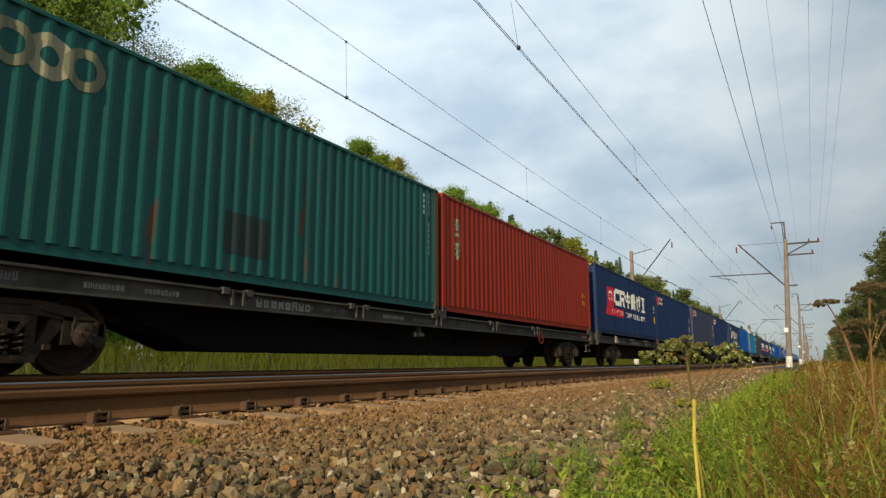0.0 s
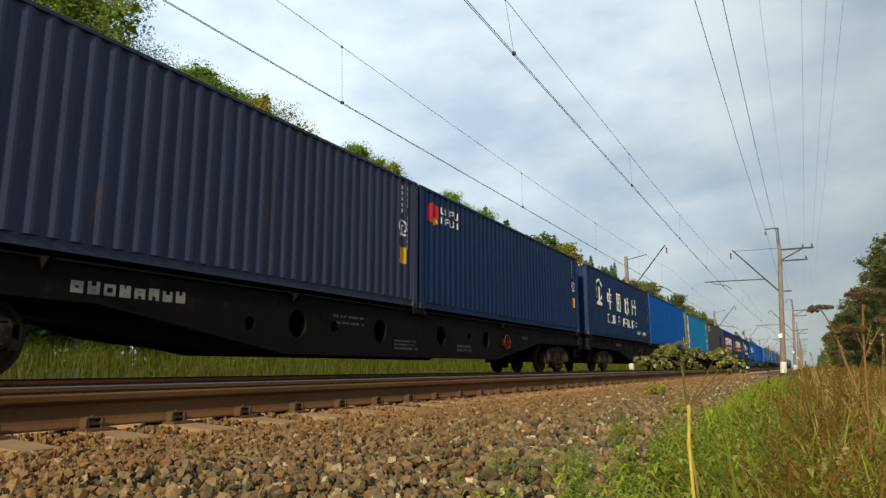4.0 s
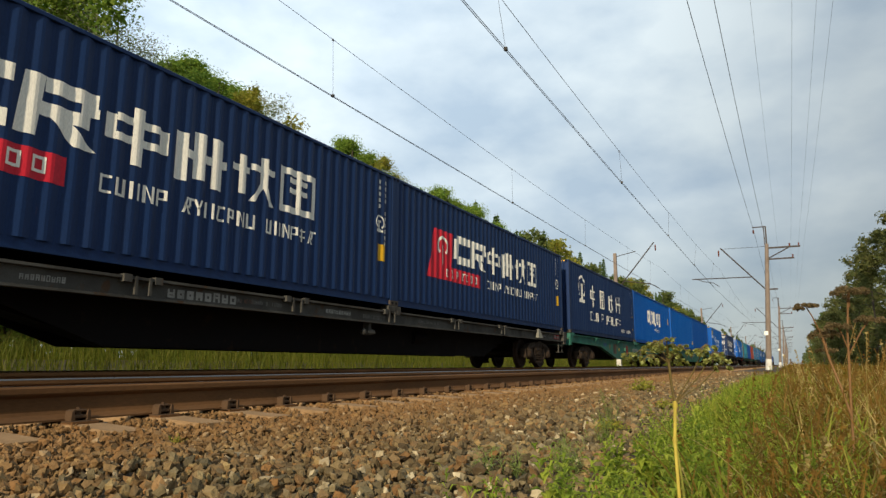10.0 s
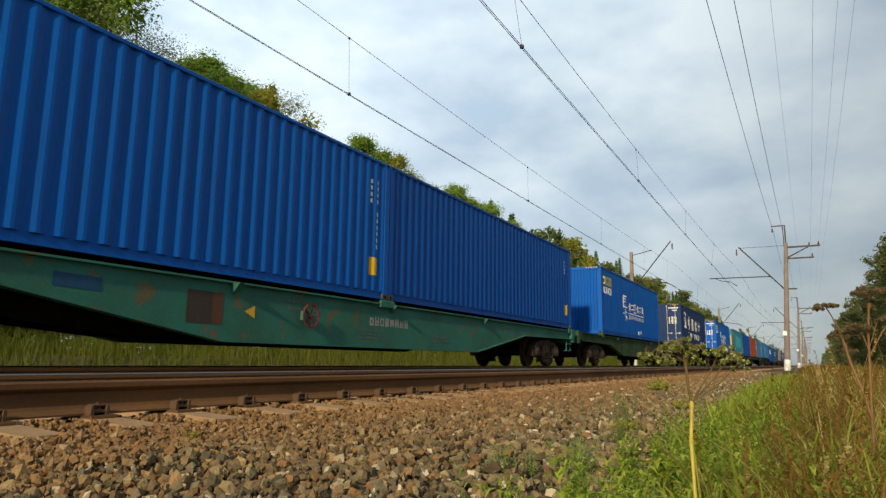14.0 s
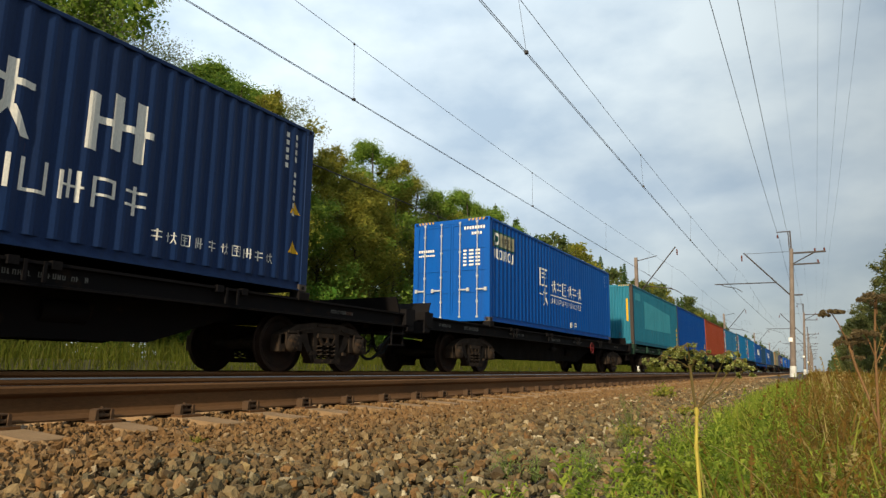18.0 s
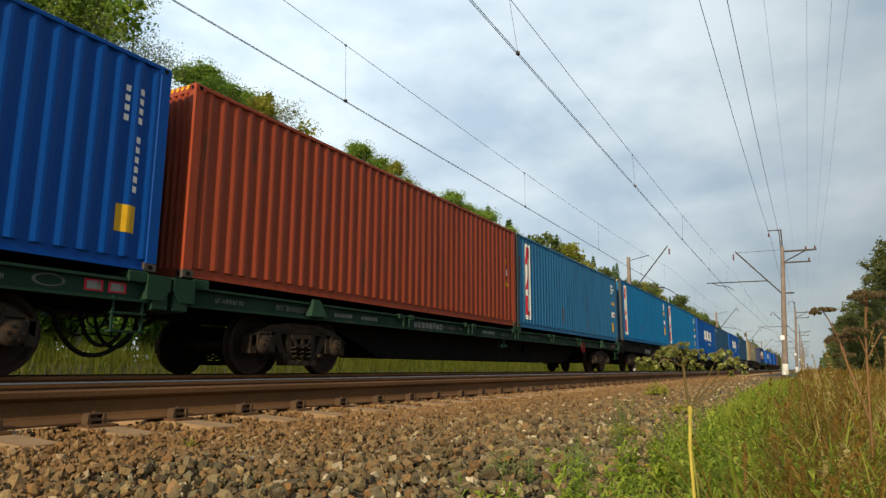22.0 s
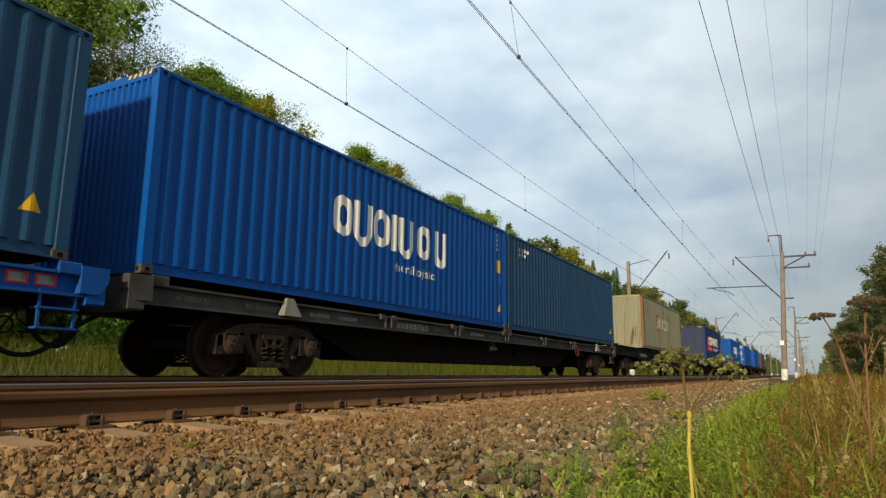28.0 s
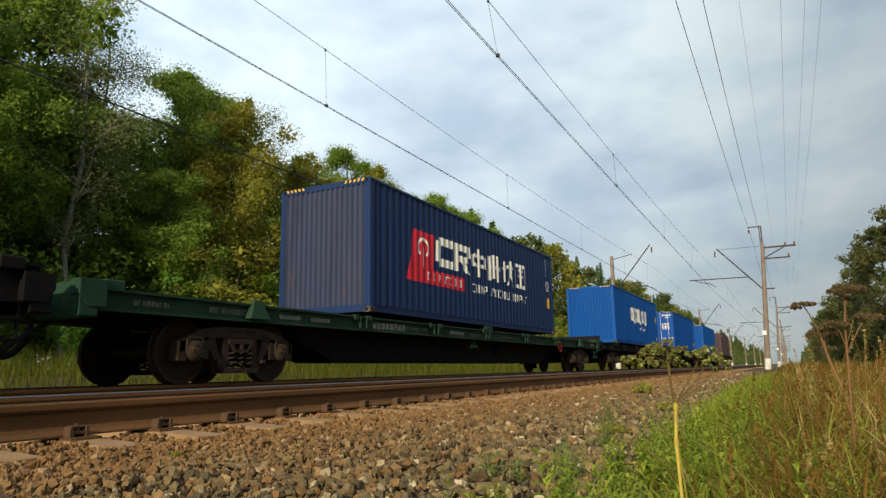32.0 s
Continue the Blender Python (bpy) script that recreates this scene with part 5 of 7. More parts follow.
def holed_beam(half, mid, low, high, ends, holes):
    """Fish-belly web: outline (y, z of the lower edge), round holes cut through."""
    s = Shape()
    x0, x1 = 1.12, 1.15
    ys = sorted({-half, half, *[p for p, _ in ends], *[h + d for h, r, _ in holes for d in (-r * 1.25, r * 1.25)]})

    def lower(y):
        for (a, za), (b, zb) in zip(ends, ends[1:]):
            if a <= y <= b:
                return za + (zb - za) * (y - a) / (b - a)
        return ends[-1][1]

    for a, b in zip(ys, ys[1:]):
        m = (a + b) / 2
        hole = [h for h in holes if abs(h[0] - m) < h[1] * 1.2]
        if not hole:
            s.along_x([(a, lower(a)), (b, lower(b)), (b, high), (a, high)], x0, x1)
            continue
        h, r, z = hole[0]
        s.along_x([(a, lower(a)), (b, lower(b)), (b, z - r * 1.25), (a, z - r * 1.25)], x0, x1)
        s.along_x([(a, z + r * 1.25), (b, z + r * 1.25), (b, high), (a, high)], x0, x1)
        n = 24
        inner, outer = [], []
        for i in range(n):
            t = 2 * math.pi * (i + 0.5) / n
            c, q = math.cos(t), math.sin(t)
            k = r * 1.25 / max(abs(c), abs(q))
            inner.append((h + r * c, z + r * q))
            outer.append((h + k * c, z + k * q))
        pts = [(x1, y, zz) for y, zz in outer] + [(x1, y, zz) for y, zz in inner] + [(x0 - 0.07, y, zz) for y, zz in inner]
        s.add(pts, [(i, (i + 1) % n, (i + 1) % n + n, i + n) for i in range(n)] + [(i + n, (i + 1) % n + n, (i + 1) % n + 2 * n, i + 2 * n) for i in range(n)])
        for cy, cz in ((a, z - r * 1.25), (b, z - r * 1.25), (b, z + r * 1.25), (a, z + r * 1.25)):
            near = sorted(outer, key=lambda p: (p[0] - cy) ** 2 + (p[1] - cz) ** 2)[:2]
            s.add([(x1, cy, cz), (x1, *near[0]), (x1, *near[1])], [(0, 1, 2)])
    # flanges along the top and the lower edge
    s.box(1.04, 1.22, -half, half, high - 0.03, high)
    for (a, za), (b, zb) in zip(ends, ends[1:]):
        s.along_x([(a, za - 0.025), (b, zb - 0.025), (b, zb), (a, za)], 1.04, 1.22)
    return s


def plate_bars(parent, rows, label="faded painted number bars", x=1.155, col="worn_white"):
    """Short worn bars in place of painted numbers: (y, z, count, bar width, height)."""
    rnd = random.Random(len(rows) * 7 + 3)
    for y, z, count, w, h in rows:
        s = Shape()
        for i in range(count):
            whole = col == "faded"
            if not whole and rnd.random() < 0.14:
                continue
            a = y + i * w * 0.62
            t = w * rnd.uniform(0.12, 0.2)
            b = w * 0.46
            lo, hi = z, z + h * rnd.uniform(0.6, 0.75)
            s.add([(x, a, lo), (x, a + t, lo), (x, a + t, hi), (x, a, hi)], [(0, 1, 2, 3)])
            if whole or rnd.random() < 0.75:
                s.add([(x, a + b - t, lo), (x, a + b, lo), (x, a + b, hi), (x, a + b - t, hi)], [(0, 1, 2, 3)])
            levels = [lo, (lo + hi - t) / 2, hi - t]
            for zz in rnd.sample(levels, 2 if whole else 1):
                s.add([(x, a + t, zz), (x, a + b - t, zz), (x, a + b - t, zz + t), (x, a + t, zz + t)], [(0, 1, 2, 3)])
        part("number_bar", s, PAINT[col], parent, label)["kind"] = "stuff"


def ring_emblem(parent, y, z):
    """Two interlocking open rings with arrow heads, painted on the beam."""
    s = Shape()
    x = 1.157
    for cy, cz, r, a0 in ((y, z + 0.04, 0.19, 20), (y - 0.1, z - 0.02, 0.16, 150), (y + 0.13, z + 0.05, 0.15, -60)):
        for i in range(18):
            a, b = (radians(a0 + 270 * k / 18) for k in (i, i + 1))
            s.add([(x, cy + q * math.cos(t), cz + q * math.sin(t)) for q, t in ((r, a), (r, b), (r - 0.035, b), (r - 0.035, a))][::-1], [(0, 1, 2, 3)])
            x += 0.0000
        x += 0.002
    s.add([(x, y + 0.24, z - 0.03), (x, y + 0.36, z + 0.02), (x, y + 0.26, z + 0.09)], [(0, 1, 2)])
    part("ring_emblem", s, PAINT["worn_white"], parent, "worn white ring emblem")


def diamond_emblem(parent, y, z):
    """Pale square with four dark diamonds."""
    x = 1.156
    part("emblem_plate", Shape().add([(x, y - 0.2, z - 0.2), (x, y + 0.2, z - 0.2), (x, y + 0.2, z + 0.2), (x, y - 0.2, z + 0.2)], [(0, 1, 2, 3)]), PAINT["faded"], parent, "faded pale square")
    d = Shape()
    for dy, dz in ((0, 0.09), (0, -0.09), (-0.09, -0.0), (0.09, 0.0)):
        d.add([(x + 0.003, y + dy - 0.07, z + dz), (x + 0.003, y + dy, z + dz - 0.07), (x + 0.003, y + dy + 0.07, z + dz), (x + 0.003, y + dy, z + dz + 0.07)], [(0, 1, 2, 3)])
    part("emblem_diamond", d, STEEL_DARK, parent, "dark diamonds on the square")


def centre_sill(half, bog, low):
    s = Shape()
    s.along_x([(-half, 0.85), (-bog, 0.82), (-bog + 1.9, 0.80), (-bog + 3.6, low), (bog - 3.6, low), (bog - 1.9, 0.80), (bog, 0.82), (half, 0.85), (half, 1.2), (-half, 1.2)], -0.22, 0.22)
    return s


def outer_web(half, bog, low):
    """Dark side web under the sill."""
    s = Shape()
    a = bog - 1.75
    for x in (-0.5, 0.5):
        s.along_x([(-a, 0.86), (-a + 1.5, low), (a - 1.5, low), (a, 0.86), (a, 1.0), (-a, 1.0)], x - 0.02, x + 0.02)
    return s


def common(w, half, bog, mat, rear=True):
    """What every wagon has: bogies, couplers, hoses, steps."""
    for y in (-bog, bog):
        bogie(w, y)
    for k in (-1, 1):
        c = part("coupler", keep("coupler", coupler, BOGIE), None, w, "cast automatic coupler", at=(0, k * half, 0))
        c.rotation_euler = (0, 0, 0 if k < 0 else math.pi)
        h = part("brake_hose", keep("brake_hose", hose, RUBBER, True), None, w, "black rubber brake hose", at=(0, k * half, 0))
        h.rotation_euler = (0, 0, 0 if k < 0 else math.pi)
    h2 = part("release_hose", keep("release_hose", hose_near, RUBBER, True), None, w, "looped hose beside the coupler", at=(0, half + 0.05, 0))
    part("step", keep("step", step_iron, mat), None, w, at=(0, half - 0.65, 0))
    part("air_tank", keep("air_tank", lambda: Shape().tube((-0.5, -0.75, 0.72), (-0.5, 0.75, 0.72), 0.2, 16), STEEL_DARK, True), None, w)
    part("brake_cylinder", keep("brake_cylinder", lambda: Shape().tube((0.45, 2.0, 0.75), (0.45, 2.6, 0.75), 0.17, 14).tube((0.45, 2.6, 0.75), (0.45, 4.2, 0.72), 0.03, 8), STEEL_DARK, True), None, w)


def sill_wagon(label, mat, half=12.3, bog=9.6, low=0.36, wheel_at=6.6):
    """Flat wagon with straight channel sills, stops and stakes."""
    w = thing("flat_wagon", label, "flat wagon", "wagons of the train")
    for k in (1, -1):
        s = Shape()
        s.along_y([(1.10, 0.95), (1.215, 0.95), (1.215, 0.98), (1.14, 0.99), (1.14, 1.195), (1.215, 1.205), (1.215, 1.24), (1.10, 1.24)], -half, half)
        o = part("side_sill", s, mat, w, "dusty channel side sill")
        o.scale = (k, 1, 1)
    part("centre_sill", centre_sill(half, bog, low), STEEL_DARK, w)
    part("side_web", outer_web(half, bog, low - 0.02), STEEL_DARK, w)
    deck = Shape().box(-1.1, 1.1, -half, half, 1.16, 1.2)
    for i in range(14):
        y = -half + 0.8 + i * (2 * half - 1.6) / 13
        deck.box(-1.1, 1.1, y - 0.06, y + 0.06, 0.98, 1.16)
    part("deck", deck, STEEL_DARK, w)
    for k in (-1, 1):
        b = part("headstock", keep("headstock", lambda: Shape().box(-1.24, 1.24, -0.12, 0.12, 0.86, 1.3, 0.02).along_x([(-0.14, 1.14), (-0.02, 0.99), (0.22, 0.99), (0.22, 1.325), (-0.14, 1.325)], 1.06, 1.262), mat), None, w, at=(0, k * half, 0))
        b.scale = (1, -k, 1)
    for y in (-half + 0.35, -0.12, 0.12, half - 0.35) if half > 11 else (-6.0, 6.0):
        for k in (1, -1):
            o = part("container_seat", keep("container_seat", twist_seat, mat), None, w, at=(0, y, 0))
            o.scale = (k, 1, 1)
    for y in (-bog + 0.22, bog - 0.22) if half > 11 else ():
        part("container_stop", keep("container_stop", stop_block, STOP_PALE if mat is STEEL_GREY else mat), None, w, "folded pale triangular stop", at=(0, y, 0))
    for y in (-6.35, -3.22, -0.1, 3.05, 6.17) if half > 11 else (-4.4, -1.5, 1.5, 4.4):
        part("stake_bracket", keep("stake_bracket", stake_pair, mat), None, w, at=(0, y, 0))
    hw = part("hand_wheel", keep("hand_wheel", hand_wheel, PAINT["wheelred"], True), None, w, "red hand-brake wheel", at=(1.24, wheel_at, 0.93))
    if half < 11:
        for k in (1, -1):
            f = part("end_flap", keep("end_flap", lambda: Shape().along_x([(0.0, 1.24), (0.05, 1.24), (-0.10, 1.58), (-0.14, 1.58)], -1.1, 1.1), STEEL_DARK), None, w, "hinged steel end flap", at=(0, k * (half - 0.25), 0))
            f.scale = (1, k, 1)
    part("brake_bracket", keep("brake_bracket", brake_bracket, mat), None, w, "cast brake lever bracket", at=(0, -0.78, 0))
    if half > 11:
        for y in (11.28, 11.6):
            part("notice_plate", keep("notice_plate", lambda: Shape().add([(1.147, 0.0, 1.04), (1.147, 0.25, 1.04), (1.147, 0.25, 1.18), (1.147, 0.0, 1.18)], [(0, 1, 2, 3)]), PAINT["markred"]), None, w, "red-edged notice plate", at=(0, y, 0))
            part("notice_field", keep("notice_field", lambda: Shape().add([(1.1505, 0.03, 1.06), (1.1505, 0.22, 1.06), (1.1505, 0.22, 1.16), (1.1505, 0.03, 1.16)], [(0, 1, 2, 3)]), PAINT["faded"]), None, w, "pale field of the plate", at=(0, y, 0))
        ring = Shape()
        for i in range(20):
            a, b = (2 * math.pi * k / 20 for k in (i, i + 1))
            ring.add([(1.147, 10.85 + r * 0.20 * math.cos(q), 1.11 + r * 0.075 * math.sin(q)) for r, q in ((1.0, a), (1.0, b), (0.8, b), (0.8, a))], [(0, 1, 2, 3)])
        part("oval_mark", ring, PAINT["worn_white"], w, "worn white oval mark")
        plate_bars(w, [(-5.88, 1.02, 8, 0.27, 0.20), (-8.75, 1.05, 9, 0.10, 0.10), (-7.9, 1.05, 9, 0.10, 0.10), (-2.3, 1.05, 10, 0.13, 0.11)], "pale painted number bars", 1.147, "faded")
    plate_bars(w, [(-half + 0.7, 1.06, 9, 0.11, 0.10), (-half + 2.0, 1.05, 10, 0.13, 0.14), (-4.6, 1.06, 22, 0.08, 0.09), (-1.2, 1.03, 16, 0.10, 0.12), (1.2, 1.06, 18, 0.09, 0.09), (half - 2.6, 1.06, 12, 0.09, 0.09)], x=1.146)
    common(w, half, bog, mat)
    return w


def belly_wagon(label, mat, holes, half=12.3, bog=9.75, wheel_at=4.98):
    """Flat wagon with deep fish-belly side beams."""
    w = thing("flat_wagon", label, "flat wagon", "wagons of the train")
    low, up = 0.40, RISE if holes else 0.0
    ends = [(-half, 1.0), (-bog + 2.0, 0.95), (-bog + 5.4, low), (bog - 5.4, low), (bog - 2.0, 0.95), (half, 1.0)] if half > 11 else \
        [(-half, 1.0), (-bog + 1.9, 0.95), (-bog + 4.2, 0.5), (bog - 4.2, 0.5), (bog - 1.9, 0.95), (half, 1.0)]
    me = film(holed_beam(half, 0, low, 1.29 + up, ends, holes)).mesh("side_beam", mat)
    for k in (1, -1):
        o = part("side_beam", me, None, w, "deep fish-belly side beam")
        o.scale = (k, 1, 1)
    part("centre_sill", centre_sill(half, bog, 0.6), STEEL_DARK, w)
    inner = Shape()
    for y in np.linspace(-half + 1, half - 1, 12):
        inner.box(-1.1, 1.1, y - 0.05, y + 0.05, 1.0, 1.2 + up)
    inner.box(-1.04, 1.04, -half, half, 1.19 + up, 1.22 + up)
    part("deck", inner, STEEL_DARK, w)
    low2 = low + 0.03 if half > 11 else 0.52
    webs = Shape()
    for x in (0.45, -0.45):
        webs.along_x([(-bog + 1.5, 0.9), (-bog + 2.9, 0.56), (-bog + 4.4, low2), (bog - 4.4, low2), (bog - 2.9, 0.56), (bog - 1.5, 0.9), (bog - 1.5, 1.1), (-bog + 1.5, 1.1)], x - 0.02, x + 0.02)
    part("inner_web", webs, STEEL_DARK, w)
    for k in (-1, 1):
        b = part("headstock", keep("headstock", lambda: Shape().box(-1.24, 1.24, -0.12, 0.12, 0.86, 1.3, 0.02).along_x([(-0.14, 1.14), (-0.02, 0.99), (0.22, 0.99), (0.22, 1.325), (-0.14, 1.325)], 1.06, 1.262), mat), None, w, at=(0, k * half, 0))
        b.scale = (1, -k, 1)
    for y in (-half + 0.35, -0.12, 0.12, half - 0.35) if half > 11 else (-6.0, 6.0):
        for k in (1, -1):
            o = part("container_seat", keep("container_seat", twist_seat, mat), None, w, at=(0, y, up))
            o.scale = (k, 1, 1)
    for y in (-8.4, -4.12, 0.27, 4.8) if half > 11 else (-3.6, 3.6):
        part("bracket", keep("bracket", lambda: Shape().add([(1.15, -0.12, 1.27), (1.15, 0.12, 1.27), (1.33, 0.05, 1.27), (1.33, -0.05, 1.27), (1.15, -0.03, 1.1), (1.15, 0.03, 1.1)], [(0, 3, 2, 1), (0, 4, 3), (1, 2, 5), (3, 4, 5, 2), (0, 1, 5, 4)]), mat), None, w, at=(0, y, up))
    if half < 11:
        part("end_flap", keep("end_flap", lambda: Shape().along_x([(0.0, 1.24), (0.05, 1.24), (-0.10, 1.66), (-0.14, 1.66)], -1.1, -0.1), STEEL_GREEN), None, w, "raised pale green end flap", at=(0, half - 0.25, 0))
    part("hand_wheel", keep("hand_wheel", hand_wheel, PAINT["wheelred"], True), None, w, "red hand-brake wheel", at=(1.26, wheel_at, 0.88))
    part("wheel_bearing", keep("wheel_bearing", lambda: Shape().box(1.15, 1.24, -0.05, 0.05, -0.08, 0.08, 0.01), mat), None, w, at=(0, wheel_at - 0.1, 0.88))
    if mat is STEEL_GREEN:
        part("dark_panel", Shape().add([(1.154, -4.98, 0.63), (1.154, -4.32, 0.63), (1.154, -4.32, 1.10), (1.154, -4.98, 1.10)], [(0, 1, 2, 3)]), PAINT["rustdark"], w, "rust-dark square panel")
        part("arrow_mark", Shape().add([(1.154, -3.88, 0.86), (1.154, -3.66, 0.76), (1.154, -3.66, 0.96)], [(0, 1, 2)]), PAINT["yellow"], w, "yellow arrow mark")
        part("blue_plate", Shape().add([(1.154, -6.9, 0.95), (1.154, -6.28, 0.93), (1.154, -6.28, 1.10), (1.154, -6.9, 1.12)], [(0, 1, 2, 3)]), PAINT["slate"], w, "faded blue painted patch")
        plate_bars(w, [(-0.52, 0.82, 8, 0.30, 0.24)], "pale painted number bars", 1.154, "faded")
    plate_bars(w, [(-3.0, 1.08, 22, 0.07, 0.07), (-2.9, 0.96, 20, 0.07, 0.07), (-0.9, 0.70, 24, 0.06, 0.06), (-0.9, 0.62, 22, 0.06, 0.06), (-0.9, 0.54, 26, 0.06, 0.06), (2.0, 0.66, 18, 0.07, 0.08), (2.0, 0.56, 20, 0.07, 0.08), (bog - 3.4, 1.02, 8, 0.1, 0.12)])
    common(w, half, bog, mat)
    return w


BIG = [(y, 0.235, 0.90) for y in (-3.98, -1.43, 1.20, 3.76)] + [(-5.10, 0.11, 0.84), (-2.95, 0.11, 0.90), (2.72, 0.11, 0.92), (4.92, 0.08, 0.86)]
# centre along the train, kind, body
RAKE = [
    (-11.9, "grey"), (13.58, "grey"), (39.08, "grey"), (64.78, "holes"), (90.62, "holes"), (116.45, "grey"), (141.88, "grey"),
    (167.3, "green"), (192.58, "green"), (215.06, "short_green"), (235.2, "short"), (254.8, "short"), (277.27, "olive"), (302.2, "olive"), (327.48, "holes"),
    (352.5, "blue"), (377.66, "grey"), (402.45, "holes"), (427.63, "olive"), (449.9, "short"), (469.4, "short"), (489.0, "short"), (508.7, "short"),
]
WAGONS = []


def marshal():
    made = {}
    for s, kind in RAKE:
        if kind in made:
            base, rolling = made[kind]
            w = copy_thing(base, pose(FAR, s, 0))
            again = [o for o in w.children if o.name.split(".")[0] == "wheelset"]
            WAGONS.append((w, s, again))
            continue
        ROLLING.clear()
        if kind == "grey":
            w = sill_wagon("grey dusty flat wagon carrying containers", STEEL_GREY)
        elif kind == "olive":
            w = sill_wagon("dark green flat wagon carrying containers", STEEL_OLIVE)
        elif kind == "blue":
            w = sill_wagon("blue flat wagon carrying containers", STEEL_BLUE)
        elif kind == "short":
            w = sill_wagon("short dark flat wagon with a single container", STEEL_DARK, 9.45, 6.8, 0.42, 3.2)
        elif kind == "holes":
            w = belly_wagon("black fish-belly flat wagon with round holes", STEEL_DARK, BIG)
        elif kind == "green":
            w = belly_wagon("turquoise-green fish-belly flat wagon", STEEL_GREEN, [], wheel_at=-2.43)
        else:
            w = belly_wagon("dull green short fish-belly flat wagon", STEEL_MOSS, [], 9.45, 6.8, 2.5)
        made[kind] = (w, list(ROLLING))
        w.location = (FAR, s, 0)
        WAGONS.append((w, s, [a for a, _ in ROLLING]))
    for w, s, _ in WAGONS:
        if s in (-11.9, 13.58):
            for o in [o for o in w.children if o.name.startswith("container_stop")]:
                bpy.data.objects.remove(o)
        if s in (-11.9, 39.08, 116.45, 141.88, 235.2, 327.48):
            for o in [o for o in w.children if o.name.startswith("hand_wheel")]:
                bpy.data.objects.remove(o)
        number = {64.78: (-8.06, 1.04, 8, 0.35, 0.22), 90.62: (-7.72, 1.15, 8, 0.175, 0.15), 327.48: (-7.02, 0.96, 8, 0.29, 0.29), 402.45: (-6.89, 1.0, 8, 0.33, 0.23)}.get(s)
        if number:
            plate_bars(w, [number], "pale painted number bars", 1.154, "faded")
        if s == 402.45:
            ring_emblem(w, 1.89, 0.82)
        elif s == 90.62:
            for i, k in enumerate((17, 13, 1, 6)):
                mk = Shape()
                for poly in slab_glyph((6.5) + 0.235 * i, 1.04, 0.07 if k == 13 else 0.19, 0.2, k):
                    mk.add([(1.157, y, z) for y, z in poly], [tuple(range(len(poly)))])
                part("block_mark", mk, PAINT["faded"], w, "pale block mark")
            plate_bars(w, [((6.5) + 1.0, 1.16, 22, 0.09, 0.07), ((6.5) + 1.0, 1.06, 26, 0.09, 0.07), ((6.5) + 1.0, 0.96, 30, 0.09, 0.07), ((6.5), 0.88, 9, 0.09, 0.06)])
        elif s == 327.48:
            diamond_emblem(w, 2.04, 0.85)


marshal()

# ---- overhead line ----
SPAN, MASTY = 61.0, 55.0


def near_mast(y, first):
    m = thing("line_mast", "tall brownish concrete line mast with limewashed foot beside the track", "mast", "line masts", (0, y, 0))
    bx, tx = -1.46, -0.93
    part("pole", Shape().tube((bx, 0, -0.4), (tx, 0, 9.2), 0.21, 16, 0.13), MAST, m, "round concrete pole", True)
    part("limewash_foot", Shape().tube((bx, 0, -0.35), (bx + 0.055, 0, 0.55), 0.225, 16, 0.218), LIME, m, "limewashed foot", True)
    part("top_bracket", Shape().box(tx - 0.05, tx + 0.05, -0.05, 0.05, 9.1, 10.55).box(tx - 0.16, tx - 0.1, -0.05, 0.05, 9.1, 10.55).box(tx - 0.9, tx + 0.05, -0.04, 0.04, 10.5, 10.57), IRON, m)
    part("crossarm", Shape().box(tx, 1.3, -0.06, 0.06, 8.80, 8.92), IRON, m)
    part("crossarm", Shape().box(tx, 0.85, -0.06, 0.06, 7.96, 8.06), IRON, m)
    part("arm_brace", Shape().tube((tx, 0, 8.05), (0.6, 0, 8.85), 0.045, 6), IRON, m)
    part("cantilever", Shape().tube((-1.2, 0, 5.7), (-4.2, 0, 9.1), 0.05, 8), IRON, m, "slanting steel tube", True)
    part("registration_arm", Shape().tube((-2.1, 0, 6.72), (-6.4, 0, 6.76), 0.04, 8).path([(-6.0, 0, 6.74), (-5.6, 0, 6.55), (-4.9, 0, 6.42), (-4.45, 0, 6.1)], 0.025), IRON, m, "horizontal steel tube", True)
    part("tie_rod", Shape().tube((-4.1, 0, 9.02), (tx, 0, 9.0), 0.015, 5), IRON, m)
    part("stub_arm", Shape().box(-1.2, -0.4, -0.05, 0.05, 5.68, 5.78), IRON, m)
    for p in ((-1.78, 0, 10.2), (1.2, 0, 9.0), (0.6, 0, 9.0), (0.75, 0, 8.15)):
        part("insulator", Shape().lathe([(-0.13, 0.03), (-0.1, 0.07), (-0.05, 0.04), (0.0, 0.075), (0.05, 0.04), (0.1, 0.07), (0.14, 0.03)], 10, "z", p), CERAMIC, m, "brown glazed insulator")
    part("hanger", Shape().lathe([(-0.25, 0.02), (-0.2, 0.07), (-0.12, 0.03), (-0.05, 0.07), (0.03, 0.03), (0.1, 0.07), (0.25, 0.02)], 10, "z", (-4.35, 0, 8.7)), CERAMIC, m, "insulator string", True)
    part("number_plate", Shape().box(bx - 0.1, bx + 0.16, -0.24, -0.21, 2.3, 2.6), PAINT["white"], m, "small white plate")
    return m


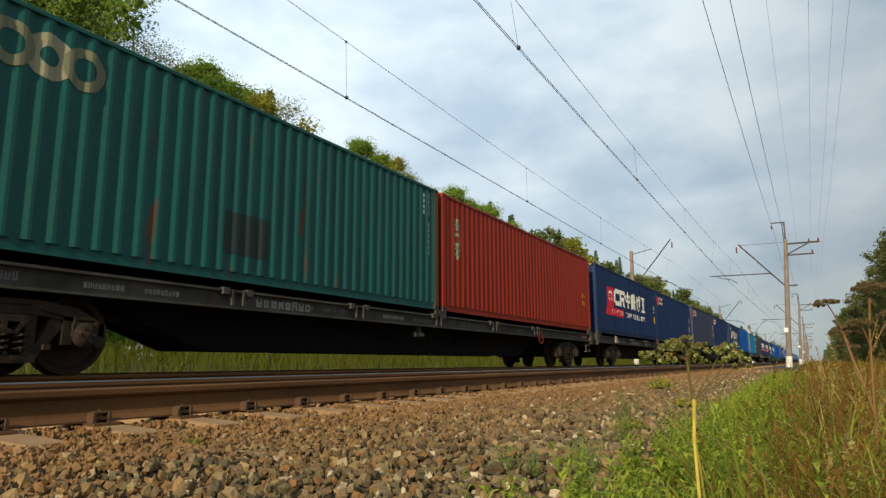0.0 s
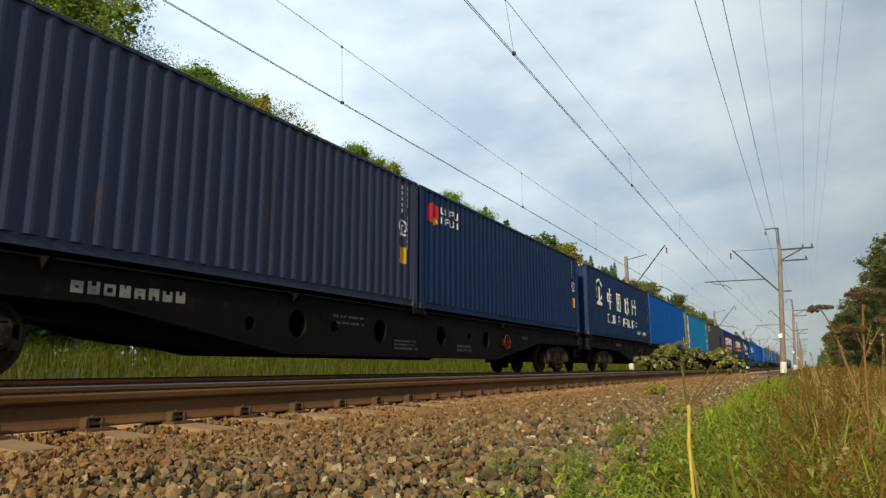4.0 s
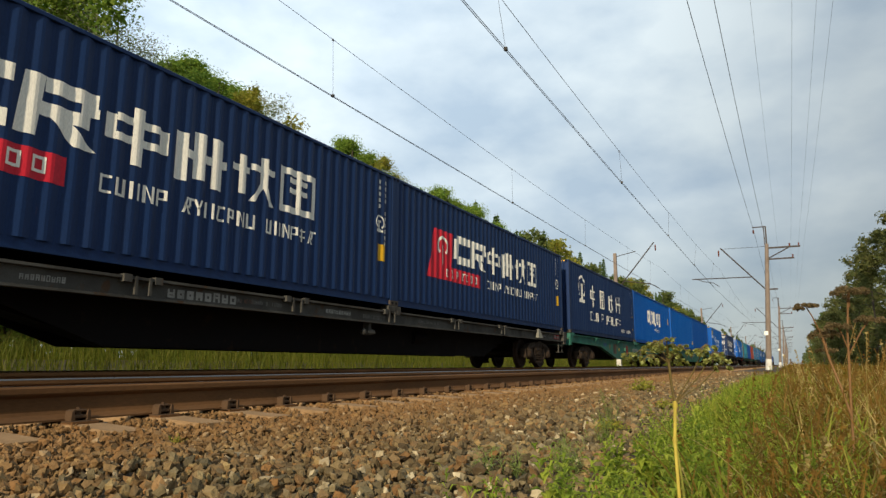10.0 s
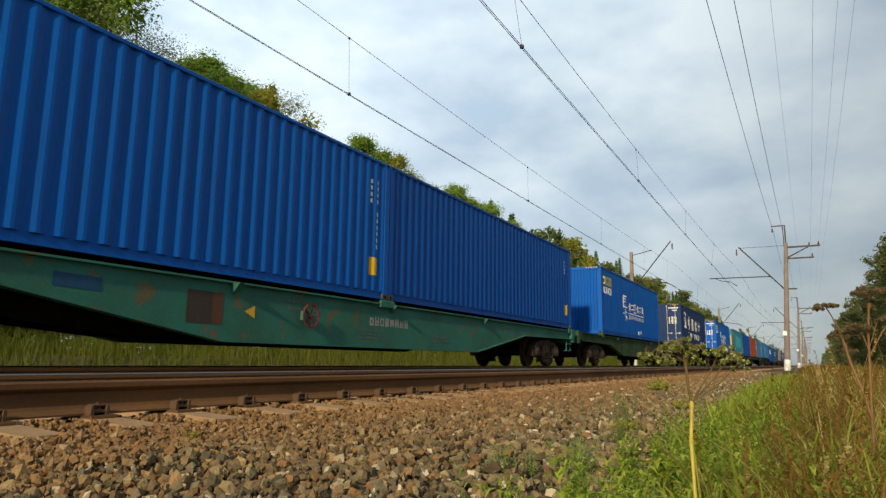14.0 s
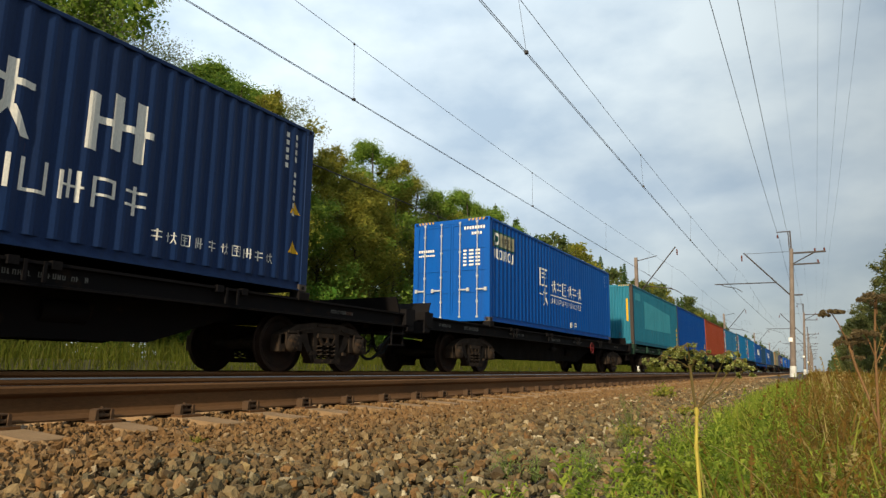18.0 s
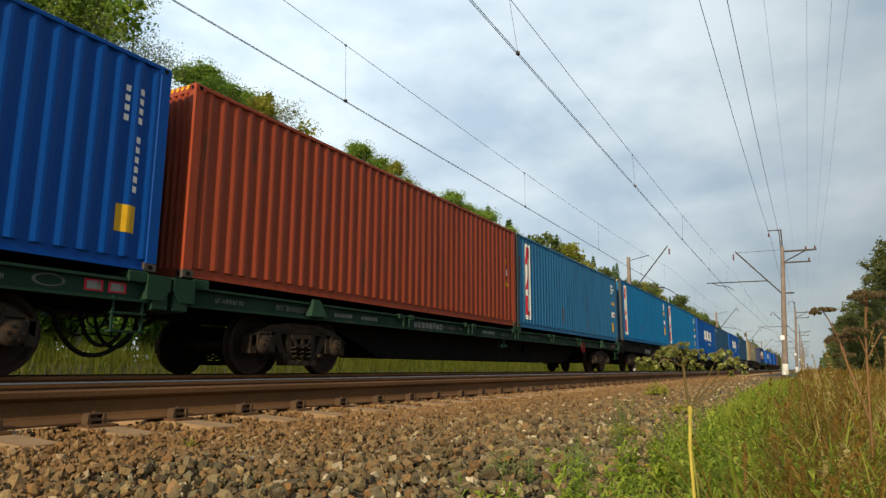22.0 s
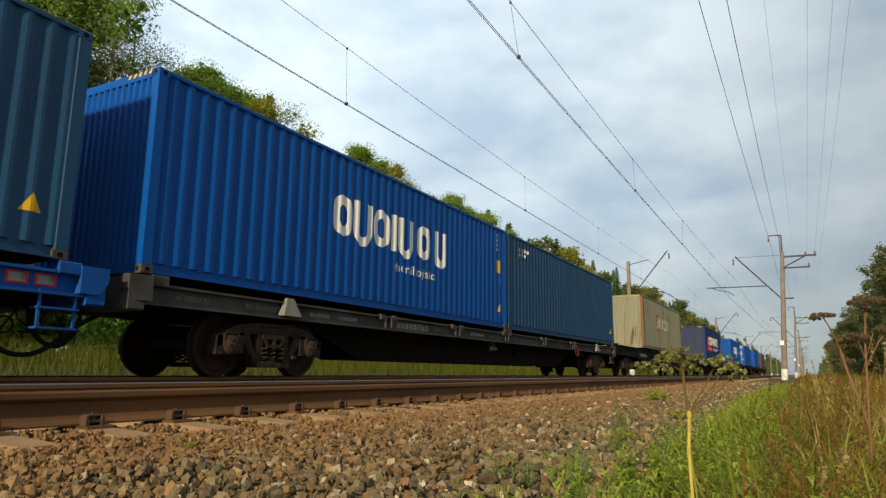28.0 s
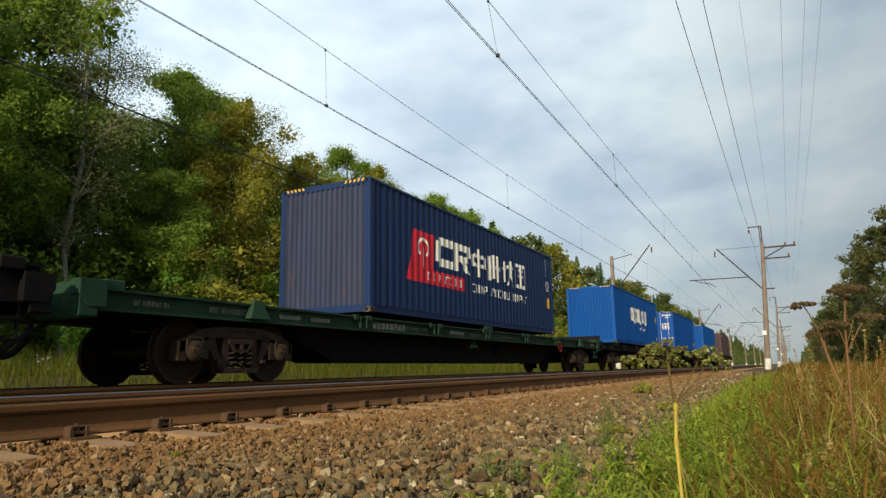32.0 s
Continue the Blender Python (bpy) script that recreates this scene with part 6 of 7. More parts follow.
def far_mast(y):
    m = thing("line_mast", "square concrete line mast behind the train", "mast", "line masts", (0, y, 0))
    x = -12.4
    part("pole", Shape().tube((x, 0, -0.4), (x, 0, 9.3), 0.24, 4, 0.17), MAST, m, "concrete pole")
    part("limewash_foot", Shape().tube((x, 0, -0.3), (x, 0, 0.7), 0.25, 4, 0.245), LIME, m, "limewashed foot")
    part("cantilever", Shape().tube((x, 0, 6.1), (-9.2, 0, 10.0), 0.05, 8), IRON, m, "slanting steel tube", True)
    part("tie_rod", Shape().tube((x, 0, 9.0), (-10.7, 0, 9.35), 0.03, 6), IRON, m)
    part("registration_arm", Shape().tube((-11.6, 0, 6.9), (-9.6, 0, 6.6), 0.04, 8).path([(-9.9, 0, 6.62), (-9.3, 0, 6.45), (-8.9, 0, 6.15)], 0.025), IRON, m, "horizontal steel tube", True)
    part("hanger", Shape().lathe([(-0.25, 0.02), (-0.2, 0.08), (-0.12, 0.03), (-0.05, 0.08), (0.03, 0.03), (0.1, 0.08), (0.25, 0.02)], 10, "z", (-9.1, 0, 9.55)), CERAMIC, m, "insulator string", True)
    return m


def overhead():
    near_mast(MASTY, True)
    far_mast(MASTY)
    a, b = [o for o in scene.objects if o.name.startswith("line_mast") and o.parent is None]
    for k in range(2, 9):
        y = MASTY + SPAN * (k - 1)
        copy_thing(a, pose(0, y, 0))
        copy_thing(b, pose(0, y, 0))
    ends = [MASTY + SPAN * (k - 1) for k in range(-1, 10)]

    def hung(x, za, sag, r, name, label, twin=0.0, sway=0.0):
        w = thing(name, label, "overhead wire", "overhead wires")
        s = Shape()
        for i, (p, q) in enumerate(zip(ends, ends[1:])):
            steps = 12 if q < 250 else 4
            pts = []
            for j in range(steps + 1):
                u = j / steps
                zig = sway * ((-1) ** i) * (1 - 2 * u)
                pts.append(Vector((x + zig, p + (q - p) * u, za - 4 * sag * u * (1 - u))))
            for d in ((-twin, twin) if twin else (0.0,)):
                s.path([v + Vector((d, 0, 0)) for v in pts], r, 5)
        part("strand", s, WIRE, w)
        return w

    for cx, z0, zm, sag, name in ((-4.37, 5.87, 7.46, 0.6, "near"), (-8.84, 6.16, 7.92, 0.5, "far")):
        hung(cx, z0, 0.06, 0.0065, "contact_wire", "pair of thin contact wires over the track", 0.016, -0.34 if name == "near" else -0.12)
        m = hung(cx, zm, sag, 0.0065, "messenger_wire", "sagging messenger wire with upright droppers")
        for k in range(-1, 5):
            for d in (-50.45, -44.45, -34.4, -24.6, -14.6, -4.5) if name == "near" else (-49.6, -43.6, -32.4, -22.2, -12.0, -4.0):
                y = MASTY + SPAN * k + d + (6 if k > 0 else 0) * 0
                u = ((y - ends[0]) % SPAN) / SPAN
                i = int((y - ends[0]) // SPAN)
                zig = (-0.34 if name == "near" else -0.12) * ((-1) ** i) * (1 - 2 * u)
                top, bot = zm - 4 * sag * u * (1 - u), z0 - 4 * 0.06 * u * (1 - u)
                dr = Shape().tube((cx, y, top), (cx + zig, y, bot), 0.004, 5).box(cx + zig - 0.03, cx + zig + 0.03, y - 0.03, y + 0.03, bot - 0.015, bot + 0.045).box(cx - 0.015, cx + 0.015, y - 0.02, y + 0.02, top - 0.03, top + 0.02)
                part("dropper", dr, WIRE, m)
    hung(-1.69, 10.05, 0.55, 0.010, "feeder_wire", "dark feeder wire on the mast tops")
    hung(-1.05, 10.0, 0.55, 0.010, "feeder_wire", "dark feeder wire on the mast tops")
    hung(-13.0, 6.35, 0.18, 0.02, "feeder_wire", "dark cable on the masts behind the train")
    for x, z in ((-0.2, 9.05), (0.62, 8.3), (1.2, 9.1), (1.55, 9.1)):
        hung(x, z, 0.45, 0.0030, "line_wire", "thin grey wire on the mast arms")


overhead()


# ---- trees ----
def leaves(s, centre, size, count, leaf, rnd, hang=0.0):
    """Scatters leaf quads in a lumpy clump."""
    for _ in range(count):
        d = Vector((rnd.gauss(0, 1), rnd.gauss(0, 1), rnd.gauss(0, 1)))
        d = d.normalized() * (rnd.random() ** 0.45)
        p = Vector((centre[0] + d.x * size[0], centre[1] + d.y * size[1], centre[2] + d.z * size[2] - hang * rnd.random()))
        a = Vector((rnd.uniform(-1, 1), rnd.uniform(-1, 1), rnd.uniform(-0.7, 0.7))).normalized()
        b = a.cross(Vector((rnd.uniform(-1, 1), rnd.uniform(-1, 1), rnd.uniform(-1, 1)))).normalized()
        k = leaf * rnd.uniform(0.6, 1.3)
        n = len(s.v)
        s.v += [tuple(p - a * k), tuple(p - b * k * 0.5), tuple(p + a * k), tuple(p + b * k * 0.5)]
        s.f.append((n, n + 1, n + 2, n + 3))


def limb(s, a, b, r, rnd, bends=3, sway=0.06):
    pts = [Vector(a)]
    for i in range(1, bends + 1):
        p = Vector(a).lerp(Vector(b), i / bends)
        if i < bends:
            p += Vector((rnd.uniform(-1, 1), rnd.uniform(-1, 1), rnd.uniform(-0.5, 0.5))) * (Vector(b) - Vector(a)).length * sway
        pts.append(p)
    for i, (p, q) in enumerate(zip(pts, pts[1:])):
        s.tube(p, q, r * (1 - i / bends * 0.75), 6, r * (1 - (i + 1) / bends * 0.75))
    return pts


def broadleaf(kind, high, wide, leafmat, barkmat, seed, label, open_=0.0, low=0.12, leaf=0.13, count=6500, hang=0.0, lean=0.0, core=0.10, limbs=26):
    """Trunk with limbs and a crown of leaf clumps along the limbs."""
    rnd = random.Random(seed)
    t = thing(kind, label, "tree", "trees of the forest edge")
    wood, crown = Shape(), Shape()
    top = Vector((lean * high, rnd.uniform(-0.04, 0.04) * high, high * 0.97))
    limb(wood, (0, 0, -0.5), top, (0.0085 if kind == "birch_tree" else 0.012) * high, rnd, 6, 0.012)
    tips = []
    k = limbs
    for i in range(k):
        u = low + (0.98 - low) * (i + rnd.random()) / k
        base = Vector((0, 0, 0)).lerp(top, u)
        ang = rnd.uniform(0, 2 * math.pi)
        v = (u - low) / (0.99 - low)
        span = wide * (0.45 + 0.55 * min(1.0, v / 0.3)) * math.sqrt(max(0.02, 1 - v ** 2.6)) * rnd.uniform(0.6, 1.15)
        tip = base + Vector((math.cos(ang) * span, math.sin(ang) * span, span * rnd.uniform(0.25, 0.75)))
        limb(wood, base - Vector((0, 0, 0.3)), tip, 0.0034 * high * (1.1 - u) + 0.008, rnd, 3)
        for q in (0.45, 0.72, 1.0):
            tips.append((base.lerp(tip, q) + Vector((rnd.uniform(-.4, .4), rnd.uniform(-.4, .4), rnd.uniform(-.2, .4))), 0.55 + 0.5 * span / wide))
    tips.append((top, 0.7))
    each = count / len(tips)
    for p, r in tips:
        if rnd.random() < open_:
            continue
        leaves(crown, p, (r * 1.15, r * 1.15, r * 0.9), int(each * rnd.uniform(0.6, 1.4)), leaf, rnd, hang)
        if core:
            leaves(crown, p, (r * 0.6, r * 0.6, r * 0.5), int(each * core), leaf * 2.4, rnd, hang * 0.5)
    part("trunk", wood, barkmat, t, "", True)
    part("crown", crown, leafmat, t, "crown of small leaves")
    return t


def spruce(high, wide, seed):
    rnd = random.Random(seed)
    t = thing("spruce_tree", "dark green pointed spruce in the forest edge", "tree", "trees of the forest edge")
    wood, crown = Shape(), Shape()
    wood.tube((0, 0, -0.5), (0, 0, high), 0.012 * high, 8, 0.02)
    z = high * 0.06
    while z < high * 0.99:
        u = z / high
        n = 7
        for i in range(n):
            a = 2 * math.pi * (i + rnd.random() * 0.8) / n
            r = wide * (1 - u) ** 0.95 * rnd.uniform(0.7, 1.1) + 0.03
            tip = Vector((math.cos(a) * r, math.sin(a) * r, z - 0.22 * r))
            wood.tube((0, 0, z), tip, 0.02, 4, 0.006)
            k = 0.18 + 0.82 * (1 - u)
            for q in np.linspace(0.2, 1.0, 4 if u < 0.8 else 2):
                p = Vector((0, 0, z)).lerp(tip, float(q))
                leaves(crown, p, (0.36 * k, 0.36 * k, 0.22 * k + 0.04), 15, 0.07 + 0.05 * k, rnd, 0.3 * k)
        z += 0.42 - 0.16 * u
    part("trunk", wood, BARK, t)
    part("crown", crown, LEAF_DARK, t, "dense dark needles")
    return t


def bush(seed, mat, high, wide, label):
    rnd = random.Random(seed)
    t = thing("bush", label, "bush", "bushes at the forest edge")
    wood, crown = Shape(), Shape()
    for i in range(9):
        a = rnd.uniform(0, 2 * math.pi)
        tip = Vector((math.cos(a) * wide * rnd.uniform(0.3, 0.9), math.sin(a) * wide * rnd.uniform(0.3, 0.9), high * rnd.uniform(0.5, 1.0)))
        limb(wood, (0, 0, -0.3), tip, 0.03, rnd, 3)
        for q in (0.35, 0.7, 1.0):
            leaves(crown, tip * q, (0.65, 0.65, 0.5), 90, 0.075, rnd)
            leaves(crown, tip * q, (0.35, 0.35, 0.3), 14, 0.17, rnd)
    part("stem", wood, BARK, t)
    part("crown", crown, mat, t, "crown of small leaves")
    return t


def forest():
    kinds = {
        "aspen": broadleaf("aspen_tree", 14.0, 3.2, LEAF_GREEN, BARK, 11, "tall aspen with dark green leaves in the forest edge", 0.03, 0.06, 0.056, 32000, 0.0, 0.0, 0.34, 40),
        "birch": broadleaf("birch_tree", 15.0, 2.7, LEAF_GREY, BIRCH, 12, "tall pale birch with thin greyish leaves", 0.12, 0.30, 0.046, 19000, 0.6, 0.02, 0.0, 36),
        "alder": broadleaf("alder_tree", 13.5, 3.3, LEAF_OLIVE, BARK, 13, "alder with yellowing olive leaves in the forest edge", 0.02, 0.05, 0.052, 34000, 0.6, 0.0, 0.34, 40),
        "willow": broadleaf("willow_tree", 12.5, 2.8, LEAF_GREY, BARK, 14, "slender open willow with grey-green leaves", 0.15, 0.20, 0.048, 16000, 0.0, 0.03, 0.03, 34),
        "maple": broadleaf("maple_tree", 12.0, 3.5, LEAF_GREEN, BARK, 15, "full dark green broadleaf tree", 0.0, 0.04, 0.060, 30000, 0.0, 0.0, 0.34, 38),
        "spruce": spruce(14.5, 2.7, 16),
        "far_green": broadleaf("aspen_tree", 13.0, 3.4, LEAF_FAR, BARK, 17, "dark green broadleaf tree farther along the forest edge", 0.0, 0.02, 0.20, 2700, 0.0, 0.0, 0.12, 16),
        "far_oak": broadleaf("oak_tree", 13.0, 3.6, LEAF_BROWN, BARK, 19, "dark brownish-green oak beside the mast line", 0.0, 0.02, 0.16, 5000, 0.0, 0.0, 0.12, 20),
        "far_olive": broadleaf("alder_tree", 13.0, 3.3, LEAF_OLIVE, BARK, 18, "yellowing olive tree farther along the forest edge", 0.0, 0.02, 0.20, 2700, 0.3, 0.0, 0.12, 16),
    }
    tall = {"aspen": 14.0, "birch": 15.0, "alder": 13.5, "willow": 12.5, "maple": 12.0, "spruce": 14.5, "far_green": 13.0, "far_olive": 13.0, "far_oak": 13.0}
    cheap = {"aspen": "far_green", "maple": "far_green", "birch": "far_green", "alder": "far_olive", "willow": "far_olive", "spruce": "spruce"}
    used = set()

    def plant(kind, x, y, high, turn):
        if x > 0:
            kind = "far_oak"
        elif y > 60 or x < -27.5:
            kind = cheap[kind]
        base = kinds[kind]
        k = high / tall[kind]
        m = pose(x, y, lie(x, y), 0, 0, turn)
        if kind in used:
            o = copy_thing(base, m)
        else:
            used.add(kind)
            o = base
            o.matrix_basis = m
        o.scale = (k * RND.uniform(0.92, 1.08), k * RND.uniform(0.92, 1.08), k)

    front = [
        ("maple", -22.5, 3.5, 13.0), ("aspen", -24, 7.5, 15.0), ("alder", -20.5, 8.6, 6.8), ("aspen", -25.0, 11.4, 15.6), ("maple", -24.5, 13.4, 14.8), ("birch", -22.6, 14.4, 16.2),
        ("birch", -23.8, 16.0, 14.6), ("maple", -25.5, 16.2, 12.6), ("maple", -26.2, 18.2, 11.0), ("maple", -22.4, 11.2, 10.0), ("aspen", -24.8, 21.4, 14.4), ("alder", -22.6, 21.9, 13.0), ("maple", -21.6, 18.0, 8.0), ("aspen", -25.2, 23.2, 14.7),
        ("willow", -24.2, 25.0, 13.6), ("maple", -21.8, 24.6, 8.6), ("alder", -23.6, 27.8, 12.3), ("alder", -23.2, 30.8, 11.6), ("aspen", -24.0, 33.4, 14.3), ("alder", -24.2, 36.6, 13.9), ("willow", -24.5, 39.0, 13.4),
        ("maple", -23.6, 41.6, 12.6), ("alder", -24.6, 44.4, 13.0), ("aspen", -24.0, 46.8, 14.2), ("maple", -24.6, 48.8, 13.8), ("aspen", -24.2, 50.8, 13.4), ("spruce", -24.6, 53.6, 14.8), ("maple", -24.4, 56.4, 12.8), ("spruce", -24.6, 58.8, 14.6), ("spruce", -26, 61.5, 15.2),
    ]
    row = random.Random(5)
    y = 64.0
    while y < 215:
        front.append((row.choice(("aspen", "spruce", "spruce", "alder", "spruce", "maple")), -24 + row.uniform(-1.2, 1.0), y, row.uniform(13.2, 15.2) + 0.006 * (y - 60)))
        y += row.uniform(2.2, 3.4) + 0.012 * (y - 60)
    for i, (k, x, y, h) in enumerate(front):
        plant(k, x, y, h, i * 77 % 360)
    back = random.Random(3)
    for i in range(15):
        plant(("maple", "alder")[i % 3 == 1], -28.0 - back.random(), -6 + i * 4.4 + back.uniform(-1, 1), back.uniform(12.0, 13.4), i * 37)
    for i in range(15):
        plant(back.choice(("maple", "aspen", "alder", "maple")), -31 - back.random() * 4, -12 + i * 7.2 + back.uniform(-1.5, 1.5), back.uniform(11.0, 13.2), i * 51)
    for i, (k, x, y, h) in enumerate((("alder", 9.6, 56, 11.0), ("maple", 9.4, 66, 13.5), ("aspen", 9.0, 76, 13.5), ("maple", 8.6, 87, 12.8), ("aspen", 8.2, 99, 12.2), ("alder", 7.8, 112, 11.6), ("maple", 7.4, 127, 11.0),
                                      ("aspen", 7.2, 144, 10.6), ("maple", 7.2, 164, 10.6), ("alder", 7.4, 188, 10.8), ("maple", 8.0, 214, 11.5), ("aspen", 12.5, 140, 13.0), ("alder", 12, 118, 13.5), ("maple", 18, 66, 14), ("aspen", 19, 80, 15), ("maple", 19, 95, 15), ("aspen", 9.5, 74, 5.0), ("maple", 9.0, 92, 4.5))):
        plant(k, x, y, h, i * 63)
    rnd = random.Random(9)
    b1 = bush(21, LEAF_BRIGHT, 3.2, 1.7, "bright green bush at the forest edge")
    b2 = bush(22, LEAF_OLIVE, 3.8, 1.8, "yellowing olive bush at the forest edge")
    first = {0: True, 1: True}
    for i in range(34):
        y = -5 + i * 3.1 + rnd.uniform(-1, 1)
        x = -18.6 - rnd.random() * 2.2
        k = 0 if rnd.random() < 0.55 else 1
        base = (b1, b2)[k]
        m = pose(x, y, lie(x, y), 0, 0, rnd.uniform(0, 360))
        if first[k]:
            first[k] = False
            o = base
            o.matrix_basis = m
        else:
            o = copy_thing(base, m)
        q = rnd.uniform(0.7, 1.5)
        o.scale = (q, q, q)
    # undergrowth between the trunks
    u = Shape()
    for i in range(420):
        y = -14 + 130 * (i / 420) ** 1.2 + rnd.uniform(-1, 1)
        x = -20.8 - 6.5 * rnd.random()
        leaves(u, (x, y, lie(x, y) + rnd.uniform(0.2, 4.2)), (1.5, 1.5, 1.2), 130, 0.12, rnd)
    for i in range(230):
        y = -20 + 160 * i / 230 + rnd.uniform(-1, 1)
        x = -27 - 9 * rnd.random()
        leaves(u, (x, y, lie(x, y) + rnd.uniform(0.1, 2.6)), (1.8, 1.8, 1.2), 60, 0.26, rnd)
    single("undergrowth", u, LEAF_GREEN, "dense leafy undergrowth between the trunks", "undergrowth", kind="stuff")
    # distant woods on both sides
    s = Shape()
    for i in range(150):
        x, y, h = -38 - 8 * rnd.random(), -25 + 1.5 * i + rnd.uniform(-1, 1), rnd.uniform(9.0, 11.5)
        for k in range(7):
            leaves(s, (x, y, 0.4 + h * k / 7), (1.9, 1.9, 1.2), 16, 0.6, rnd)
    for i in range(320):
        side = rnd.random() < 0.6
        y = 200 + 900 * rnd.random() ** 1.4
        x = -24 - 16 * rnd.random() if side else 8 + 0.008 * (y - 200) + 14 * rnd.random()
        h = rnd.uniform(12.5, 16.5)
        for k in range(9):
            u = k / 8
            leaves(s, (x + rnd.uniform(-1, 1), y + rnd.uniform(-1, 1), h * (0.1 + 0.9 * u)), (2.6 * (1.05 - u) + 0.4, 2.6 * (1.05 - u) + 0.4, 1.2), 22, 0.55, rnd)
    single("distant_woods", s, LEAF_FAR, "distant mixed woods along the railway", "woods", kind="stuff")


forest()


# ---- ballast stones ----
def stone_shape(rnd, r):
    """An angular crushed stone."""
    base = [(1, 0, 0), (-1, 0, 0), (0, 1, 0), (0, -1, 0), (0, 0, 1), (0, 0, -1)]
    f0 = [(0, 2, 4), (2, 1, 4), (1, 3, 4), (3, 0, 4), (2, 0, 5), (1, 2, 5), (3, 1, 5), (0, 3, 5)]
    v = [Vector(p) for p in base]
    f = list(f0)
    for a, b, c in ((0, 2, 4), (1, 3, 4), (2, 1, 4), (3, 0, 4)):
        m = (v[a] + v[b] + v[c]).normalized()
        v.append(m)
        k = len(v) - 1
        f.remove((a, b, c))
        f += [(a, b, k), (b, c, k), (c, a, k)]
    sx, sy, sz = rnd.uniform(0.8, 1.3), rnd.uniform(0.65, 1.1), rnd.uniform(0.5, 0.85)
    q = Euler((rnd.uniform(0, 6), rnd.uniform(0, 6), rnd.uniform(0, 6))).to_matrix()
    out = []
    for p in v:
        p = p * rnd.uniform(0.7, 1.12)
        out.append(q @ Vector((p.x * sx * r, p.y * sy * r, p.z * sz * r)))
    return out, f


def stones():
    rnd = random.Random(31)
    kit = [stone_shape(rnd, 1.0) for _ in range(24)]
    rest = Shape()
    meshes = []
    for v, f in kit[:12]:
        me = bpy.data.meshes.new("stone")
        me.from_pydata([tuple(p * 0.028) for p in v], [], f)
        me.materials.append(STONE_ONE)
        meshes.append(me)
    near = 0
    y = 0.25
    while y < 34.0:
        step = 0.026 if y < 3.6 else 0.036 if y < 10 else 0.06 if y < 18 else 0.085
        size = 0.68 if y < 3.6 else 0.88 if y < 10 else 1.3 if y < 18 else 1.8
        left = -0.35 - 0.35 * noise.noise((0.0, y * 0.8, 9.0))
        lo = max(-3.47, -2.4 * y - 0.3)
        x = lo
        while x < left:
            if x > -0.95 and rnd.random() < (x + 0.95) / 0.8:
                x += step
                continue
            px, py = x + rnd.uniform(-0.5, 0.5) * step, y + rnd.uniform(-0.5, 0.5) * step
            off = abs(((py - Y0 + PITCH / 2) % PITCH) - PITCH / 2)
            on = off < 0.115 and px < NEAR + 1.30 + 0.06 * noise.noise((py * 3.0, 7.0, 1.0))
            if on and (off < 0.10 or rnd.random() < 0.7) and rnd.random() < 0.985:
                x += step
                continue
            edge = min(1.0, (-0.3 - px) / 0.7)
            z = -0.31 + 0.065 * max(0.0, edge) + 0.016 * noise.noise((px * 2.1, py * 2.1, 5.0)) + rnd.uniform(-0.020, 0.020) + (0.012 if px > NEAR + 1.35 else 0.008)
            if px < -3.15:
                z += 0.022
            k = 0.026 * size * rnd.choice((0.5, 0.65, 0.8, 0.95, 1.1, 1.3, 1.6)) * (0.8 if px < NEAR + 1.4 else 1.0)
            a = rnd.uniform(0, 6.28)
            ca, sa = math.cos(a), math.sin(a)
            if near < 300 and 1.2 < py < 2.6 and -2.1 < px < -0.9 and rnd.random() < 0.3:
                o = new("stone", rnd.choice(meshes))
                o.parent = BALLAST
                o.location, o.rotation_euler = (px, py, z + 0.008), (0, 0, a)
                q = k / 0.028
                o.scale = (q, q, q)
                near += 1
            else:
                v, f = rnd.choice(kit)
                n = len(rest.v)
                rest.v += [(px + (p.x * ca - p.y * sa) * k, py + (p.x * sa + p.y * ca) * k, z + p.z * k) for p in v]
                rest.f += [tuple(i + n for i in t) for t in f]
            x += step
        y += step
    for _ in range(2600):
        px, py = rnd.uniform(-3.35, -0.5), rnd.uniform(-5.0, 1.6)
        if px > -2.4 * py - 0.3 and py > 0.2:
            continue
        off = abs(((py - Y0 + PITCH / 2) % PITCH) - PITCH / 2)
        if off < 0.115 and px < NEAR + 1.3:
            continue
        v, f = rnd.choice(kit)
        k = rnd.uniform(0.035, 0.06)
        z = -0.31 + 0.065 * max(0.0, min(1.0, (-0.3 - px) / 0.7)) + 0.012
        n = len(rest.v)
        rest.v += [(px + p.x * k, py + p.y * k, z + p.z * k) for p in v]
        rest.f += [tuple(i + n for i in t) for t in f]
    for _ in range(3600):
        px, py = rnd.choice((rnd.uniform(-4.95, -3.64), rnd.uniform(-7.2, -5.3), rnd.uniform(-9.4, -8.1), rnd.uniform(-11.3, -9.8))), rnd.uniform(-4.0, 14.0)
        off = abs(((py - Y0 + PITCH / 2) % PITCH) - PITCH / 2)
        if off < 0.13 and not -7.2 < px < -5.8:
            continue
        v, f = rnd.choice(kit)
        k = rnd.uniform(0.04, 0.075)
        n = len(rest.v)
        rest.v += [(px + p.x * k, py + p.y * k, -0.236 + p.z * k) for p in v]
        rest.f += [tuple(i + n for i in t) for t in f]
    o = part("loose_stones", rest, STONES, BALLAST)
    o["kind"] = "stuff"


stones()


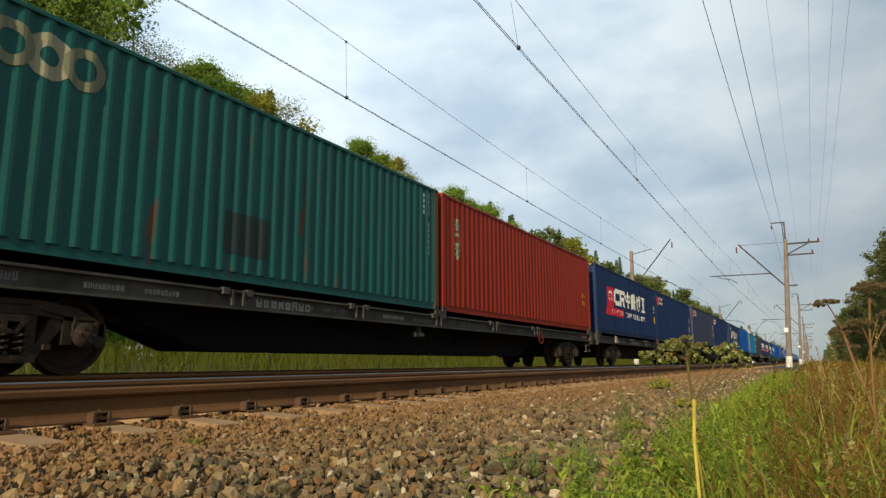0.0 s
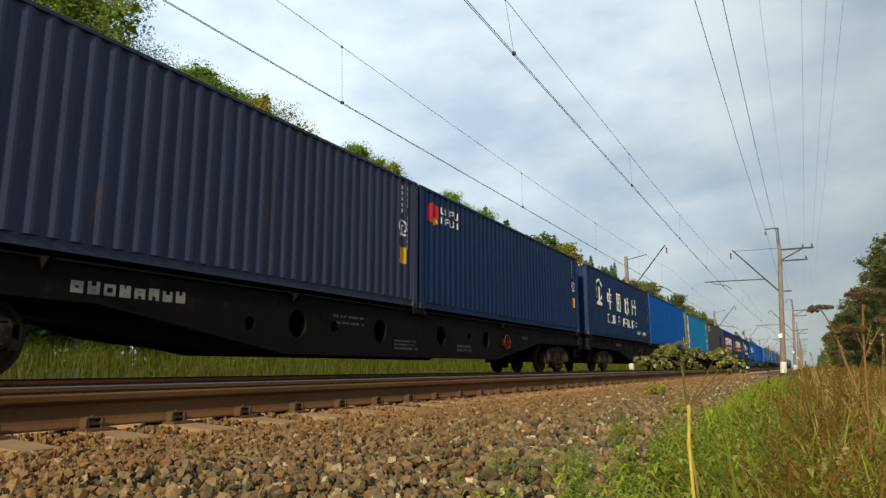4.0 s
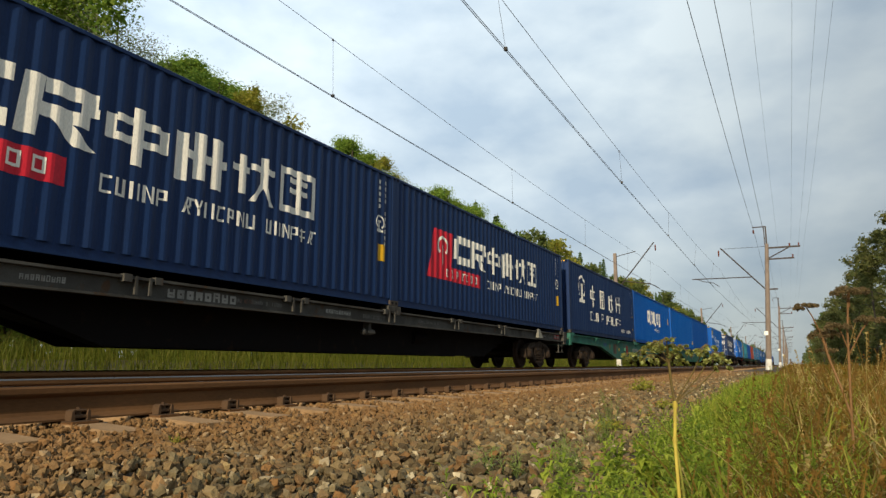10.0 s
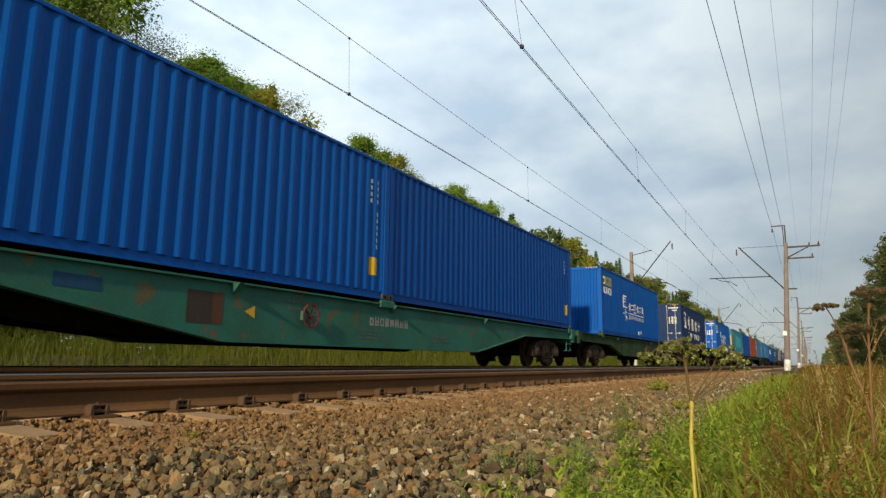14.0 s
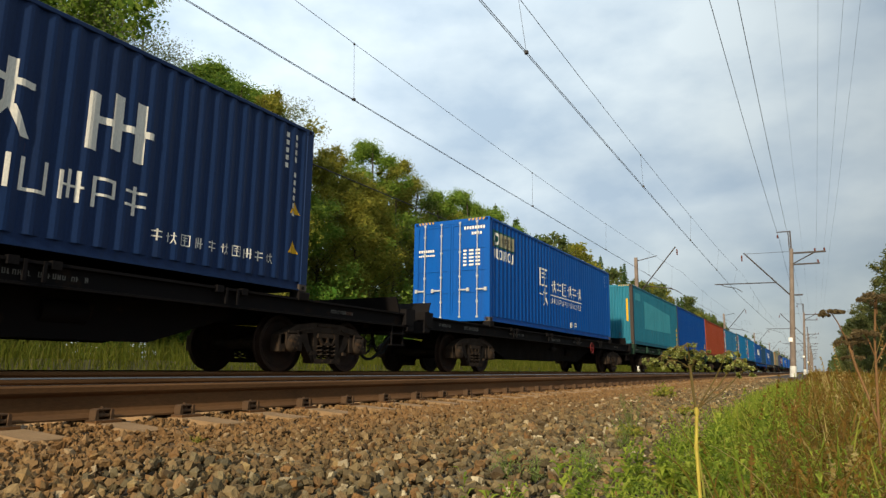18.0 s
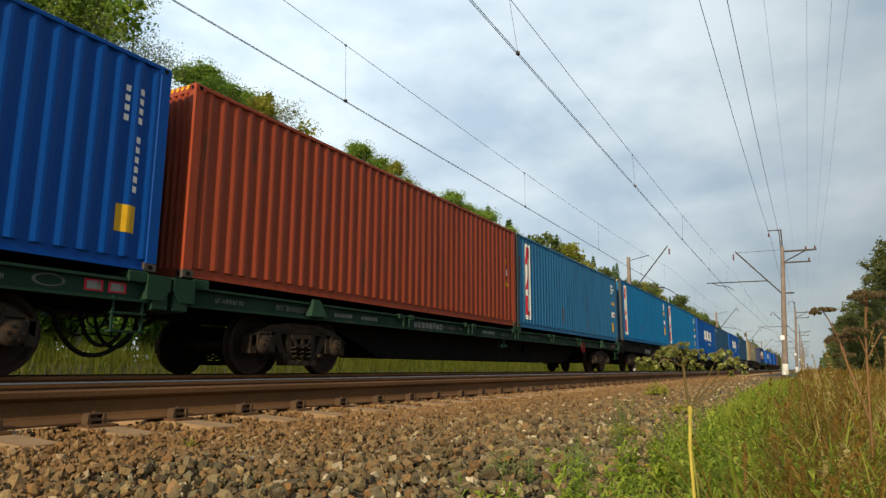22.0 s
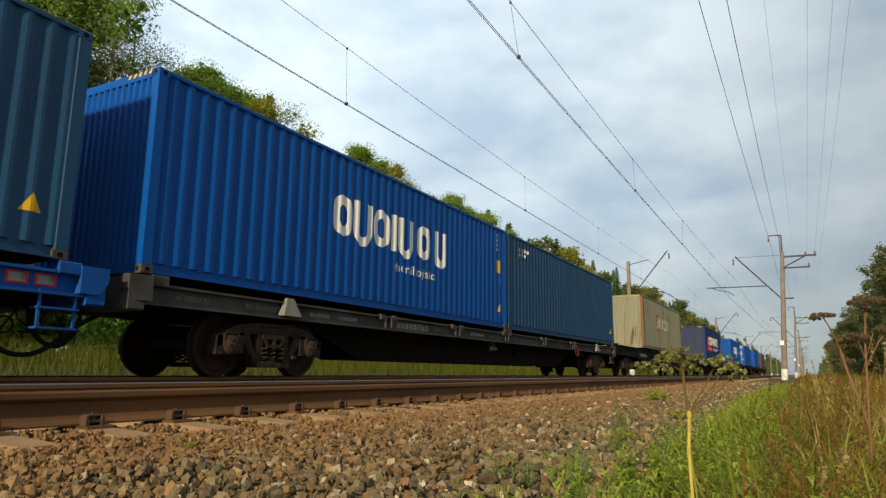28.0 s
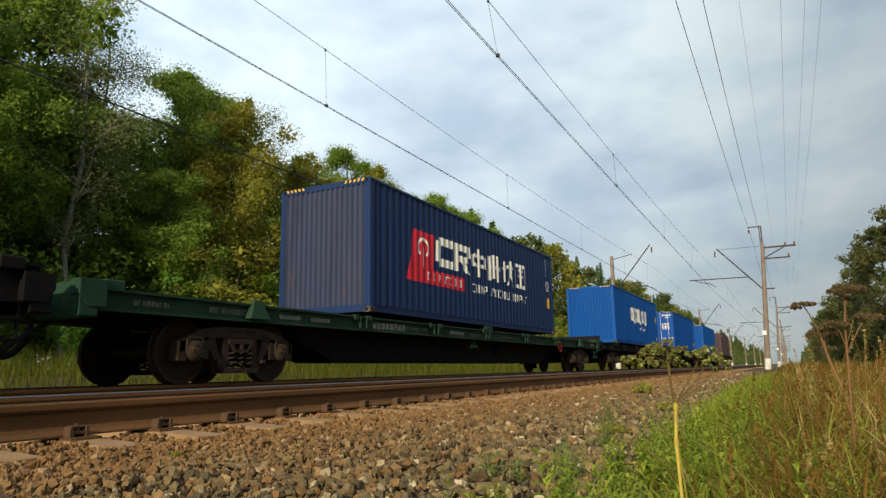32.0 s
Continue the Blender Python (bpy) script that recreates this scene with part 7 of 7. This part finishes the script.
# ---- grass and weeds ----
def blades(s, rnd, x, y, z, high, wide, lean, n=3):
    a = rnd.uniform(0, 2 * math.pi)
    dx, dy = math.cos(a), math.sin(a)
    b = rnd.uniform(0, 2 * math.pi)
    wx, wy = math.cos(b) * wide, math.sin(b) * wide
    k = len(s.v)
    for i in range(n):
        u = i / n
        bend = lean * high * u * u
        w = 1 - u * 0.75
        s.v += [(x + dx * bend - wx * w, y + dy * bend - wy * w, z + high * u), (x + dx * bend + wx * w, y + dy * bend + wy * w, z + high * u)]
    s.v.append((x + dx * lean * high, y + dy * lean * high, z + high * (1 - 0.25 * lean)))
    for i in range(n - 1):
        s.f.append((k + 2 * i, k + 2 * i + 1, k + 2 * i + 3, k + 2 * i + 2))
    s.f.append((k + 2 * n - 2, k + 2 * n - 1, k + 2 * n))


def ribbon(s, rnd, x, y, z, length, wide, curl, n=4, lean=None):
    """A blade that rises and bows over: curl is the turn from root to tip in radians."""
    a = rnd.uniform(0, 2 * math.pi) if lean is None else lean
    dx, dy = math.cos(a), math.sin(a)
    t = rnd.uniform(-0.9, 0.9)
    wx, wy = -math.sin(a + t) * wide, math.cos(a + t) * wide
    k = len(s.v)
    r, h, bow = 0.0, 0.0, rnd.uniform(0.02, 0.25)
    for i in range(n):
        w = 1.0 - 0.8 * (i / n) ** 1.6
        s.v += [(x + dx * r - wx * w, y + dy * r - wy * w, z + h), (x + dx * r + wx * w, y + dy * r + wy * w, z + h)]
        r += math.sin(bow) * length / n
        h += math.cos(bow) * length / n
        bow += curl / n
    s.v.append((x + dx * r, y + dy * r, z + h))
    for i in range(n - 1):
        s.f.append((k + 2 * i, k + 2 * i + 1, k + 2 * i + 3, k + 2 * i + 2))
    s.f.append((k + 2 * n - 2, k + 2 * n - 1, k + 2 * n))


def verge(y):
    """Where the stones give way to green at y."""
    return -0.62 - 0.5 * (1 - math.exp(-y / 9.0)) + 0.16 * noise.noise((0.0, y * 0.8, 9.0))


def grass():
    rnd = random.Random(41)
    green, dry, far = Shape(), Shape(), Shape()
    straw, red = Shape(), Shape()
    # short green blades along the edge of the stones
    for _ in range(9000):
        y = 0.85 + 26 * rnd.random() ** 2.0
        x = verge(y) + 0.16 + (0.62 + 0.04 * y) * rnd.random() ** 0.9
        if (x - verge(y)) < 0.35 * rnd.random() or noise.noise((x * 2.4, y * 2.0, 1.0)) < -0.12 or x * x + y * y < 0.75:
            continue
        u = min(1.0, max(0.15, (x - verge(y)) / 0.6))
        ribbon(green, rnd, x, y, lie(x, y) - 0.02, rnd.uniform(0.06, 0.20) * (0.45 + 0.75 * u), rnd.choice((0.0022, 0.0034, 0.005)) * (1 + y * 0.06), rnd.uniform(0.2, 1.8), 3)
    # tufts: brown and straw beyond the green strip, with dark gaps between them
    for _ in range(1350):
        y = 1.3 + 34 * rnd.random() ** 1.8
        x = -0.30 - 0.03 * y + (0.62 + 0.165 * y) * rnd.random() ** 0.85
        if x * x + y * y < 1.9:
            continue
        u = min(1.0, max(0.0, (x + 0.30 + 0.03 * y) / (0.28 + 0.05 * y)))
        d = noise.noise((x * 1.6, y * 0.9, 4.0))
        if d < -0.28 and y < 9:
            continue
        pick = rnd.random() * 0.68 + 0.55 * noise.noise((x * 1.7, y * 1.0, 8.0)) + 0.30 * u
        s = green if pick < 0.20 else dry if pick < 0.62 else red if pick < 0.86 else straw
        size = rnd.uniform(0.17, 0.40) * (0.4 + 0.6 * u) * (1.0 + 0.4 * d) * min(1.0, 0.55 + 0.12 * y)
        spread = rnd.uniform(0.012, 0.05)
        stiff = rnd.uniform(0.5, 2.0)
        for _ in range(int(rnd.uniform(12, 24) - 0.2 * y)):
            bx, by = x + rnd.gauss(0, spread), y + rnd.gauss(0, spread)
            ribbon(s, rnd, bx, by, lie(bx, by) - 0.02, size * rnd.uniform(0.45, 1.25), rnd.choice((0.0011, 0.0020, 0.0034, 0.0048)) * (1 + y * 0.07), stiff * rnd.uniform(0.3, 2.0), 5 if y < 6 else 3)
        if rnd.random() < (0.6 if s in (straw, red) else 0.15):
            for _ in range(rnd.randint(1, 2)):
                bx, by, h = x + rnd.gauss(0, 0.05), y + rnd.gauss(0, 0.05), size * rnd.uniform(1.0, 1.45)
                tx, ty = bx + rnd.uniform(-0.35, 0.35) * h, by + rnd.uniform(-0.35, 0.35) * h
                z = lie(bx, by)
                s.sweep([(bx, by, z), ((bx * 2 + tx) / 3, (by * 2 + ty) / 3, z + h * 0.6), (tx, ty, z + h)], 0.0011 * (1 + 0.08 * y), 3)
                for k in range(9):
                    q = 1 - 0.035 * k
                    c = (bx + (tx - bx) * q, by + (ty - by) * q, z + h * q)
                    leaves(s, c, (0.005, 0.005, 0.01), 3, 0.0055 * (1 + 0.1 * y), rnd)
    # a bright strip of taller grass between the stones and the dry growth
    for _ in range(4200):
        y = 4.2 + 13 * rnd.random() ** 1.2
        x = verge(y) + 0.30 + (0.16 + 0.016 * y) * rnd.random()
        if noise.noise((x * 2.0, y * 1.1, 14.0)) < -0.25:
            continue
        ribbon(green, rnd, x, y, lie(x, y) - 0.02, rnd.uniform(0.10, 0.27), rnd.choice((0.003, 0.005, 0.007)) * (1 + 0.05 * y), rnd.uniform(0.2, 1.5), 3)
    # long arching tufts close to the eye
    for _ in range(300):
        y = 1.5 + 4.2 * rnd.random() ** 1.3
        x = -0.16 - 0.02 * y + (0.75 + 0.14 * y) * rnd.random()
        if x * x + y * y < 2.2:
            continue
        s = rnd.choice((dry, dry, dry, red, green, green, straw))
        size, spread = rnd.uniform(0.20, 0.40), rnd.uniform(0.01, 0.03)
        way = rnd.uniform(0, 6.28)
        for _ in range(rnd.randint(8, 16)):
            bx, by = x + rnd.gauss(0, spread), y + rnd.gauss(0, spread)
            ribbon(s, rnd, bx, by, lie(bx, by) - 0.02, size * rnd.uniform(0.6, 1.25), rnd.uniform(0.0014, 0.0036), rnd.uniform(0.9, 2.5), 7, way + rnd.gauss(0, 0.9))
    # broad dead blades that bow over among the tufts
    for _ in range(420):
        y = 1.35 + 5.5 * rnd.random() ** 1.4
        x = -0.05 - 0.02 * y + (0.45 + 0.14 * y) * rnd.random()
        if x * x + y * y < 2.0:
            continue
        ribbon(straw, rnd, x, y, lie(x, y) - 0.02, rnd.uniform(0.24, 0.46), rnd.uniform(0.0022, 0.005), rnd.uniform(1.4, 3.0), 8)
    # fresh blades standing among the dead ones
    for _ in range(320):
        y = 1.25 + 6 * rnd.random() ** 1.5
        x = -0.25 + (0.7 + 0.14 * y) * rnd.random()
        if x * x + y * y < 1.7 or noise.noise((x * 2.1, y * 1.7, 6.0)) < -0.05:
            continue
        ribbon(green, rnd, x, y, lie(x, y) - 0.02, rnd.uniform(0.14, 0.34), rnd.uniform(0.0022, 0.0046), rnd.uniform(0.3, 1.6), 5)
    # coarser growth behind the eye and out to the side
    for _ in range(1500):
        x, y = -0.2 + 9 * rnd.random() ** 1.3, rnd.uniform(-7.0, 14.0)
        if x * x + y * y < 1.4 or (y > 1.3 and x < 0.32 + 0.135 * y):
            continue
        s = rnd.choice((green, dry, dry, red))
        size = rnd.uniform(0.15, 0.42)
        for _ in range(9):
            bx, by = x + rnd.gauss(0, 0.06), y + rnd.gauss(0, 0.06)
            ribbon(s, rnd, bx, by, lie(bx, by) - 0.02, size * rnd.uniform(0.5, 1.2), 0.005, rnd.uniform(0.3, 1.6), 3)
    single("straw_grass", straw, GRASS_STRAW, "pale straw-coloured dead grass in tufts", "grass", kind="stuff")
    single("reddish_grass", red, GRASS_RED, "reddish-brown seeding grass in tufts", "grass", kind="stuff")
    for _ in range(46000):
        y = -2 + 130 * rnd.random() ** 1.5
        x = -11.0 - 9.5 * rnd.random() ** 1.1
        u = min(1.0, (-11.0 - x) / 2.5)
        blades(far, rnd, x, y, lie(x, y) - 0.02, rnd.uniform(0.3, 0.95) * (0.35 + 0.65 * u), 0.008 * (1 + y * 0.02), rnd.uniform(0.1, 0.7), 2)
    for _ in range(12000):
        y = 30 + 350 * rnd.random() ** 1.6
        x = -0.4 + 12 * rnd.random()
        blades(dry, rnd, x, y, lie(x, y) - 0.02, rnd.uniform(0.3, 0.7), 0.02 + y * 0.0004, rnd.uniform(0.1, 0.7), 2)
    single("green_grass", green, GRASS_GREEN, "fresh green grass at the ballast edge", "grass", kind="stuff")
    single("dry_grass", dry, GRASS_DRY, "tall dry grass turning brown", "grass", kind="stuff")
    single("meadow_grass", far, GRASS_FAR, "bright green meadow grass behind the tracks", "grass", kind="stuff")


grass()


# ---- weeds beside the ballast ----
def umbel(s, stalk, top, spread, rays, rnd, leaf, droop=0.0, each=14, ray=0.0013):
    """Rays from one point, each with a small clump at its tip."""
    top = Vector(top)
    for i in range(rays):
        a = 2 * math.pi * (i + rnd.random() * 0.6) / rays
        r = spread * math.sqrt(rnd.uniform(0.15, 1.0))
        tip = top + Vector((math.cos(a) * r, math.sin(a) * r, spread * rnd.uniform(0.25, 0.5) - droop * r))
        stalk.tube(top, tip, ray, 4, ray * 0.6)
        leaves(s, tip, (spread * 0.17, spread * 0.17, spread * 0.15), each, leaf, rnd)


def bent(s, pts, r):
    for i, (a, b) in enumerate(zip(pts, pts[1:])):
        k = 1 - 0.5 * i / len(pts)
        s.tube(a, b, r * k, 8, r * (k - 0.5 / len(pts)))


def herb(s, rnd, x, y, h, broad, dense=110):
    """One upright plant with leaves all round its stem."""
    z = lie(x, y)
    lx, ly = rnd.uniform(-0.3, 0.3) * h, rnd.uniform(-0.3, 0.3) * h
    count = max(4, int(h * dense))
    for k in range(count):
        u = (k + 1) / count
        a = k * 2.4 + rnd.uniform(-0.4, 0.4)
        c = Vector((x + lx * u, y + ly * u, z + h * u))
        d = Vector((math.cos(a), math.sin(a), rnd.uniform(0.5, 1.6))).normalized()
        w = d.cross(Vector((0, 0, 1))).normalized() * broad * (1.3 - 0.7 * u)
        ln = rnd.uniform(0.035, 0.075) * (1.25 - u * 0.7)
        m, e = c + d * ln * 0.45 + Vector((0, 0, 0.004)), c + d * ln - Vector((0, 0, ln * 0.35))
        n = len(s.v)
        s.v += [tuple(c), tuple(m + w), tuple(e), tuple(m - w), tuple(m - Vector((0, 0, broad * 0.4)))]
        s.f += [(n, n + 1, n + 4), (n + 1, n + 2, n + 4), (n + 2, n + 3, n + 4), (n + 3, n, n + 4)]


def weeds():
    rnd = random.Random(77)
    p = thing("umbel_plant", "yellow-stalked umbel plant with drooping green fruit heads", "plant", "tall weeds")
    st, br, hd = Shape(), Shape(), Shape()
    y = 1.20
    foot, knee, neck = Vector((-0.172, y - 0.02, -0.33)), Vector((-0.1795, y, 0.058)), Vector((-0.186, y, 0.129))
    st.sweep([foot, Vector((-0.179, y - 0.01, -0.10)), Vector((-0.183, y, 0.0)), knee], 0.0029, 8)
    br.sweep([knee, knee.lerp(neck, 0.5) + Vector((-0.001, 0, 0)), neck], 0.0023, 6)
    for at in (Vector((-0.183, y, 0.0)), knee):
        st.lathe([(-0.007, 0.0029), (0, 0.0042), (0.007, 0.0028)], 8, "z", at)
    for hx, hz, sp, n in ((-0.256, 0.146, 0.020, 10), (-0.232, 0.152, 0.024, 12), (-0.207, 0.168, 0.026, 14), (-0.186, 0.172, 0.026, 14), (-0.165, 0.160, 0.022, 11), (-0.214, 0.143, 0.018, 8), (-0.176, 0.146, 0.018, 8),
                          (-0.124, 0.160, 0.024, 14), (-0.109, 0.148, 0.022, 12), (-0.100, 0.130, 0.016, 7)):
        node = Vector((hx, y + rnd.uniform(-0.02, 0.02), hz))
        right = hx > -0.15
        root = knee.lerp(neck, 0.05) if right else neck
        br.sweep([root, root.lerp(node, 0.55) + Vector((0, 0, -0.006 if right else 0.004)), node], 0.0011, 5)
        umbel(hd, br, node, sp, n, rnd, 0.0030, 1.3, 30, 0.0006)
    part("stalk", st, STALK, p, "jointed yellow stalk", True)
    part("upper_stalk", br, STALK_DARK, p, "thin dark upper stalk", True)
    part("fruit_head", hd, UMBEL_GREEN, p, "drooping yellow-green fruit heads")
    q = thing("umbel_plant", "withered brown umbel plant above the dry grass", "plant", "tall weeds")
    st, hd = Shape(), Shape()
    y = 1.95
    spine = [(0.112, y, -0.36), (0.121, y, -0.122), (0.124, y, 0.002), (0.133, y, 0.207), (0.143, y, 0.31)]
    bent(st, [Vector(v) for v in spine], 0.0038)
    fork = Vector((0.124, y, 0.0))
    st.sweep([fork, Vector((0.108, y, 0.07)), Vector((0.088, y, 0.14)), Vector((0.076, y, 0.20))], 0.0030, 6)
    for hx, hz, sp, n, root in ((0.082, 0.205, 0.040, 26, (0.086, y, 0.15)), (0.045, 0.275, 0.030, 18, (0.076, y, 0.20)), (0.112, 0.222, 0.032, 18, (0.132, y, 0.16)), (0.145, 0.31, 0.045, 26, (0.143, y, 0.27)),
                                (0.185, 0.24, 0.036, 20, (0.131, y, 0.15)), (0.085, 0.165, 0.024, 12, (0.095, y, 0.11))):
        node = Vector((hx, y + rnd.uniform(-0.03, 0.03), hz))
        root = Vector(root)
        st.sweep([root, root.lerp(node, 0.6) + Vector((0, 0, 0.006)), node], 0.0016, 5)
        umbel(hd, st, node, sp * 1.0, n, rnd, 0.0040, 0.5, 40, 0.0006)
    part("stalk", st, STALK_BROWN, q, "brown branching stalk", True)
    part("fruit_head", hd, UMBEL, q, "flat brown seed heads")
    for bx, by, h in ((0.42, 2.3, 0.55),):
        d = thing("dry_stem", "bare reddish-brown dead stem in the grass", "plant", "tall weeds")
        s = Shape()
        bent(s, [(bx, by, -0.36), (bx - 0.02, by, -0.36 + h * 0.5), (bx + 0.03, by, -0.36 + h)], 0.005)
        s.tube((bx - 0.015, by, -0.36 + h * 0.55), (bx - 0.10, by, -0.36 + h * 0.85), 0.003, 5, 0.001)
        part("stem", s, STALK_BROWN, d)
    # low broad-leaved herbs along the edge of the stones
    herbs, olive, feathery = Shape(), Shape(), Shape()
    for _ in range(2300):
        y = 0.95 + 7.5 * rnd.random() ** 1.8
        x = verge(y) + 0.13 + 0.13 * min(1.0, max(0.0, (y - 2.3) / 3.0)) + 0.58 * rnd.random()
        if x * x + y * y < 0.8 or noise.noise((x * 3.6, y * 3.0, 12.0)) < 0.03:
            continue
        herb(herbs, rnd, x, y, rnd.uniform(0.05, 0.20) * (1.0 + 0.9 * noise.noise((x * 2.2, y * 1.8, 31.0))), rnd.choice((0.0045, 0.0065, 0.012)))
    # fresh leafy plants in front of the dry growth
    for _ in range(330):
        y, x = rnd.uniform(1.3, 2.9), rnd.uniform(-0.25, 0.75)
        if x * x + y * y > 1.9 and noise.noise((x * 3.0, y * 2.6, 17.0)) > -0.12:
            herb(herbs, rnd, x, y, rnd.uniform(0.07, 0.20), rnd.choice((0.005, 0.008, 0.012)), 85)
    # low olive-brown plants that fill the ground under the dry grass
    for _ in range(2100):
        y = 1.5 + 16 * rnd.random() ** 1.7
        x = -0.18 - 0.022 * y + (0.60 + 0.165 * y) * rnd.random() ** 0.9
        if x * x + y * y < 2.1 or y < 1.8 + 0.8 * rnd.random() or noise.noise((x * 1.9, y * 1.3, 21.0)) < -0.22:
            continue
        k = 1 + 0.08 * y
        herb(olive, rnd, x, y, rnd.uniform(0.10, 0.30) * (0.75 + 0.5 * noise.noise((x * 1.3, y * 0.9, 2.0))), rnd.choice((0.003, 0.005, 0.008)) * k, 90 / k)
    # grey-green feathery plants standing in the stones
    for x, y, h in ((-0.95, 2.14, 0.09), (-0.86, 2.18, 0.11), (-0.76, 2.40, 0.15), (-0.70, 2.25, 0.16), (-0.90, 3.73, 0.24), (-0.84, 3.3, 0.16)):
        for _ in range(5):
            herb(feathery, rnd, x + rnd.gauss(0, 0.015), y + rnd.gauss(0, 0.02), h * rnd.uniform(0.6, 1.1), 0.003, 230)
    single("low_herbs", herbs, HERB, "low leafy green herbs at the ballast edge", "herbs", kind="stuff")
    single("olive_herbs", olive, HERB_OLIVE, "olive-brown withering plants under the dry grass", "herbs", kind="stuff")
    single("feathery_herbs", feathery, HERB_GREY, "grey-green feathery plants standing in the stones", "herbs", kind="stuff")
    # tufts growing in the stones
    for tx, ty, k in ((-1.72, 8.9, 1.0), (-2.35, 2.05, 0.16), (-0.88, 3.6, 0.4), (-0.9, 5.6, 0.5)):
        t = thing("weed_tuft", "small green weed growing in the ballast", "weed", "weeds in the ballast")
        s = Shape()
        for _ in range(70):
            leaves(s, (tx + rnd.gauss(0, 0.10) * k, ty + rnd.gauss(0, 0.10) * k, -0.21 + abs(rnd.gauss(0, 0.07)) * k), (0.03 * k, 0.03 * k, 0.03 * k), 4, 0.022 * k, rnd)
        part("leaves", s, LEAF_OLIVE, t)
    for fx, fy, fz in ((-0.19, 1.52, -0.20), (-0.16, 1.36, -0.24), (-0.5, 2.4, -0.2), (0.03, 1.75, -0.2)):
        f = thing("yellow_flower", "small yellow flower in the grass", "flower", "wild flowers")
        part("stem", Shape().tube((fx, fy, -0.34), (fx, fy, fz), 0.0018, 5), STALK, f)
        h = Shape()
        for i in range(12):
            a = 2 * math.pi * i / 12
            h.add([(fx, fy, fz), (fx + 0.013 * math.cos(a - 0.2), fy + 0.013 * math.sin(a - 0.2), fz + 0.004), (fx + 0.018 * math.cos(a), fy + 0.018 * math.sin(a), fz + 0.002), (fx + 0.013 * math.cos(a + 0.2), fy + 0.013 * math.sin(a + 0.2), fz + 0.004)], [(0, 1, 2, 3)])
        part("petals", h, YELLOW_PETAL, f)


weeds()


# ---- all that moves ----
def motions():
    times = [2.0 * i for i in range(17)]
    for c, s, top in CARGO:
        walk(c, [(t, pose(FAR, s - travel(t), top)) for t in times])
    turns = [i / FPS for i in range(32 * FPS + 1)]
    for w, s, sets in WAGONS:
        walk(w, [(t, pose(FAR, s - travel(t), 0)) for t in times])
        for a in sets:
            y = a.location.y
            walk(a, [(t, pose(0, y, WHEEL, math.degrees(travel(t) / WHEEL) % 360)) for t in turns])


motions()
